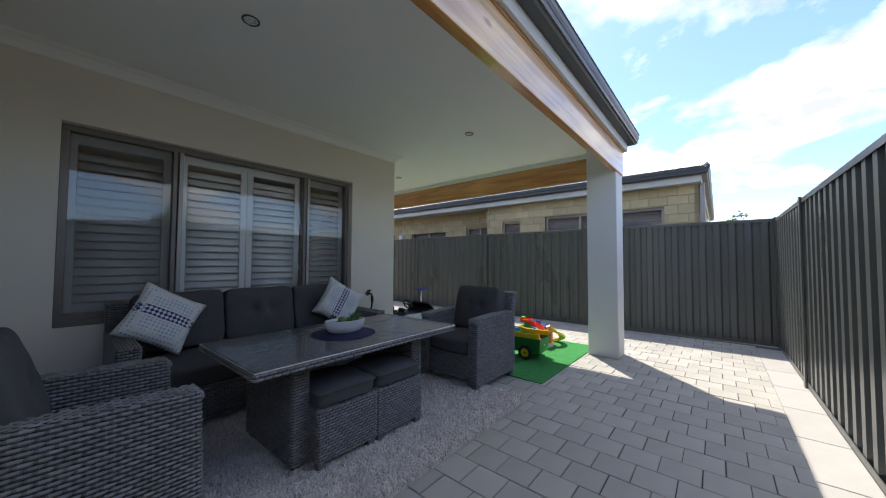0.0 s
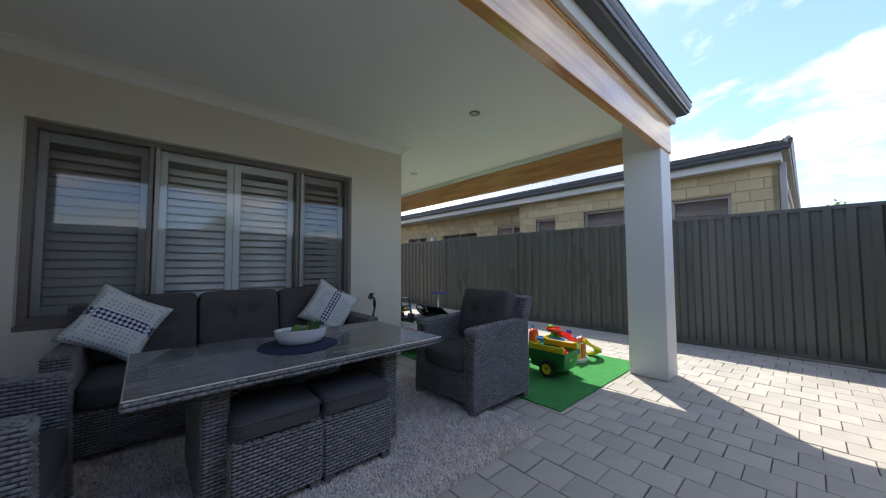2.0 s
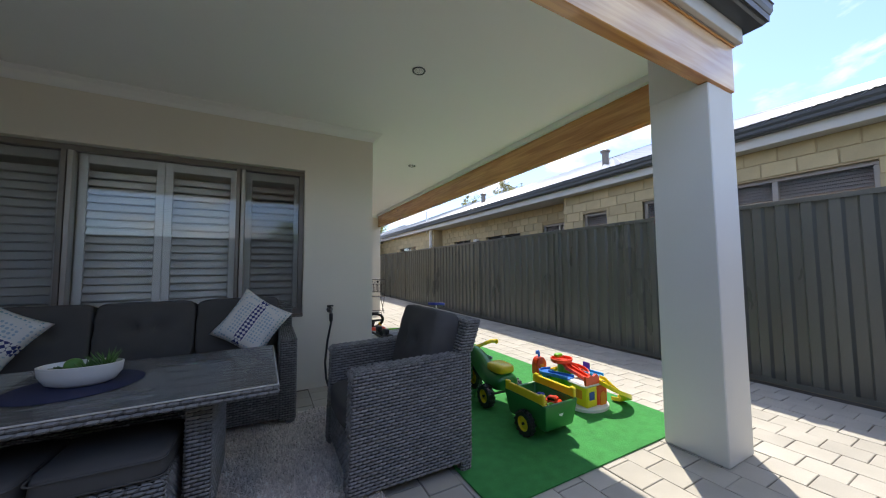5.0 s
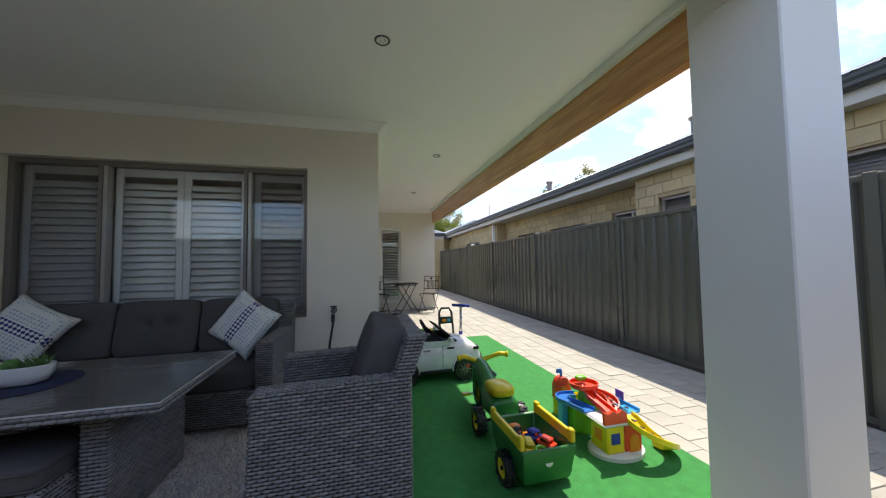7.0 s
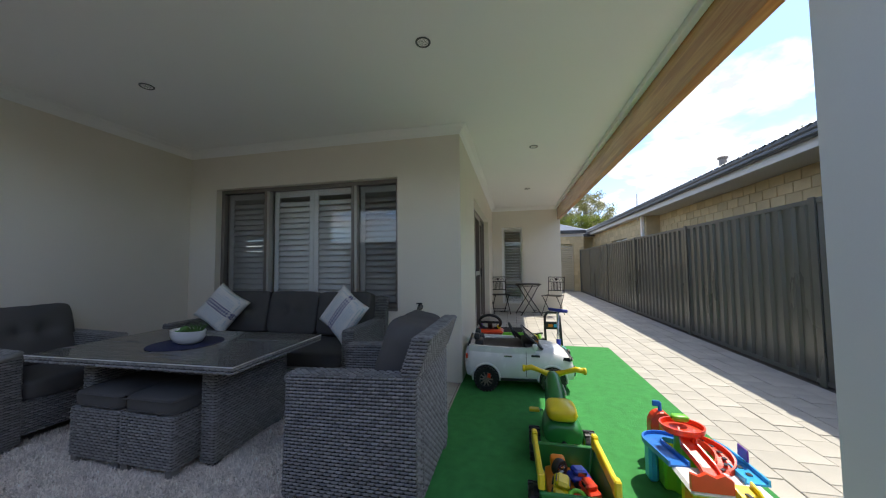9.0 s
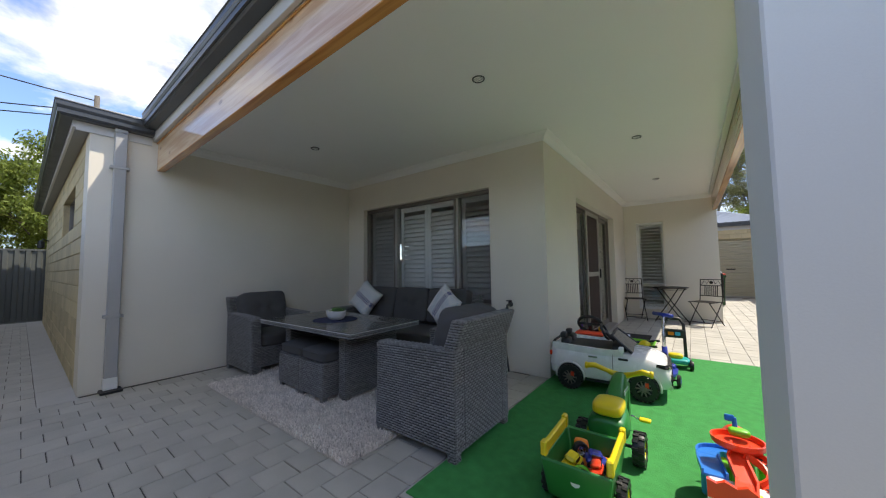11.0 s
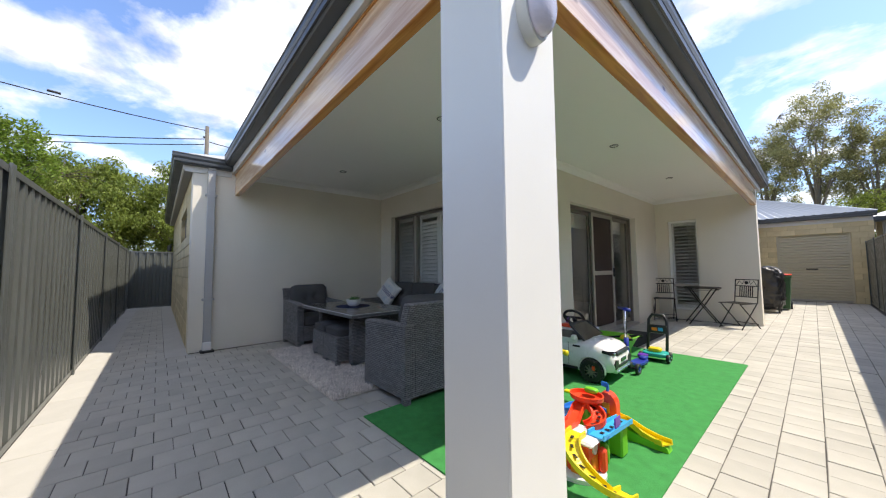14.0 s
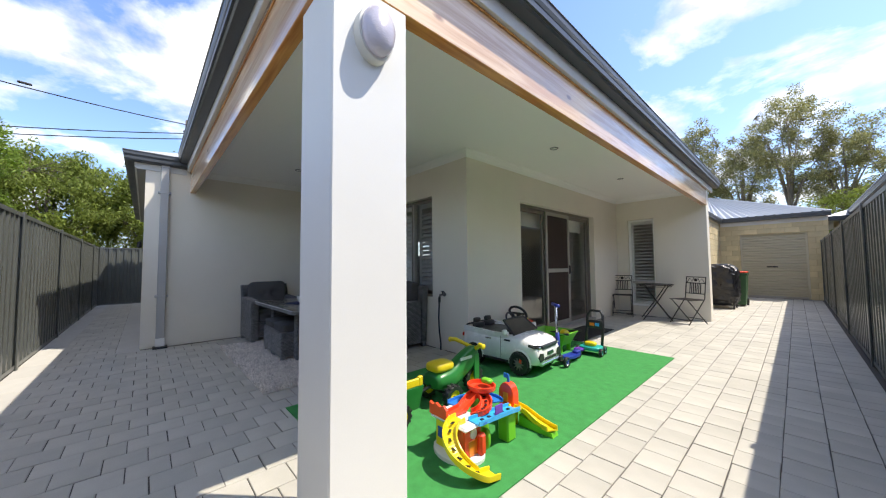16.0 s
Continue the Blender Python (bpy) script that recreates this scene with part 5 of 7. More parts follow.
def tree(label, at, height, spread, bark, leaf, clumps, per, size, droop, seed, low=0.35, trunk_r=0.16, rclump=0.55, hollow=0.55):
    """A tapered trunk, forking limbs and an uneven crown of leaf clumps spread through its volume."""
    rng = random.Random(seed)
    t = thing("tree", label, "tree", at=at)
    tg, cg = Geo(), Geo()
    fork = height * low
    tg.tube([(0, 0, -0.1), (0.05, 0.03, fork * 0.5), (0.0, 0.08, fork), (0.12, -0.05, height * 0.62), (0.05, 0.1, height * 0.85)], [trunk_r, trunk_r * 0.8, trunk_r * 0.62, trunk_r * 0.3, trunk_r * 0.1], 9)
    mains = []
    for k in range(7):
        a = 2.399 * k + rng.uniform(-0.3, 0.3)
        z1 = fork + (height - fork) * rng.uniform(0.35, 0.8)
        r1 = spread * rng.uniform(0.4, 0.75)
        tip = Vector((math.cos(a) * r1, math.sin(a) * r1, z1))
        mid = Vector((tip.x * 0.4, tip.y * 0.4, fork + (z1 - fork) * 0.55))
        mains.append((Vector((0, 0.06, fork * rng.uniform(0.85, 1.1))), mid, tip))
        tg.tube([mains[-1][0], mid, tip], [trunk_r * 0.42, trunk_r * 0.26, trunk_r * 0.08], 7)
    for k in range(clumps):
        a = rng.uniform(0, 2 * math.pi)
        v = rng.uniform(-1, 1)
        shell = rng.uniform(hollow, 1.0)
        lump = 1 + 0.22 * math.sin(3 * a + seed) + 0.16 * math.sin(5 * v + 2 * a + seed * 2)
        rr = spread * math.sqrt(1 - v * v * 0.92) * shell * lump
        mid_z, half_z = (fork + height) / 2, (height - fork) / 2
        p = Vector((math.cos(a) * rr, math.sin(a) * rr, mid_z + half_z * v * shell * (0.92 + 0.08 * lump)))
        best = min(mains, key=lambda q: min((q[1] - p).length, (q[2] - p).length))
        joint = best[2] if (best[2] - p).length < (best[1] - p).length else best[1]
        bend = joint.lerp(p, 0.5) + Vector((0, 0, 0.1 * (p - joint).length))
        tg.tube([joint, bend, p], [trunk_r * 0.10, trunk_r * 0.06, trunk_r * 0.02], 5)
        r = rclump * rng.uniform(0.6, 1.3)
        leaves(cg, rng, p, (r, r, r * (0.7 + abs(droop) * 0.35)), per, size, droop)
    part("trunk", tg, bark, t, smooth=True)
    part("crown", cg, leaf, t)
    return t


tree("dense drooping green tree behind the passage panel", pose(-14.0, -2.0, 0), 5.5, 1.9, M_BARK, M_WILLOW, 150, 260, 0.13, 1.1, 1, 0.18, 0.14, 0.42)
tree("dense drooping green tree beyond the house wing", pose(-14.8, 0.9, 0), 5.9, 2.1, M_BARK, M_WILLOW, 150, 260, 0.13, 1.1, 2, 0.18, 0.14, 0.42)
tree("bushy green tree behind the passage panel", pose(-16.5, -5.2, 0), 6.2, 2.4, M_BARK, M_WILLOW, 150, 240, 0.15, 1.0, 3, 0.15, 0.14, 0.5)
tree("light green feathery shrub over the steel fence", pose(-9.0, -3.0, 0), 5.2, 1.1, M_BARK, M_CONIFER, 110, 220, 0.10, -0.4, 4, 0.2, 0.10, 0.30)
tree("broad green tree behind the steel fence", pose(-12.0, -4.2, 0), 5.0, 1.7, M_BARK, M_WILLOW, 120, 240, 0.13, 0.9, 14, 0.18, 0.12, 0.42)
GUMS = ((-1.9, 33.5, 12.9, 2.7, 5, "broad olive gum tree behind the terrace roof"), (1.1, 34.5, 11.4, 2.4, 6, "leafy gum tree between two taller ones"), (3.6, 33.0, 13.4, 2.6, 7, "tall gum tree above the garage roof"),
        (6.0, 33.6, 10.9, 2.3, 16, "olive gum tree beside the tall one"), (8.4, 34.5, 8.4, 2.6, 17, "low bushy gum tree behind the far house"))
for gx, gy, gh, gs, seed, text in GUMS:
    tree(text, pose(gx, gy, 0), gh, gs, M_BARK_PALE, M_GUM, 110, 170, 0.155, 0.5, seed, 0.36, 0.2, 0.55, 0.42)
tree("dense drooping green tree behind the house wing", pose(-15.6, 3.0, 0), 7.0, 2.0, M_BARK, M_WILLOW, 130, 240, 0.13, 1.1, 18, 0.18, 0.14, 0.42)
tree("low green treetop past the end of the fence", pose(6.5, 30.0, 0), 5.4, 2.4, M_BARK, M_WILLOW, 70, 130, 0.2, 0.5, 15, 0.3, 0.14, 0.5)
tree("sparse tree above the neighbour's roof line", pose(21.0, 25.5, 0), 10.4, 1.7, M_BARK_PALE, M_GUM, 34, 45, 0.26, 0.4, 8, 0.68, 0.12, 0.36, 0.3)
tree("sparse tree far above the neighbour's roof", pose(22.0, 34.0, 0), 10.4, 1.9, M_BARK_PALE, M_GUM, 30, 45, 0.26, 0.4, 9, 0.70, 0.12, 0.36, 0.3)
tree("small green treetop just above the corner of the fence", pose(13.5, -0.3, 0), 3.0, 0.5, M_BARK, M_WILLOW, 18, 60, 0.12, 0.2, 10, 0.5, 0.06, 0.2)

tree("small round tree behind the south fence", pose(0.5, -7.2, 0), 3.15, 0.7, M_BARK, M_WILLOW, 40, 110, 0.11, 0.4, 19, 0.45, 0.08, 0.28)

M_POLE = pbr("weathered_pole", (0.13, 0.115, 0.095), 0.9, var=0.25, scale=5, bump=0.5, bscale=30, stretch=(1, 1, 0.2))
pole = thing("power_pole", "weathered timber power pole behind the house", "utility pole", at=pose(-25, 2.5, 0))
part("shaft", Geo().tube([(0, 0, -0.1), (0, 0, 11.5)], [0.17, 0.12], 12), M_POLE, pole, smooth=True)
part("insulator", Geo().lathe([(0.03, 0), (0.06, 0.04), (0.06, 0.12), (0.03, 0.16)], 10, (0, -0.17, 10.6)), M_BLACK, pole, smooth=True)
for a, b, sag in (((0, -0.15, 10.55), (-6, -22, 8.9), 0.5), ((0, -0.15, 10.15), (-6, -22, 8.4), 0.5), ((0, -0.1, 11.2), (2.0, -22, 12.6), 0.7), ((0, 0.15, 10.4), (4, 25, 9.0), 0.6)):
    pts = []
    for k in range(13):
        u = k / 12
        pts.append((a[0] + (b[0] - a[0]) * u, a[1] + (b[1] - a[1]) * u, a[2] + (b[2] - a[2]) * u - sag * 4 * u * (1 - u)))
    part("wire", Geo().tube(pts, 0.032, 5), M_BLACK, pole)
part("splice", Geo().tube([(0.62, -6.8, 11.25), (0.66, -7.3, 11.27)], 0.07, 8), M_BLACK, pole)

# ---- toys ----
def toy(name, col, rough=0.35):
    return pbr(name, col, rough, var=0.07, scale=9, bump=0.05, bscale=120, coat=0.15)


M_TGREEN = toy("green_plastic", (0.018, 0.185, 0.038))
M_TLIME = toy("lime_plastic", (0.17, 0.55, 0.03))
M_TYELLOW = toy("yellow_plastic", (0.80, 0.62, 0.02))
M_TRED = toy("red_plastic", (0.85, 0.065, 0.02))
M_TBLUE = toy("blue_plastic", (0.02, 0.19, 0.62))
M_TSKY = toy("sky_blue_plastic", (0.03, 0.40, 0.80))
M_TNAVY = toy("navy_plastic", (0.02, 0.04, 0.33))
M_TTEAL = toy("teal_plastic", (0.01, 0.38, 0.33))
M_TORANGE = toy("orange_plastic", (0.85, 0.25, 0.02))
M_TWHITE = toy("white_plastic", (0.78, 0.78, 0.78), 0.25)
M_TPURPLE = toy("purple_plastic", (0.14, 0.03, 0.40))
M_SMOKE = pbr("smoked_screen", (0.02, 0.022, 0.026), 0.12, var=0.1, bump=0.0, coat=0.5)


def wheel(parent, at, r, w, hub_mat, spokes=0, tread=0, dish=None):
    """A wheel about local y with tyre, rim and spokes as sub-parts."""
    tg = Geo().lathe([(r * 0.60, 0.0), (r * 0.62, -w / 2), (r * 0.93, -w / 2), (r, -w * 0.34), (r, w * 0.34), (r * 0.93, w / 2), (r * 0.62, w / 2), (r * 0.60, 0.0)], 28, axis="y")
    wh = part("wheel", tg, M_BLACK, parent, at=at, smooth=True, flat_angle=35)
    if tread:
        g = Geo()
        for k in range(tread):
            a = 2 * math.pi * k / tread
            for s in (-1, 1):
                b = a + s * math.pi / tread * 0.5
                c, sn = math.cos(b), math.sin(b)

                def put(x, y, z, c=c, sn=sn):
                    return (c * x - sn * z, y, sn * x + c * z)
                y0, y1 = sorted((0.0, s * w * 0.52))
                g.box((r * 0.9, y0, -r * 0.09), (r * 1.06, y1, r * 0.09), 0.002, put)
        part("tread", g, M_BLACK, wh)
    hw = w * 0.40
    part("rim", Geo().lathe([(r * 0.001, hw * 0.6), (r * 0.2, hw * 0.7), (r * 0.5, hw * 0.3), (r * 0.58, hw), (r * 0.63, hw), (r * 0.63, -hw), (r * 0.58, -hw), (r * 0.5, -hw * 0.3), (r * 0.2, -hw * 0.7), (r * 0.001, -hw * 0.6)], 24, axis="y"), hub_mat, wh, smooth=True, flat_angle=35)
    if spokes:
        for side in (-1, 1):
            g = Geo()
            for k in range(spokes):
                a = 2 * math.pi * k / spokes
                c, sn = math.cos(a), math.sin(a)
                g.tube([(0, side * hw * 1.05, 0), (r * 0.58 * c, side * hw * 1.1, r * 0.58 * sn)], [r * 0.10, r * 0.05], 6)
            part("spokes", g, M_ALU if dish is None else dish, wh)
    part("hub_cap", Geo().lathe([(r * 0.11, -hw * 1.25), (r * 0.13, -hw), (r * 0.13, hw), (r * 0.11, hw * 1.25)], 14, axis="y"), M_BLACK if dish is None else dish, wh, smooth=True, flat_angle=35)
    return wh


def section(x, hw, z0, z1, crown=0.02, tuck=0.03):
    """A rounded car cross-section at x."""
    pts = []
    for y, z in ((-hw + tuck, z0), (-hw + 0.006, z0 + 0.035), (-hw, (z0 + z1) / 2), (-hw + 0.012, z1 - 0.035), (-hw + 0.045, z1 - 0.004), (-hw * 0.45, z1 + crown * 0.8), (0, z1 + crown),
                 (hw * 0.45, z1 + crown * 0.8), (hw - 0.045, z1 - 0.004), (hw - 0.012, z1 - 0.035), (hw, (z0 + z1) / 2), (hw - 0.006, z0 + 0.035), (hw - tuck, z0)):
        pts.append((x, y, z))
    return pts


def toy_car(at):
    """Boxy open four-wheel-drive, nose towards local +x."""
    c = thing("toy_car", "white electric ride-on toy car with black seats on the mat", "toy car", at=at)
    secs = [(-0.525, 0.215, 0.17, 0.335, 0.0), (-0.505, 0.25, 0.125, 0.385, 0.0), (-0.44, 0.268, 0.11, 0.405, -0.02), (-0.30, 0.272, 0.105, 0.402, -0.03), (-0.05, 0.272, 0.10, 0.392, -0.03), (0.13, 0.272, 0.10, 0.388, -0.004),
            (0.20, 0.273, 0.10, 0.386, 0.014), (0.34, 0.272, 0.105, 0.374, 0.020), (0.43, 0.266, 0.11, 0.352, 0.018), (0.485, 0.252, 0.115, 0.318, 0.010), (0.515, 0.236, 0.12, 0.275, 0.004), (0.528, 0.222, 0.13, 0.235, 0.0)]
    part("body", Geo().loft([section(x, w, a, b, cr) for x, w, a, b, cr in secs]), M_TWHITE, c, smooth=True, flat_angle=50)
    part("cockpit", Geo().box((-0.45, -0.215, 0.31), (0.16, 0.215, 0.3925), 0.015), M_BLACK, c, "black open cabin")
    part("bonnet_crease", Geo().box((0.20, -0.006, 0.398), (0.40, 0.006, 0.401), 0.001), M_TWHITE, c)
    for s in (-1, 1):
        part("door_top", Geo().loft([[(x, s * y, z) for y, z in ((0.262, zt - 0.06), (0.266, zt), (0.236, zt), (0.232, zt - 0.06))] for x, zt in ((-0.48, 0.425), (-0.40, 0.420), (-0.25, 0.412), (-0.06, 0.405), (0.08, 0.405), (0.16, 0.420))]), M_TWHITE, c)
        part("side_trim", Geo().box((-0.19, s * 0.273 - 0.006, 0.097), (0.17, s * 0.273 + 0.006, 0.124), 0.004), M_BLACK, c)
        part("side_vent", Geo().box((0.12, s * 0.2735 - 0.003, 0.325), (0.20, s * 0.2735 + 0.003, 0.345), 0.002), M_BLACK, c, "black gill on the front wing")
        part("door_seam", Geo().box((0.070, s * 0.2725 - 0.002, 0.14), (0.074, s * 0.2725 + 0.002, 0.37), 0.001), M_SMOKE, c)
        part("door_handle", Geo().box((-0.14, s * 0.273 - 0.006, 0.318), (-0.06, s * 0.273 + 0.006, 0.334), 0.004), M_CHROME, c)
        part("mirror", Geo().soft((0.13, s * 0.303 - 0.035, 0.40), (0.175, s * 0.303 + 0.03, 0.455), 6, 4), M_TWHITE, c, smooth=True, weld=True)
        part("seat", Geo().soft((-0.43, s * 0.105 - 0.085, 0.34), (-0.34, s * 0.105 + 0.085, 0.455), 8, 4, crease=0.003), M_BLACK, c, smooth=True, weld=True)
        part("headrest", Geo().soft((-0.44, s * 0.105 - 0.05, 0.44), (-0.38, s * 0.105 + 0.05, 0.505), 6, 4), M_BLACK, c, smooth=True, weld=True)
        lamp = part("headlight", Geo().loft([[(0.420, s * 0.2685, 0.330), (0.425, s * 0.270, 0.302), (0.415, s * 0.262, 0.302)], [(0.478, s * 0.250, 0.324), (0.488, s * 0.253, 0.288), (0.470, s * 0.245, 0.288)], [(0.512, s * 0.160, 0.312), (0.524, s * 0.160, 0.280), (0.505, s * 0.16, 0.280)]]), M_SMOKE, c, "smoked wrap-round headlight")
        part("lamp_lens", Geo().box((0.505, s * 0.195 - 0.018, 0.286), (0.5225, s * 0.195 + 0.018, 0.304), 0.004), M_CHROME, lamp, "bright reflector")
        part("tail_light", Geo().box((-0.518, s * 0.225 - 0.035, 0.29), (-0.495, s * 0.225 + 0.035, 0.335), 0.006), M_TRED, c)
        part("air_intake", Geo().loft([[(x, s * y, z) for y, z in ((0.135, 0.165), (0.215, 0.150), (0.232, 0.20), (0.205, 0.238), (0.150, 0.232))] for x in ((0.49, 0.5345) if s > 0 else (0.5345, 0.49))]), M_BLACK, c, "black corner air intake")
        for x in (-0.315, 0.315):
            flare = [(x + 0.133 * math.cos(q), s * 0.273, 0.118 + 0.133 * math.sin(q)) for q in [math.pi * (k / 16 * 1.1 - 0.05) for k in range(17)]]
            part("wheel_arch", Geo().tube(flare, 0.010, 8), M_TWHITE, c, smooth=True)
            part("arch_lining", Geo().lathe([(0.1235, -0.06), (0.1235, 0.0045)] if s > 0 else [(0.1235, -0.0045), (0.1235, 0.06)], 28, (x, s * 0.273, 0.118), "y"), M_BLACK, c)
            wheel(c, pose(x, s * 0.262, 0.113), 0.111, 0.08, M_BLACK, 10, 22, M_ALU)
            part("brake_caliper", Geo().box((x + 0.012, s * 0.300 - 0.004, 0.125), (x + 0.042, s * 0.300 + 0.004, 0.168), 0.003), M_TRED, c)
    part("windscreen", Geo().loft([[(0.225, y, 0.395), (0.24, y, 0.395)] + [(0.075, y * 0.86, 0.525), (0.06, y * 0.86, 0.525)] for y in (-0.235, -0.12, 0, 0.12, 0.235)]), M_SMOKE, c, "tinted windscreen")
    for s in (-1, 1):
        part("screen_pillar", Geo().tube([(0.235, s * 0.24, 0.392), (0.067, s * 0.205, 0.53)], 0.011, 8), M_BLACK, c)
    part("screen_rail", Geo().tube([(0.067, -0.205, 0.53), (0.064, 0, 0.537), (0.067, 0.205, 0.53)], 0.011, 8), M_BLACK, c)
    part("dashboard", Geo().soft((0.05, -0.21, 0.35), (0.19, 0.21, 0.44), 8, 5), M_BLACK, c, smooth=True, weld=True)
    part("steering_wheel", Geo().tube([(-0.04 - 0.035 * math.sin(a), 0.10 + 0.085 * math.cos(a), 0.50 + 0.07 * math.sin(a)) for a in [2 * math.pi * k / 22 for k in range(22)]], 0.012, 8, loop=True), M_BLACK, c, smooth=True)
    part("steering_column", Geo().tube([(0.07, 0.10, 0.40), (-0.04, 0.10, 0.50)], 0.018, 8).box((-0.046, 0.02, 0.49), (-0.034, 0.18, 0.51), 0.003), M_BLACK, c)
    gr = part("grille", Geo().box((0.495, -0.155, 0.268), (0.5275, 0.155, 0.308), 0.008), M_BLACK, c, "dark honeycomb grille")
    for k in range(3):
        part("grille_bar", Geo().box((0.526, -0.145, 0.274 + k * 0.011), (0.530, 0.145, 0.278 + k * 0.011), 0.001), M_SMOKE, gr)
    part("lower_grille", Geo().box((0.505, -0.125, 0.150), (0.5325, 0.125, 0.185), 0.006), M_BLACK, c)
    part("number_plate", Geo().box((0.5205, -0.065, 0.20), (0.5355, 0.065, 0.236), 0.003), M_SMOKE, c, "small dark number plate with pale bars")
    part("skid_plate", Geo().box((0.45, -0.19, 0.102), (0.534, 0.19, 0.138), 0.010), M_CHROME, c, "silver skid plate")
    part("rear_rack", Geo().tube([(-0.49, -0.22, 0.40), (-0.48, -0.20, 0.43), (-0.48, 0.20, 0.43), (-0.49, 0.22, 0.40)], 0.012, 8), M_BLACK, c)
    return c


toy_car(pose(1.41, 3.69, 0.0105, 0, 0, 3) @ Matrix.Diagonal((0.95, 1.02, 0.98, 1)))


def tractor(at):
    """Pedal trike shaped like a tractor, facing local +y."""
    c = thing("pedal_tractor", "green and yellow pedal tractor trike on the turf mat", "toy tractor", at=at)

    def ring(y, w, z0, z1):
        return [(-w, y, z0 + 0.02), (-w, y, z1 - 0.03), (-w * 0.6, y, z1), (w * 0.6, y, z1), (w, y, z1 - 0.03), (w, y, z0 + 0.02), (w * 0.6, y, z0), (-w * 0.6, y, z0)]
    part("body", Geo().loft([ring(-0.24, 0.10, 0.15, 0.24), ring(-0.22, 0.115, 0.13, 0.27), ring(-0.05, 0.115, 0.12, 0.275), ring(0.02, 0.075, 0.12, 0.29), ring(0.10, 0.06, 0.14, 0.35), ring(0.22, 0.055, 0.20, 0.405), ring(0.30, 0.045, 0.26, 0.40), ring(0.33, 0.03, 0.30, 0.38)]), M_TGREEN, c, sub=1)
    part("seat", Geo().soft((-0.085, -0.235, 0.265), (0.085, -0.02, 0.335), 10, 4, (0, 0, 0.012)), M_TYELLOW, c, "yellow moulded seat", smooth=True, weld=True)
    part("decal", Geo().box((0.055, 0.06, 0.31), (0.0605, 0.2, 0.335)), M_TWHITE, c, "white strip of lettering")
    bars = [(-0.20, 0.19, 0.435), (-0.15, 0.205, 0.44), (-0.085, 0.265, 0.40), (0, 0.295, 0.36), (0.085, 0.265, 0.40), (0.15, 0.205, 0.44), (0.20, 0.19, 0.435)]
    part("handlebar", Geo().tube(bars, [0.019, 0.019, 0.016, 0.028, 0.016, 0.019, 0.019], 10), M_TYELLOW, c, "yellow handlebar", smooth=True)
    for s in (-1, 1):
        part("grip_end", Geo().lathe([(0.001, -0.01), (0.024, -0.008), (0.024, 0.008), (0.001, 0.01)], 12, (s * 0.202, 0.189, 0.435), "x"), M_TYELLOW, c, smooth=True)
        part("fork", Geo().box((s * 0.045 - 0.008, 0.24, 0.10), (s * 0.045 + 0.008, 0.31, 0.33), 0.006), M_TGREEN, c)
        part("crank", Geo().tube([(s * 0.055, 0.275, 0.11), (s * 0.075, 0.275, 0.11), (s * 0.08, 0.275 + s * 0.05, 0.11 - s * 0.03), (s * 0.10, 0.275 + s * 0.05, 0.11 - s * 0.03)], 0.006, 6), M_CHROME, c)
        part("pedal", Geo().box((s * 0.135 - 0.035, 0.25 + s * 0.05, 0.10 - s * 0.03), (s * 0.135 + 0.035, 0.30 + s * 0.05, 0.12 - s * 0.03), 0.006), M_TYELLOW, c)
        wheel(c, pose(s * 0.155, -0.13, 0.092, 0, 0, 90), 0.088, 0.06, M_TYELLOW, 0, 14)
    wheel(c, pose(0, 0.275, 0.112, 0, 0, 90), 0.107, 0.05, M_TYELLOW, 5, 14, M_TYELLOW)
    part("axle", Geo().tube([(-0.15, -0.13, 0.092), (0.15, -0.13, 0.092)], 0.01, 8), M_BLACK, c)
    part("hitch", Geo().tube([(0, -0.23, 0.16), (0, -0.33, 0.14)], 0.014, 8), M_BLACK, c)
    return c


tractor(pose(1.655, 2.512, 0.011))


def wagon(at):
    c = thing("toy_wagon", "green toy trailer with yellow side boards full of small toys", "toy trailer", at=at)

    def ring(z, w, l):
        return [(-w, -l, z), (w, -l, z), (w, l, z), (-w, l, z)]
    part("tub", Geo().loft([ring(0.085, 0.15, 0.21), ring(0.10, 0.165, 0.225), ring(0.30, 0.195, 0.255), ring(0.315, 0.195, 0.255), ring(0.315, 0.172, 0.232), ring(0.16, 0.15, 0.21), ring(0.155, 0.14, 0.20)]), M_TGREEN, c, bevel=0.012, smooth=True, flat_angle=40)
    for s in (-1, 1):
        b = part("side_board", Geo().box((s * 0.183 - 0.014, -0.20, 0.315), (s * 0.183 + 0.014, 0.20, 0.385), 0.006), M_TYELLOW, c, "yellow side board")
        for y in (-0.215, 0.215):
            part("board_post", Geo().box((s * 0.183 - 0.018, y - 0.025, 0.312), (s * 0.183 + 0.018, y + 0.025, 0.40), 0.008), M_TYELLOW, b)
        wheel(c, pose(s * 0.212, -0.03, 0.106, 0, 0, 90), 0.103, 0.055, M_TYELLOW, 0, 14)
    part("axle", Geo().tube([(-0.2, -0.03, 0.106), (0.2, -0.03, 0.106)], 0.010, 8), M_BLACK, c)
    part("badge", Geo().lathe([(0.001, -0.258), (0.028, -0.2585), (0.03, -0.25)], 8, (0, 0.015, 0.225), "y"), M_TWHITE, c, "small pale badge")
    part("drawbar", Geo().tube([(0, 0.22, 0.12), (0, 0.36, 0.13)], 0.013, 8), M_BLACK, c)
    return c


WAG = pose(1.632, 1.905, 0.011, 0, 0, 1) @ Matrix.Scale(0.79, 4)
wagon(WAG)


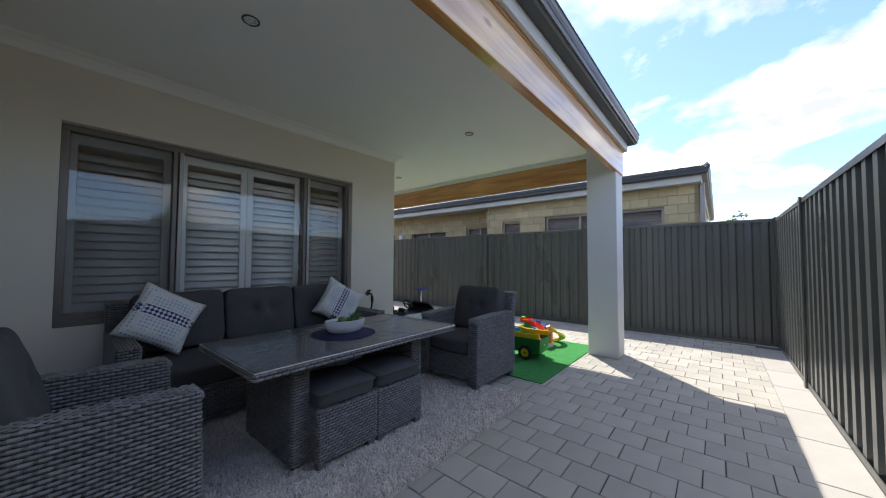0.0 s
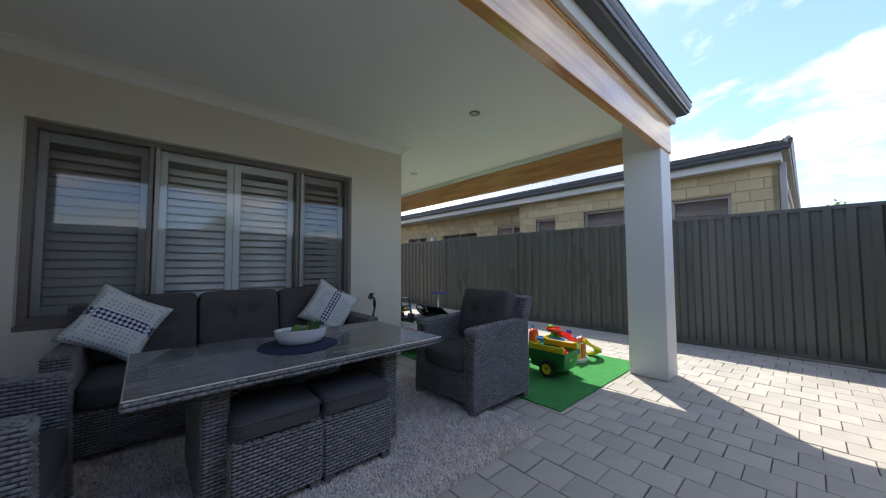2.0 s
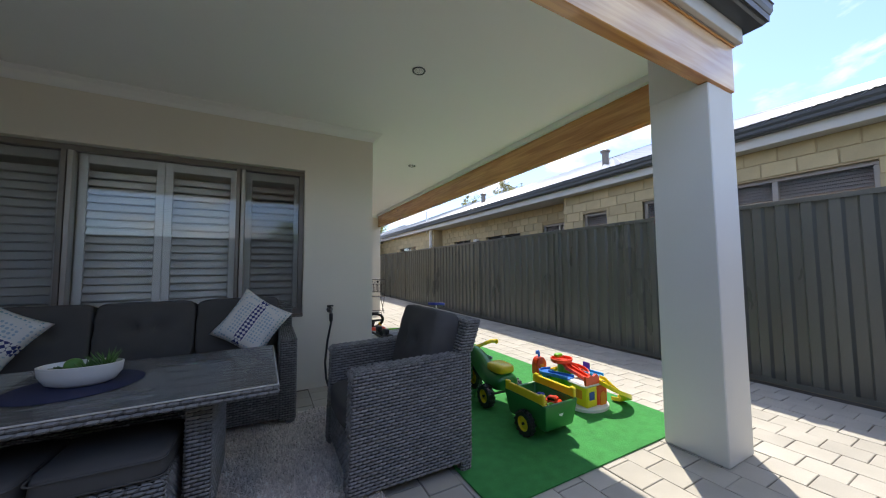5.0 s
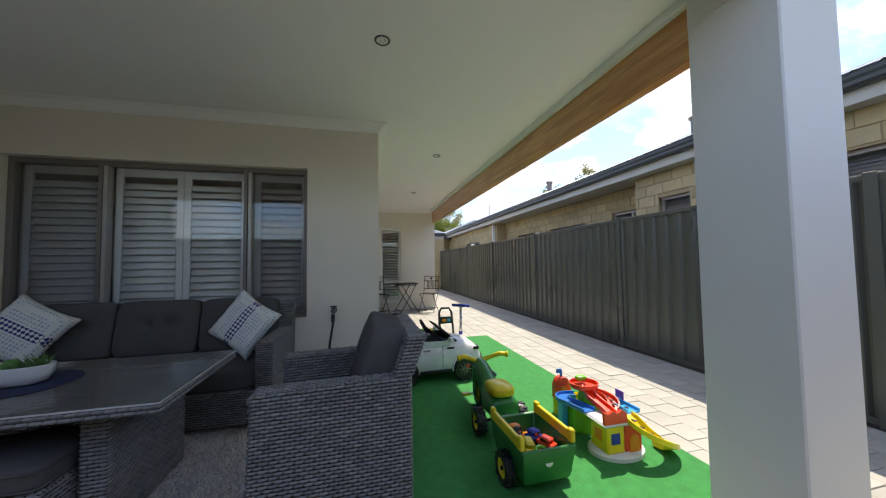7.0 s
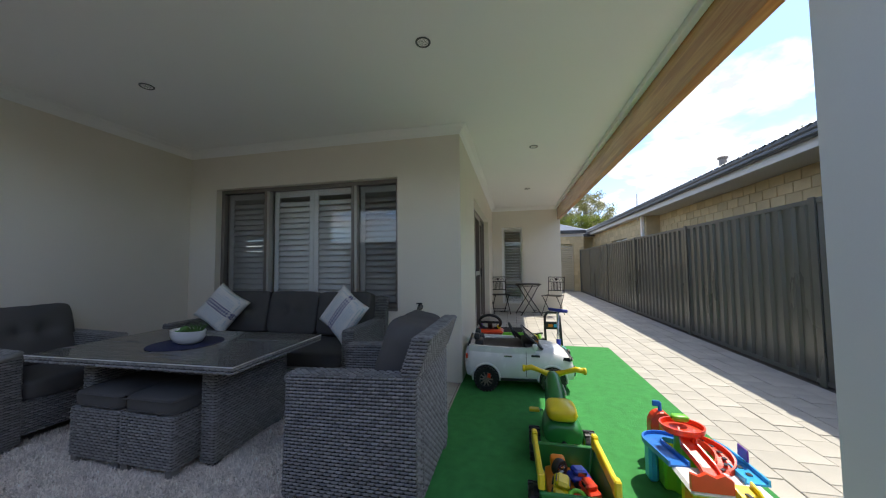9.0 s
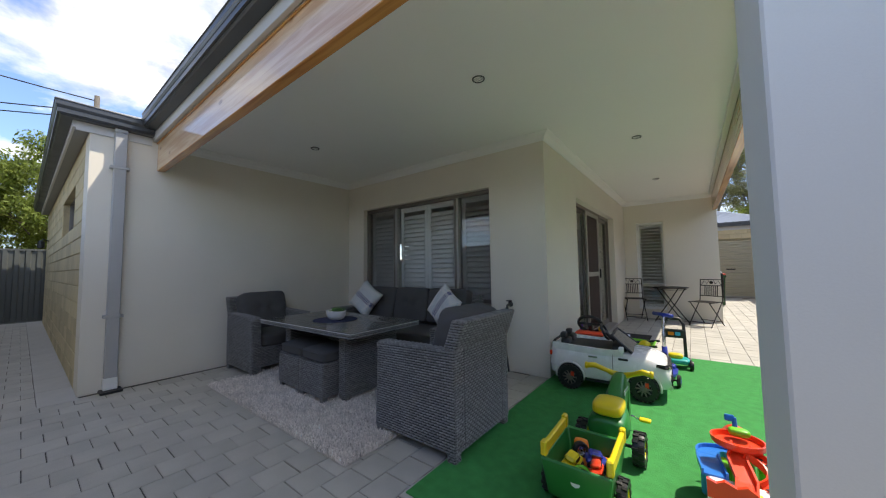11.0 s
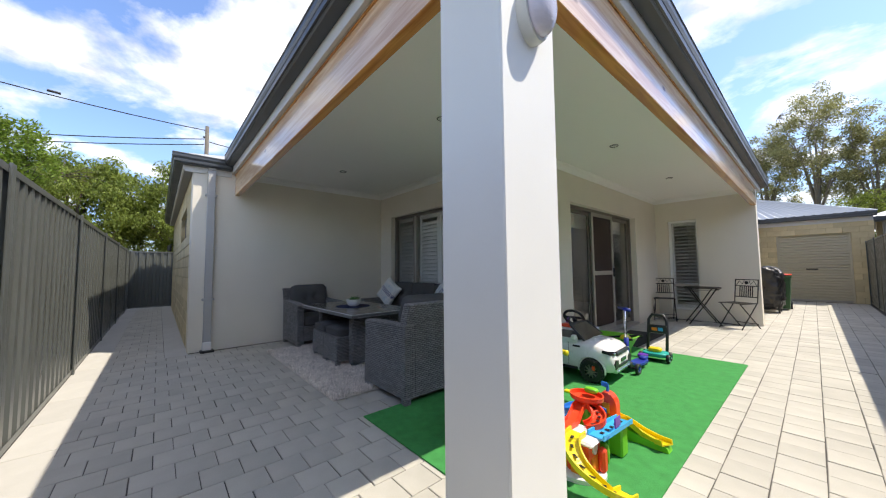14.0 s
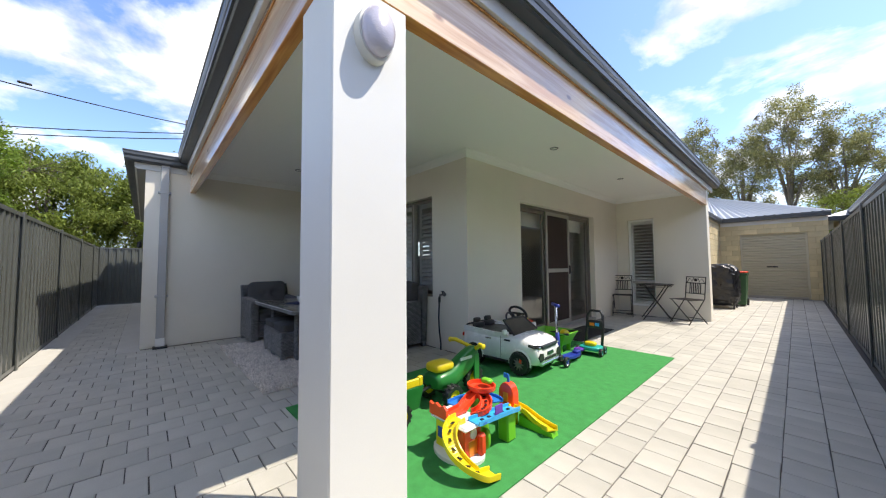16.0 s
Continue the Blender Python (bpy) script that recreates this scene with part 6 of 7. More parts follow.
def small_car(name, label, at, col, length, width, height):
    c = thing(name, label, "toy", "small toys in the trailer", at)
    l, w, h = length / 2, width / 2, height
    part("body", Geo().box((-l, -w, h * 0.22), (l, w, h * 0.62), h * 0.12), col, c)
    part("cab", Geo().box((-l * 0.75, -w * 0.86, h * 0.62), (l * 0.5, w * 0.86, h), h * 0.14), col, c)
    part("window", Geo().box((-l * 0.55, -w * 0.88, h * 0.66), (l * 0.3, w * 0.88, h * 0.9), 0.002), M_SMOKE, c)
    for x in (-l * 0.6, l * 0.6):
        for s in (-1, 1):
            part("wheel", Geo().lathe([(0.001, -0.006), (h * 0.22, -0.006), (h * 0.22, 0.006), (0.001, 0.006)], 14, (x, s * w, h * 0.22), "y"), M_BLACK, c)
    return c


def in_wagon(x, y, z, rz, rx=0, ry=0):
    return WAG @ pose(x, y, z, rx, ry, rz)


small_car("toy_truck", "yellow toy truck lying in the trailer", in_wagon(-0.07, -0.06, 0.20, 80, 12, -6), M_TYELLOW, 0.15, 0.085, 0.10)
small_car("toy_engine", "small red toy fire engine in the trailer", in_wagon(0.09, -0.08, 0.21, 100, -8, 10), M_TRED, 0.16, 0.07, 0.085)
small_car("toy_van", "blue toy van in the trailer", in_wagon(0.05, 0.04, 0.20, 20, 0, 8), M_TNAVY, 0.13, 0.085, 0.09)
mt = thing("toy_wheel_loader", "black-wheeled toy car lying on end in the trailer", "toy", "small toys in the trailer", in_wagon(-0.05, 0.09, 0.20, 0))
wheel(mt, pose(0, 0, 0.05, 0, 0, 40), 0.05, 0.04, M_CHROME)
part("body", Geo().soft((-0.05, 0.01, 0.02), (0.04, 0.07, 0.10), 6, 4), M_TORANGE, mt, smooth=True, weld=True)
rg = part("toy_ring", Geo().tube([(0.04 * math.cos(a), 0.04 * math.sin(a), 0) for a in [2 * math.pi * k / 20 for k in range(20)]], 0.012, 8, loop=True), M_TLIME, smooth=True, at=in_wagon(0.01, -0.14, 0.235, 0, 20))
tagged(rg, "lime green plastic toy ring in the trailer", "toy")
rb = part("toy_block", Geo().soft((-0.045, -0.03, -0.02), (0.045, 0.03, 0.035), 6, 5), M_TRED, smooth=True, weld=True, at=in_wagon(0.02, -0.10, 0.205, 25))
tagged(rb, "red rounded toy block in the trailer", "toy")
lb = part("toy_filler", Geo().soft((-0.135, -0.19, 0.0), (0.135, 0.19, 0.045), 8, 8, crease=0.01), M_TORANGE, smooth=True, weld=True, at=in_wagon(0, 0, 0.158, 0))
tagged(lb, "orange toy pieces lying on the trailer floor", "toy")


def track(g, pts, width, lip=0.018, thick=0.008):
    """A channelled toy road along points."""
    pts = [Vector(p) for p in pts]
    rings = []
    for i, p in enumerate(pts):
        t = (pts[min(i + 1, len(pts) - 1)] - pts[max(i - 1, 0)]).normalized()
        s = t.cross(Vector((0, 0, 1))).normalized()
        u = s.cross(t)
        w = width / 2
        prof = [(-w - thick, lip), (-w, lip), (-w, 0), (w, 0), (w, lip), (w + thick, lip), (w + thick, -thick), (-w - thick, -thick)]
        rings.append([p + s * a + u * b for a, b in prof])
    return g.loft(rings)


def arc(cx, cy, r, a0, a1, z0, z1, n=14):
    return [(cx + r * math.cos(radians(a0 + (a1 - a0) * k / n)), cy + r * math.sin(radians(a0 + (a1 - a0) * k / n)), z0 + (z1 - z0) * k / n) for k in range(n + 1)]


def toy_garage(at):
    """Toy parking garage; local y is its length, towers at the south end."""
    c = thing("toy_garage", "colourful plastic toy parking garage with ramps on the mat", "toy garage", at=at)
    part("base", Geo().loft([[(0.17 * math.cos(a) * s + 0.0, -0.16 + 0.15 * math.sin(a) * s, z) for a in [2 * math.pi * k / 24 for k in range(24)]] for s, z in ((1.0, 0.0), (1.0, 0.022), (0.95, 0.028))]), M_TWHITE, c, "white base plate", smooth=True, flat_angle=40)
    part("house", Geo().box((-0.12, -0.25, 0.026), (0.0, -0.08, 0.19), 0.01), M_TYELLOW, c, "yellow garage block")
    part("house", Geo().box((0.002, -0.25, 0.026), (0.12, -0.08, 0.19), 0.01), M_TRED, c, "red garage block")
    part("doorway", Geo().box((0.115, -0.21, 0.03), (0.124, -0.12, 0.12), 0.004), M_TORANGE, c)
    part("sign", Geo().lathe([(0.001, 0.126), (0.03, 0.126), (0.032, 0.12)], 16, (0, -0.165, 0.155), "x"), M_TWHITE, c)
    part("deck", Geo().box((-0.15, -0.27, 0.19), (0.15, -0.06, 0.215), 0.012), M_TWHITE, c, "white upper deck")
    part("crenellation", Geo().loft([[(x, y, z) for x, z in ((-0.15, 0.215), (-0.15, 0.285), (-0.12, 0.275), (-0.095, 0.29), (-0.06, 0.275), (-0.03, 0.29), (0.0, 0.27), (0.0, 0.215))] for y in (-0.272, -0.252)]), M_TRED, c, "red battlement")
    part("blue_road", track(Geo(), [(0.13, -0.17, 0.222), (0.135, 0.0, 0.215), (0.135, 0.16, 0.205), (0.13, 0.27, 0.19)], 0.075), M_TSKY, c, "sky-blue road")
    part("blue_road", track(Geo(), [(-0.12, -0.08, 0.222), (-0.135, 0.06, 0.215), (-0.14, 0.18, 0.20)] + arc(-0.05, 0.20, 0.09, 180, 60, 0.20, 0.185, 8), 0.075), M_TBLUE, c, "blue road")
    part("support", Geo().box((-0.12, 0.10, 0.0), (-0.06, 0.20, 0.19), 0.01), M_TLIME, c, "lime support")
    part("support", Geo().box((0.07, 0.16, 0.0), (0.15, 0.26, 0.18), 0.01), M_TLIME, c, "lime support")
    part("red_ramp", track(Geo(), arc(0.0, -0.01, 0.085, -60, 110, 0.215, 0.29, 14), 0.06, 0.022), M_TRED, c, "red spiral ramp")
    part("red_ramp", track(Geo(), [(-0.03, -0.20, 0.222), (-0.02, -0.10, 0.235), (-0.04, 0.02, 0.27), (-0.02, 0.10, 0.31)], 0.055, 0.02), M_TRED, c, "red ramp")
    part("platform", Geo().lathe([(0.001, 0.30), (0.085, 0.30), (0.095, 0.31), (0.098, 0.335), (0.09, 0.335), (0.086, 0.312), (0.001, 0.308)], 28, (-0.03, 0.12, 0)), M_TRED, c, "red round platform", smooth=True, flat_angle=35)
    part("stem", Geo().tube([(-0.03, 0.12, 0.0), (-0.03, 0.12, 0.30)], [0.05, 0.035], 12), M_TLIME, c, "lime column", smooth=True, flat_angle=40)
    part("leaf_top", Geo().soft((-0.06, 0.14, 0.33), (0.02, 0.20, 0.365), 6, 3), M_TLIME, c, smooth=True, weld=True)
    part("sign_board", Geo().box((0.172, -0.02, 0.235), (0.180, 0.06, 0.29), 0.003), M_TPURPLE, c, "small sticker panel")
    part("yellow_chute", track(Geo(), [(0.05, -0.20, 0.225)] + arc(0.165, -0.25, 0.118, 183, 345, 0.22, 0.03, 20) + [(0.285, -0.19, 0.014)], 0.07, 0.022), M_TYELLOW, c, "curved yellow chute")
    for k, (px, py, pz) in enumerate(arc(0.165, -0.25, 0.118, 190, 335, 0.217, 0.043, 13)):
        if k % 2 == 0:
            a = radians(190 + 145 * k / 13)
            part("road_mark", Geo().box((-0.007, -0.016, 0.0), (0.007, 0.016, 0.003)), M_BLACK, c, at=pose(px, py, pz + 0.003, 0, 0, math.degrees(a)))
    for k, (px, py, pz) in enumerate(arc(0.0, -0.01, 0.085, -55, 105, 0.222, 0.297, 13)):
        if k % 2 == 0:
            part("road_mark", Geo().box((-0.008, -0.012, 0.0), (0.008, 0.012, 0.003)), M_BLACK, c, at=pose(px, py, pz, 0, 0, -55 + 160 * k / 13))
    for k in range(5):
        part("road_mark", Geo().box((0.128, -0.11 + k * 0.07, 0.2215 - k * 0.004), (0.146, -0.085 + k * 0.07, 0.2245 - k * 0.004)), M_BLACK, c)
        part("rail_slot", Geo().box((0.1735, -0.14 + k * 0.075, 0.213 - k * 0.004), (0.1775, -0.10 + k * 0.075, 0.226 - k * 0.004)), M_TBLUE, c)
    part("house_window", Geo().box((-0.124, -0.20, 0.085), (-0.118, -0.13, 0.155), 0.003), M_TORANGE, c, "orange framed window")
    part("house_window", Geo().box((-0.095, -0.2545, 0.085), (-0.035, -0.2485, 0.15), 0.003), M_TNAVY, c, "dark sticker window")
    arch_pts = [(0.03, 0.028), (0.03, 0.10)] + [(0.062 - 0.032 * math.cos(q), 0.10 + 0.03 * math.sin(q)) for q in (0.6, 1.2, 1.57, 1.95, 2.55)] + [(0.094, 0.10), (0.094, 0.028)]
    part("archway", Geo().loft([[(x, y, z) for x, z in arch_pts] for y in (-0.2545, -0.2485)]), M_TORANGE, c, "orange arched entrance")
    part("red_wing", Geo().box((0.121, -0.14, 0.026), (0.16, -0.085, 0.15), 0.012), M_TRED, c, "red side block")
    part("tree_front", Geo().soft((0.09, -0.06, 0.03), (0.15, -0.02, 0.15), 8, 3), M_TLIME, c, "lime moulded tree", smooth=True, weld=True)
    part("tree_front", Geo().soft((-0.06, 0.02, 0.10), (0.02, 0.09, 0.28), 8, 3), M_TLIME, c, "lime moulded tree", smooth=True, weld=True)
    part("blue_foot", Geo().box((-0.17, 0.16, 0.0), (-0.125, 0.24, 0.19), 0.012), M_TSKY, c, "sky-blue foot")
    tw = part("tower", Geo().lathe([(0.066, 0.0), (0.066, 0.10), (0.056, 0.118)], 20, (-0.02, 0.44, 0)), M_TYELLOW, c, "yellow tower foot", smooth=True, flat_angle=40)
    slab = [(-0.062, 0.116), (-0.062, 0.20)] + [(-0.062 * math.cos(q), 0.20 + 0.082 * math.sin(q)) for q in (0.35, 0.7, 1.05, 1.4, 1.74, 2.09, 2.44, 2.79)] + [(0.062, 0.20), (0.062, 0.116)]
    part("turret", Geo().loft([[(-0.02 + x, y, z) for x, z in slab] for y in (0.402, 0.478)]), M_TRED, tw, "red arched turret block", bevel=0.006)
    part("turret_window", Geo().box((-0.042, 0.397, 0.15), (0.002, 0.4035, 0.215), 0.008), M_TORANGE, tw)
    part("flag", Geo().tube([(-0.02, 0.44, 0.265), (-0.02, 0.44, 0.33)], [0.012, 0.008], 8).box((-0.02, 0.434, 0.305), (-0.06, 0.446, 0.34), 0.004), M_TBLUE, tw, "blue flag")
    part("link_road", track(Geo(), [(0.13, 0.27, 0.19), (0.10, 0.34, 0.16), (0.03, 0.40, 0.125)], 0.06), M_TYELLOW, c, "yellow link road")
    part("slide", track(Geo(), [(0.02, 0.44, 0.13), (0.09, 0.48, 0.10), (0.16, 0.50, 0.055), (0.24, 0.49, 0.04), (0.30, 0.46, 0.05)], 0.07, 0.024), M_TYELLOW, c, "yellow slide")
    part("slide_stand", Geo().loft([[(x, y, z) for x, z in ((0.06, 0.0), (0.06, 0.075), (0.15, 0.05), (0.30, 0.03), (0.31, 0.0))] for y in (0.445, 0.525)]), M_TLIME, c, "lime slide stand")
    return c


toy_garage(pose(2.262, 2.133, 0.0105) @ Matrix.Diagonal((1.04, 0.90, 1.0, 1)))


def scooter(at):
    c = thing("toy_scooter", "blue three-wheeled child's scooter with a silver stem", "scooter", at=at)
    part("deck", Geo().loft([[(-w, y, z), (w, y, z), (w, y, z + 0.02), (-w, y, z + 0.02)] for y, w, z in ((0.03, 0.03, 0.075), (0.10, 0.05, 0.05), (0.22, 0.06, 0.045), (0.34, 0.05, 0.05))]), M_TNAVY, c)
    part("stem", Geo().tube([(0, 0, 0.10), (0, -0.03, 0.60)], 0.013, 10), M_CHROME, c, "silver stem", smooth=True)
    part("stem_clamp", Geo().tube([(0, 0.005, 0.10), (0, -0.012, 0.33)], 0.021, 10), M_TNAVY, c, smooth=True)
    part("handlebar", Geo().tube([(-0.075, 0.035, 0.605), (0.075, -0.095, 0.605)], 0.016, 10), M_TNAVY, c, smooth=True)
    part("mudguard", Geo().soft((-0.035, 0.30, 0.06), (0.035, 0.40, 0.10), 6, 3), M_TNAVY, c, smooth=True, weld=True)
    part("front_axle", Geo().tube([(-0.08, 0.0, 0.052), (0.08, 0.0, 0.052)], 0.008, 8).box((-0.03, -0.02, 0.05), (0.03, 0.05, 0.10), 0.008), M_BLACK, c)
    for x, y in ((-0.09, 0.0), (0.09, 0.0), (0.0, 0.385)):
        wheel(c, pose(x, y, 0.052, 0, 0, 90), 0.05, 0.025, M_CHROME, 5, 0, M_TNAVY)
    return c


scooter(pose(1.85, 4.0, 0.0105, 0, 0, -4) @ Matrix.Scale(1.12, 4))


def walker(at):
    c = thing("push_toy", "black-handled push-along toy mower with teal wheels", "push toy", at=at)
    part("body", Geo().soft((-0.13, -0.12, 0.05), (0.13, 0.10, 0.11), 10, 4), M_TTEAL, c, smooth=True, weld=True)
    part("motor", Geo().soft((-0.07, -0.08, 0.10), (0.07, 0.03, 0.16), 8, 3), M_TYELLOW, c, smooth=True, weld=True)
    part("purple_wing", Geo().soft((-0.16, -0.20, 0.045), (-0.05, -0.05, 0.085), 6, 4), M_TPURPLE, c, smooth=True, weld=True)
    h = [(-0.10, 0.08, 0.08), (-0.10, 0.14, 0.30), (-0.095, 0.17, 0.46), (-0.06, 0.18, 0.52), (0.06, 0.18, 0.52), (0.095, 0.17, 0.46), (0.10, 0.14, 0.30), (0.10, 0.08, 0.08)]
    part("handle_frame", Geo().tube(h, 0.017, 10), M_BLACK, c, "black arched handle", smooth=True)
    part("panel", Geo().box((-0.10, 0.125, 0.30), (0.10, 0.165, 0.40), 0.01), M_BLACK, c)
    part("panel_button", Geo().box((-0.06, 0.118, 0.33), (0.0, 0.128, 0.37), 0.004), M_TORANGE, c)
    part("panel_button", Geo().box((0.01, 0.118, 0.33), (0.06, 0.128, 0.37), 0.004), M_TSKY, c)
    for x, y in ((-0.14, -0.08), (0.14, -0.08), (-0.13, 0.08), (0.13, 0.08)):
        wheel(c, pose(x, y, 0.05, 0, 0, 90), 0.048, 0.035, M_TTEAL)
    return c


walker(pose(1.90, 4.75, 0.0105, 0, 0, 4))


def barrow(at):
    c = thing("toy_wheelbarrow", "green plastic toy wheelbarrow tub holding a yellow ball", "toy wheelbarrow", at=at)
    part("tub", Geo().loft([[(x * s, y * s, z) for x, y in ((-0.16, -0.20), (0.16, -0.20), (0.19, 0), (0.16, 0.20), (-0.16, 0.20), (-0.19, 0))] for s, z in ((0.7, 0.08), (1.0, 0.22), (1.08, 0.225), (1.06, 0.235), (0.97, 0.23), (0.66, 0.095))]), M_TLIME, c, "bright green tub", bevel=0.006)
    for s in (-1, 1):
        part("handle", Geo().tube([(s * 0.15, 0.15, 0.16), (s * 0.16, -0.24, 0.24)], 0.012, 8), M_BLACK, c)
        part("leg", Geo().box((s * 0.10 - 0.015, -0.14, 0.0), (s * 0.10 + 0.015, -0.10, 0.085), 0.004), M_TLIME, c)
    wheel(c, pose(0, 0.16, 0.06, 0, 0, 90), 0.058, 0.05, M_TYELLOW)
    return c


barrow(pose(1.46, 4.62, 0.0105, 0, 0, 90) @ Matrix.Diagonal((1.1, 1.22, 1.1, 1)))
ball = part("toy_ball", Geo().soft((-0.065, -0.065, -0.065), (0.065, 0.065, 0.065), 12, 2), M_TYELLOW, smooth=True, weld=True, at=pose(1.62, 4.60, 0.235))
tagged(ball, "small yellow ball in the green tub", "ball")


def steering_toy(at):
    c = thing("toy_steering_console", "red and blue toy driving console with a black wheel", "toy", at=at)
    part("stand", Geo().soft((-0.13, -0.11, 0.0), (0.13, 0.11, 0.36), 8, 5), M_TSKY, c, "blue body", smooth=True, weld=True)
    part("panel", Geo().box((-0.16, -0.12, 0.36), (0.16, 0.10, 0.41), 0.02), M_TRED, c, "red dashboard")
    part("steering_wheel", Geo().tube([(0.13 * math.cos(a), -0.04 - 0.05 * math.sin(a), 0.50 + 0.10 * math.sin(a)) for a in [2 * math.pi * k / 24 for k in range(24)]], 0.018, 8, loop=True), M_BLACK, c, "black toy wheel", smooth=True)
    part("wheel_hub", Geo().tube([(0, 0.03, 0.40), (0, -0.03, 0.49)], 0.03, 10).box((-0.12, -0.045, 0.485), (0.12, -0.03, 0.515), 0.004), M_BLACK, c)
    part("knob", Geo().soft((0.08, -0.03, 0.41), (0.13, 0.02, 0.47), 6, 2), M_TYELLOW, c, smooth=True, weld=True)
    part("lever", Geo().soft((-0.13, -0.02, 0.41), (-0.09, 0.02, 0.48), 6, 3), M_TPURPLE, c, smooth=True, weld=True)
    return c


steering_toy(pose(1.10, 4.36, 0.0105, 0, 0, 0) @ Matrix.Diagonal((1, 1, 0.94, 1)))

M_DOORMAT = pbr("dark_doormat", (0.028, 0.026, 0.024), 0.95, var=0.2, scale=9, bump=0.8, bscale=300)
dm = part("doormat", Geo().box((1.0, 5.32, 0.001), (1.52, 6.55, 0.014), 0.004), M_DOORMAT)
tagged(dm, "dark ribbed doormat in front of the sliding door", "doormat")

# ---- bistro set ----
M_IRON = pbr("bronze_iron", (0.045, 0.038, 0.032), 0.5, metal=0.6, var=0.2, scale=20, bump=0.1)


def bistro_chair(label, at):
    """Folding metal chair facing local +y."""
    c = thing("bistro_chair", label, "chair", "bistro set", at)
    w = 0.19
    for s in (-1, 1):
        part("leg", Geo().tube([(s * w, 0.22, 0.0), (s * w, -0.17, 0.47), (s * w, -0.22, 0.88)], 0.009, 6), M_IRON, c)
        part("leg", Geo().tube([(s * (w - 0.025), -0.24, 0.0), (s * (w - 0.025), 0.19, 0.45)], 0.009, 6), M_IRON, c)
        part("seat_rail", Geo().tube([(s * (w - 0.01), -0.17, 0.452), (s * (w - 0.01), 0.21, 0.452)], 0.009, 6), M_IRON, c)
        part("foot_rail", Geo().tube([(-w, s * 0.16, 0.075 if s > 0 else 0.09), (w, s * 0.16, 0.075 if s > 0 else 0.09)], 0.007, 6), M_IRON, c)
    for k in range(8):
        y = -0.15 + k * 0.048
        part("seat_slat", Geo().box((-w, y, 0.456), (w, y + 0.034, 0.463), 0.002), M_IRON, c)

    def backpt(x, z):
        return (x, -0.17 - (z - 0.47) * 0.12, z)
    for z in (0.56, 0.76, 0.875):
        part("back_rail", Geo().tube([backpt(-w, z), backpt(w, z)], 0.008, 6), M_IRON, c)
    for k in range(7):
        x = -0.105 + k * 0.035
        part("back_slat", Geo().tube([backpt(x, 0.56), backpt(x, 0.76)], 0.008, 5), M_IRON, c)
    for s in (-1, 1):
        part("scroll", Geo().tube([backpt(s * 0.17, 0.77), backpt(s * 0.12, 0.85), backpt(s * 0.07, 0.79), backpt(s * 0.04, 0.86)], 0.005, 5), M_IRON, c)
    part("rosette", Geo().lathe([(0.001, -0.008), (0.03, -0.006), (0.03, 0.006), (0.001, 0.008)], 12, backpt(0, 0.82), "y"), M_IRON, c)
    return c


one = bistro_chair("dark wrought-metal folding bistro chair by the rendered wall", pose(1.06, 8.38, 0, 0, 0, -163))
two = copy_thing(one, pose(2.27, 8.20, 0, 0, 0, 150))


def bistro_table(at):
    c = thing("bistro_table", "round dark metal folding bistro table", "table", "bistro set", at)
    part("rim", Geo().tube([(0.30 * math.cos(a), 0.30 * math.sin(a), 0.71) for a in [2 * math.pi * k / 40 for k in range(40)]], 0.010, 6, loop=True), M_IRON, c)
    for k in range(11):
        x = -0.25 + k * 0.05
        l = math.sqrt(0.30 ** 2 - x * x)
        part("top_slat", Geo().box((x - 0.016, -l, 0.708), (x + 0.016, l, 0.716), 0.002), M_IRON, c)
    part("apron", Geo().tube([(0.27 * math.cos(a), 0.27 * math.sin(a), 0.675) for a in [2 * math.pi * k / 40 for k in range(40)]], 0.006, 5, loop=True), M_IRON, c)
    for s in (-1, 1):
        for q in (-1, 1):
            part("leg", Geo().tube([(s * 0.25, q * 0.18, 0.0), (-s * 0.02, q * 0.17, 0.40), (-s * 0.20, q * 0.16, 0.70)], 0.010, 6), M_IRON, c)
        part("foot_rail", Geo().tube([(s * 0.22, -0.18, 0.07), (s * 0.22, 0.18, 0.07)], 0.007, 6), M_IRON, c)
    return c


bistro_table(pose(1.72, 8.32, 0, 0, 0, 20))

# ---- by the garage ----
M_COVER = pbr("black_cover", (0.02, 0.02, 0.022), 0.32, var=0.3, scale=8, bump=0.9, bscale=7, dist=0.05)
bq = thing("covered_barbecue", "barbecue under a crumpled shiny black cover", "barbecue", at=pose(2.30, 11.45, 0))
g = Geo().soft((-0.42, -0.32, 0.10), (0.42, 0.32, 1.08), 26, 5, (0, 0, 0.03), (), 0.045, 2.0)
part("cover", g, M_COVER, bq, smooth=True, weld=True)
for x in (-0.33, 0.33):
    for y in (-0.24, 0.24):
        part("leg", Geo().tube([(x, y, 0.0), (x, y, 0.2)], 0.02, 8), M_BLACK, bq)
M_BIN = pbr("green_bin", (0.035, 0.10, 0.035), 0.5, var=0.1, scale=5, bump=0.1)
wb = thing("wheelie_bin", "dark green wheelie bin with a red lid", "bin", at=pose(2.58, 12.3, 0))
part("body", Geo().loft([[(-w, -d, z), (w, -d, z), (w, d, z), (-w, d, z)] for z, w, d in ((0.04, 0.19, 0.21), (0.80, 0.23, 0.26), (0.82, 0.25, 0.28), (0.87, 0.25, 0.28))]), M_BIN, wb, bevel=0.01)
part("lid", Geo().soft((-0.255, -0.29, 0.868), (0.255, 0.29, 0.915), 8, 5), M_TRED, wb, "red lid", smooth=True, weld=True)
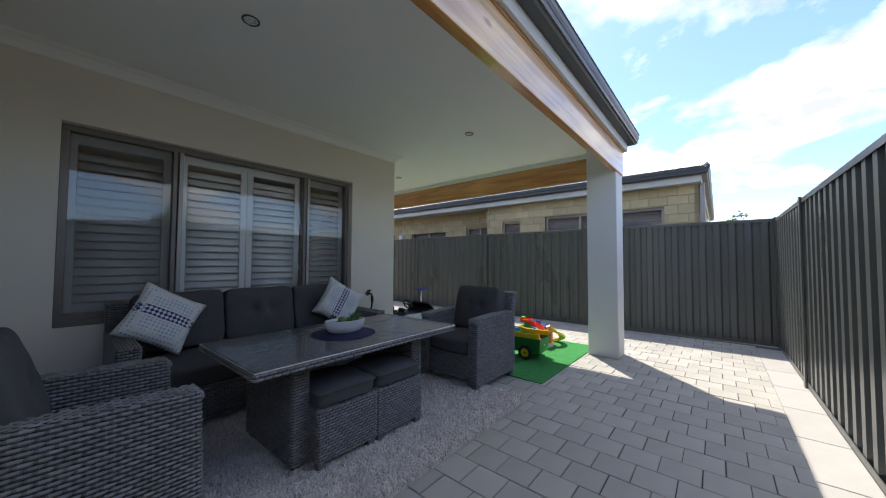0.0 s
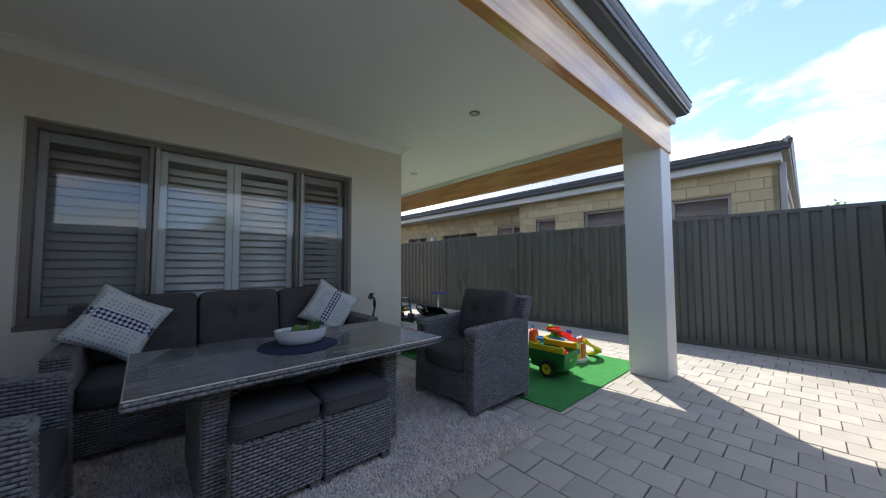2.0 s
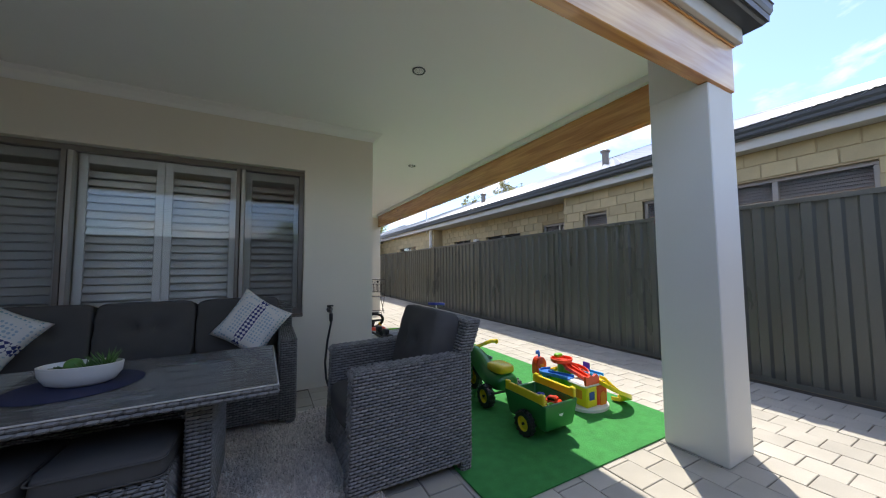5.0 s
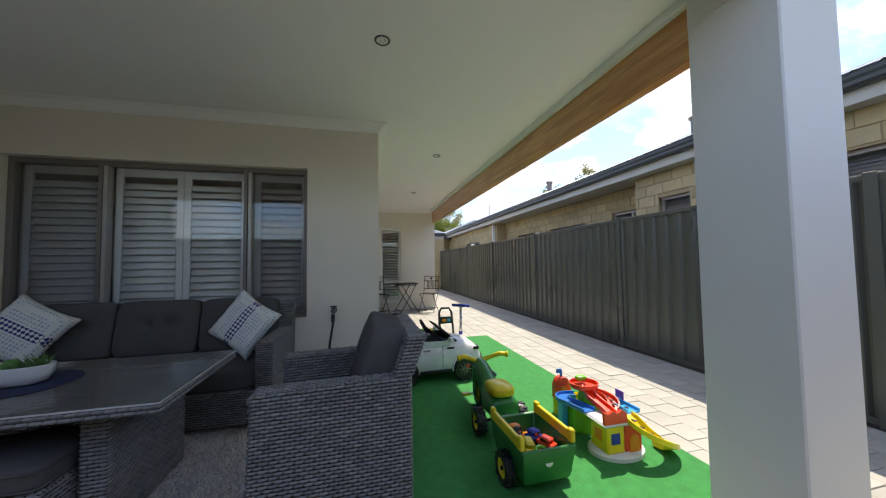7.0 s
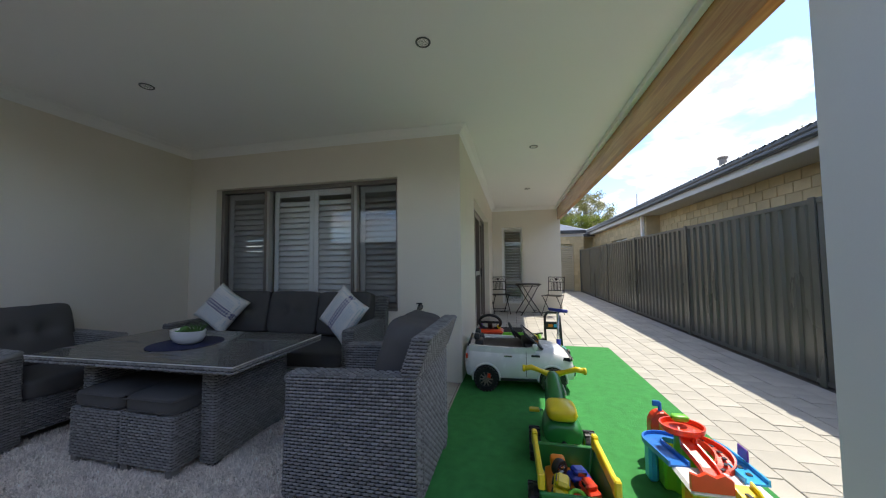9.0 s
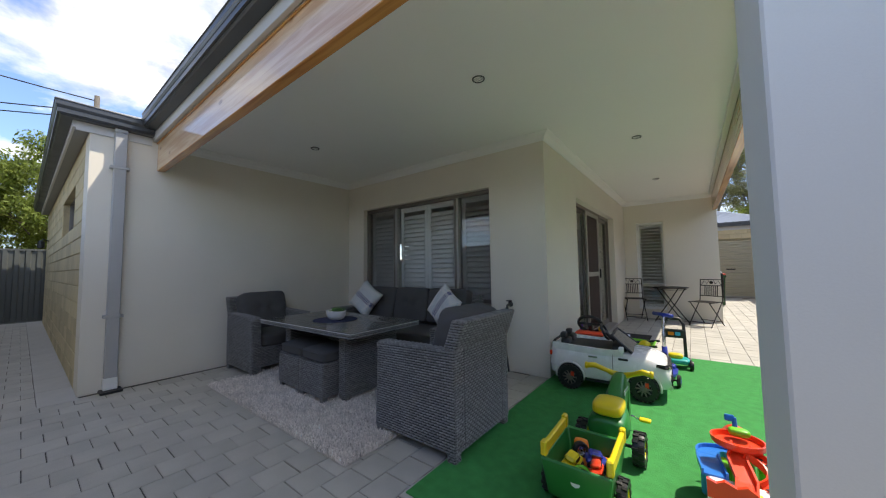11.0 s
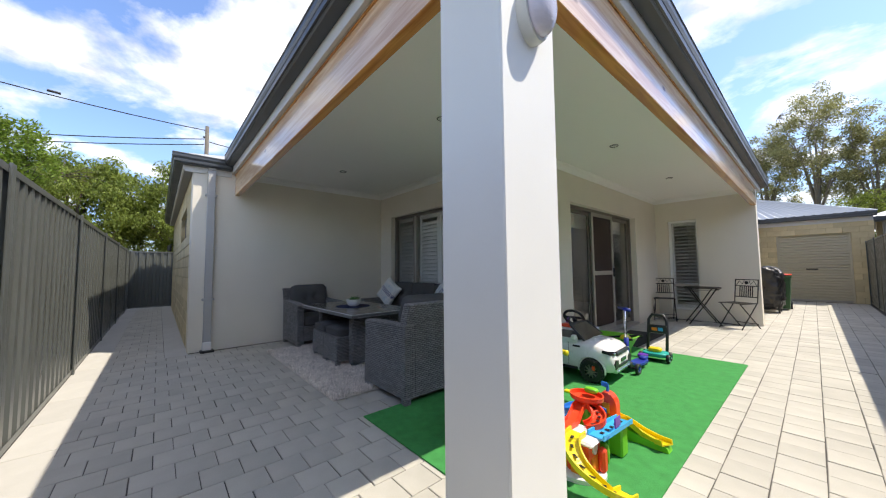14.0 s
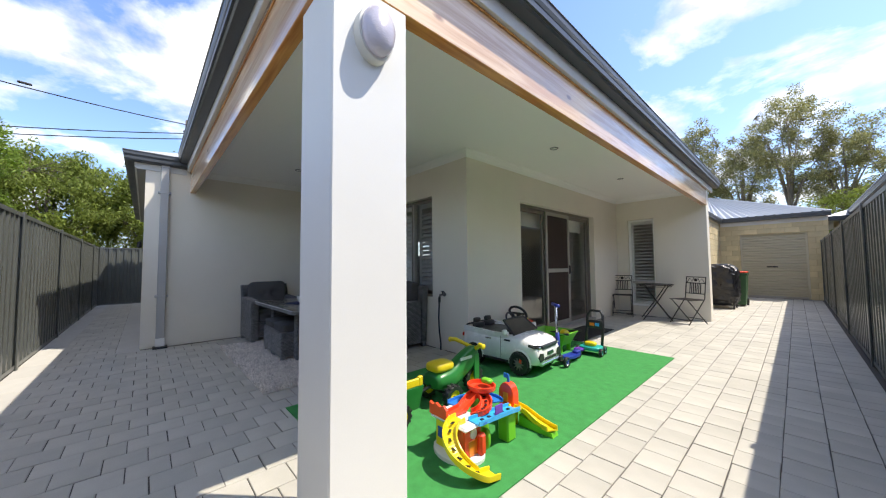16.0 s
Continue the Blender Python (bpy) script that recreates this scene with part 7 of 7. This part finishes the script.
part("handle", Geo().tube([(-0.18, 0.29, 0.86), (-0.18, 0.34, 0.88), (0.18, 0.34, 0.88), (0.18, 0.29, 0.86)], 0.015, 8), M_BIN, wb)
for s in (-1, 1):
    wheel(wb, pose(s * 0.20, 0.22, 0.10, 0, 0, 90), 0.10, 0.05, M_BLACK)


# ---- block walls, piece by piece ----
BL, BH, BG = 0.305, 0.162, 0.010


def block_mesh(length):
    g = Geo().box((0, -0.012, 0), (length, 0.06, BH), 0.004)
    me = g.mesh("block")
    me.materials.append(M_STONE)
    return me


BLOCKS = {}


def blocks(parent, axis, a0, a1, z0, z1, face, out, holes, limit=300, near=None):
    """Half-bond blocks over a wall face; out is the sign of the way out of the wall; cut pieces at ends and openings."""
    made, rest = 0, Geo()
    row, z = 0, z0
    while z + BH * 0.6 < z1:
        a = a0 - (0.5 * (BL + BG) if row % 2 else 0)
        while a < a1:
            s, e = max(a, a0), min(a + BL, a1)
            spans = [(s, e)]
            for h in holes:
                if h[2] < z + BH * 0.5 < h[3]:
                    nxt = []
                    for p, q in spans:
                        if q <= h[0] or p >= h[1]:
                            nxt.append((p, q))
                        else:
                            nxt += [(p, h[0])] if p < h[0] else []
                            nxt += [(h[1], q)] if q > h[1] else []
                    spans = nxt
            for p, q in spans:
                ln = round(q - p, 2)
                if ln < 0.03:
                    continue
                if ln not in BLOCKS:
                    BLOCKS[ln] = block_mesh(ln)
                if axis == "x":
                    m = pose(p, face, z) if out < 0 else pose(p + ln, face, z, 0, 0, 180)
                else:
                    m = pose(face, p, z, 0, 0, 90) if out > 0 else pose(face, p + ln, z, 0, 0, -90)
                if made < limit and (near is None or near(p, z)):
                    part("block", BLOCKS[ln], M_STONE, parent, at=m)
                    made += 1
                else:
                    n0 = len(rest.v)
                    rest.v += [tuple(m @ v.co) for v in BLOCKS[ln].vertices]
                    rest.f += [tuple(k + n0 for k in f.vertices) for f in BLOCKS[ln].polygons]
            a += BL + BG
        z += BH + BG
        row += 1
    if rest.v:
        part("blockwork", rest, M_STONE_ISL, parent)["kind"] = "stuff"


blocks(wall_garage, "x", 1.93, X_FENCE + 0.14, 0.005, 2.42, Y_GARAGE, -1, [GARAGE_DOOR])
blocks(wall_south, "x", X_WING, X_WEST - 0.345, 0.005, 2.58, Y_SOUTH + 0.012, -1, [SIDEWIN], 300, lambda p, z: p > -8.5)
blocks(wall_side, "y", Y_BACK + T + 0.01, Y_GARAGE - 0.02, 0.005, 2.5, 1.92, 1, [], 200, lambda p, z: z > 0.8)
blocks(nw1, "y", 0.35, 4.82, 1.04, 2.58, NX + 0.012, -1, NWINS)
blocks(nw2, "y", 4.85, 10.9, 1.04, 2.58, NX2 + 0.012, -1, NWINS2, 250)
blocks(nw3, "y", 10.91, 20.0, 1.04, 2.58, NX + 0.012, -1, NWINS3, 0)
blocks(nw4, "x", NX + 0.0, 12.0, 1.04, 2.58, 0.362, -1, [], 0)

# ---- paving, last ----
PITCH, GAP = 0.197, 0.0048


def paver_mesh():
    h = PITCH / 2 - GAP / 2
    g = Geo()
    c = 0.003
    top = [(-h + c, -h + c, 0), (h - c, -h + c, 0), (h - c, h - c, 0), (-h + c, h - c, 0)]
    rim = [(-h, -h, -c), (h, -h, -c), (h, h, -c), (-h, h, -c)]
    low = [(-h, -h, -0.03), (h, -h, -0.03), (h, h, -0.03), (-h, h, -0.03)]
    g.loft([low, rim, top], cap=False)
    g.f.append((8, 9, 10, 11))
    return g


paving = setting("pavement", Geo().box((-2.5, 3.6, -0.05), (-2.4, 3.7, -0.045)), M_SAND, "pale grey square concrete pavers in half bond", "paving")
shape = paver_mesh()
pm = shape.mesh("paver")
pm.materials.append(M_PAVER)
rest = Geo()
prng = random.Random(11)


def paved(x, y):
    if not (X_PASS_END < x < X_FENCE - 0.02 and -0.38 < y < Y_GARAGE - 0.05):
        return False
    if x < X_WEST - 0.01 and y > 0.37:
        return False
    if y > Y_WIN - 0.02 and x < X_DOOR:
        return False
    if x < X_END and y > Y_BACK - 0.03 and x < 1.95:
        return False
    return not (0.95 < x < 2.58 and 1.52 < y < 5.15) and not (-1.65 < x < 0.33 and 1.46 < y < 2.85)


singles = 0
for i in range(-57, 20):
    xc = 0.3485 + i * PITCH
    for j in range(-4, 80):
        yc = 0.1015 + PITCH * (j + 0.5 * (i % 2)) + PITCH / 2
        if not paved(xc, yc):
            continue
        dz, sx, sy = prng.uniform(-0.002, 0.002), prng.uniform(-0.0014, 0.0014), prng.uniform(-0.0014, 0.0014)
        near = (-0.6 < xc < 2.7 and yc < 1.5) or (2.6 < xc < 3.9 and 1.3 < yc < 4.6)
        lo_y = max(yc - PITCH / 2, Y_FENCE + 0.257)
        hi_y = min(yc + PITCH / 2, 0.283) if xc < X_WEST - 0.02 else yc + PITCH / 2
        share = (hi_y - lo_y) / PITCH
        if share < 0.15:
            continue
        if near and share > 0.99 and singles < 300:
            ob = part("paver", pm, M_PAVER, paving, at=pose(xc + sx, yc + sy, dz, 0, 0, 150 * sx))
            singles += 1
        else:
            n0 = len(rest.v)
            rest.v += [(x + xc + sx, y * share + (lo_y + hi_y) / 2 + sy, z + dz) for x, y, z in shape.v]
            rest.f += [tuple(k + n0 for k in f) for f in shape.f]
part("paver_field", rest, M_PAVER_ISL, paving)["kind"] = "stuff"
em = Geo().box((0.003, 0, -0.03), (0.59, 0.245, 0.001), 0.003).mesh("edging_slab")
em.materials.append(M_EDGING)
x = X_PASS_END
while x < X_FENCE - 0.3:
    part("edging_slab", em, M_EDGING, paving, at=pose(x, Y_FENCE + 0.012, 0))
    if x < X_WEST - 0.5:
        part("edging_slab", em, M_EDGING, paving, at=pose(x, 0.285, 0.001))
    x += 0.596
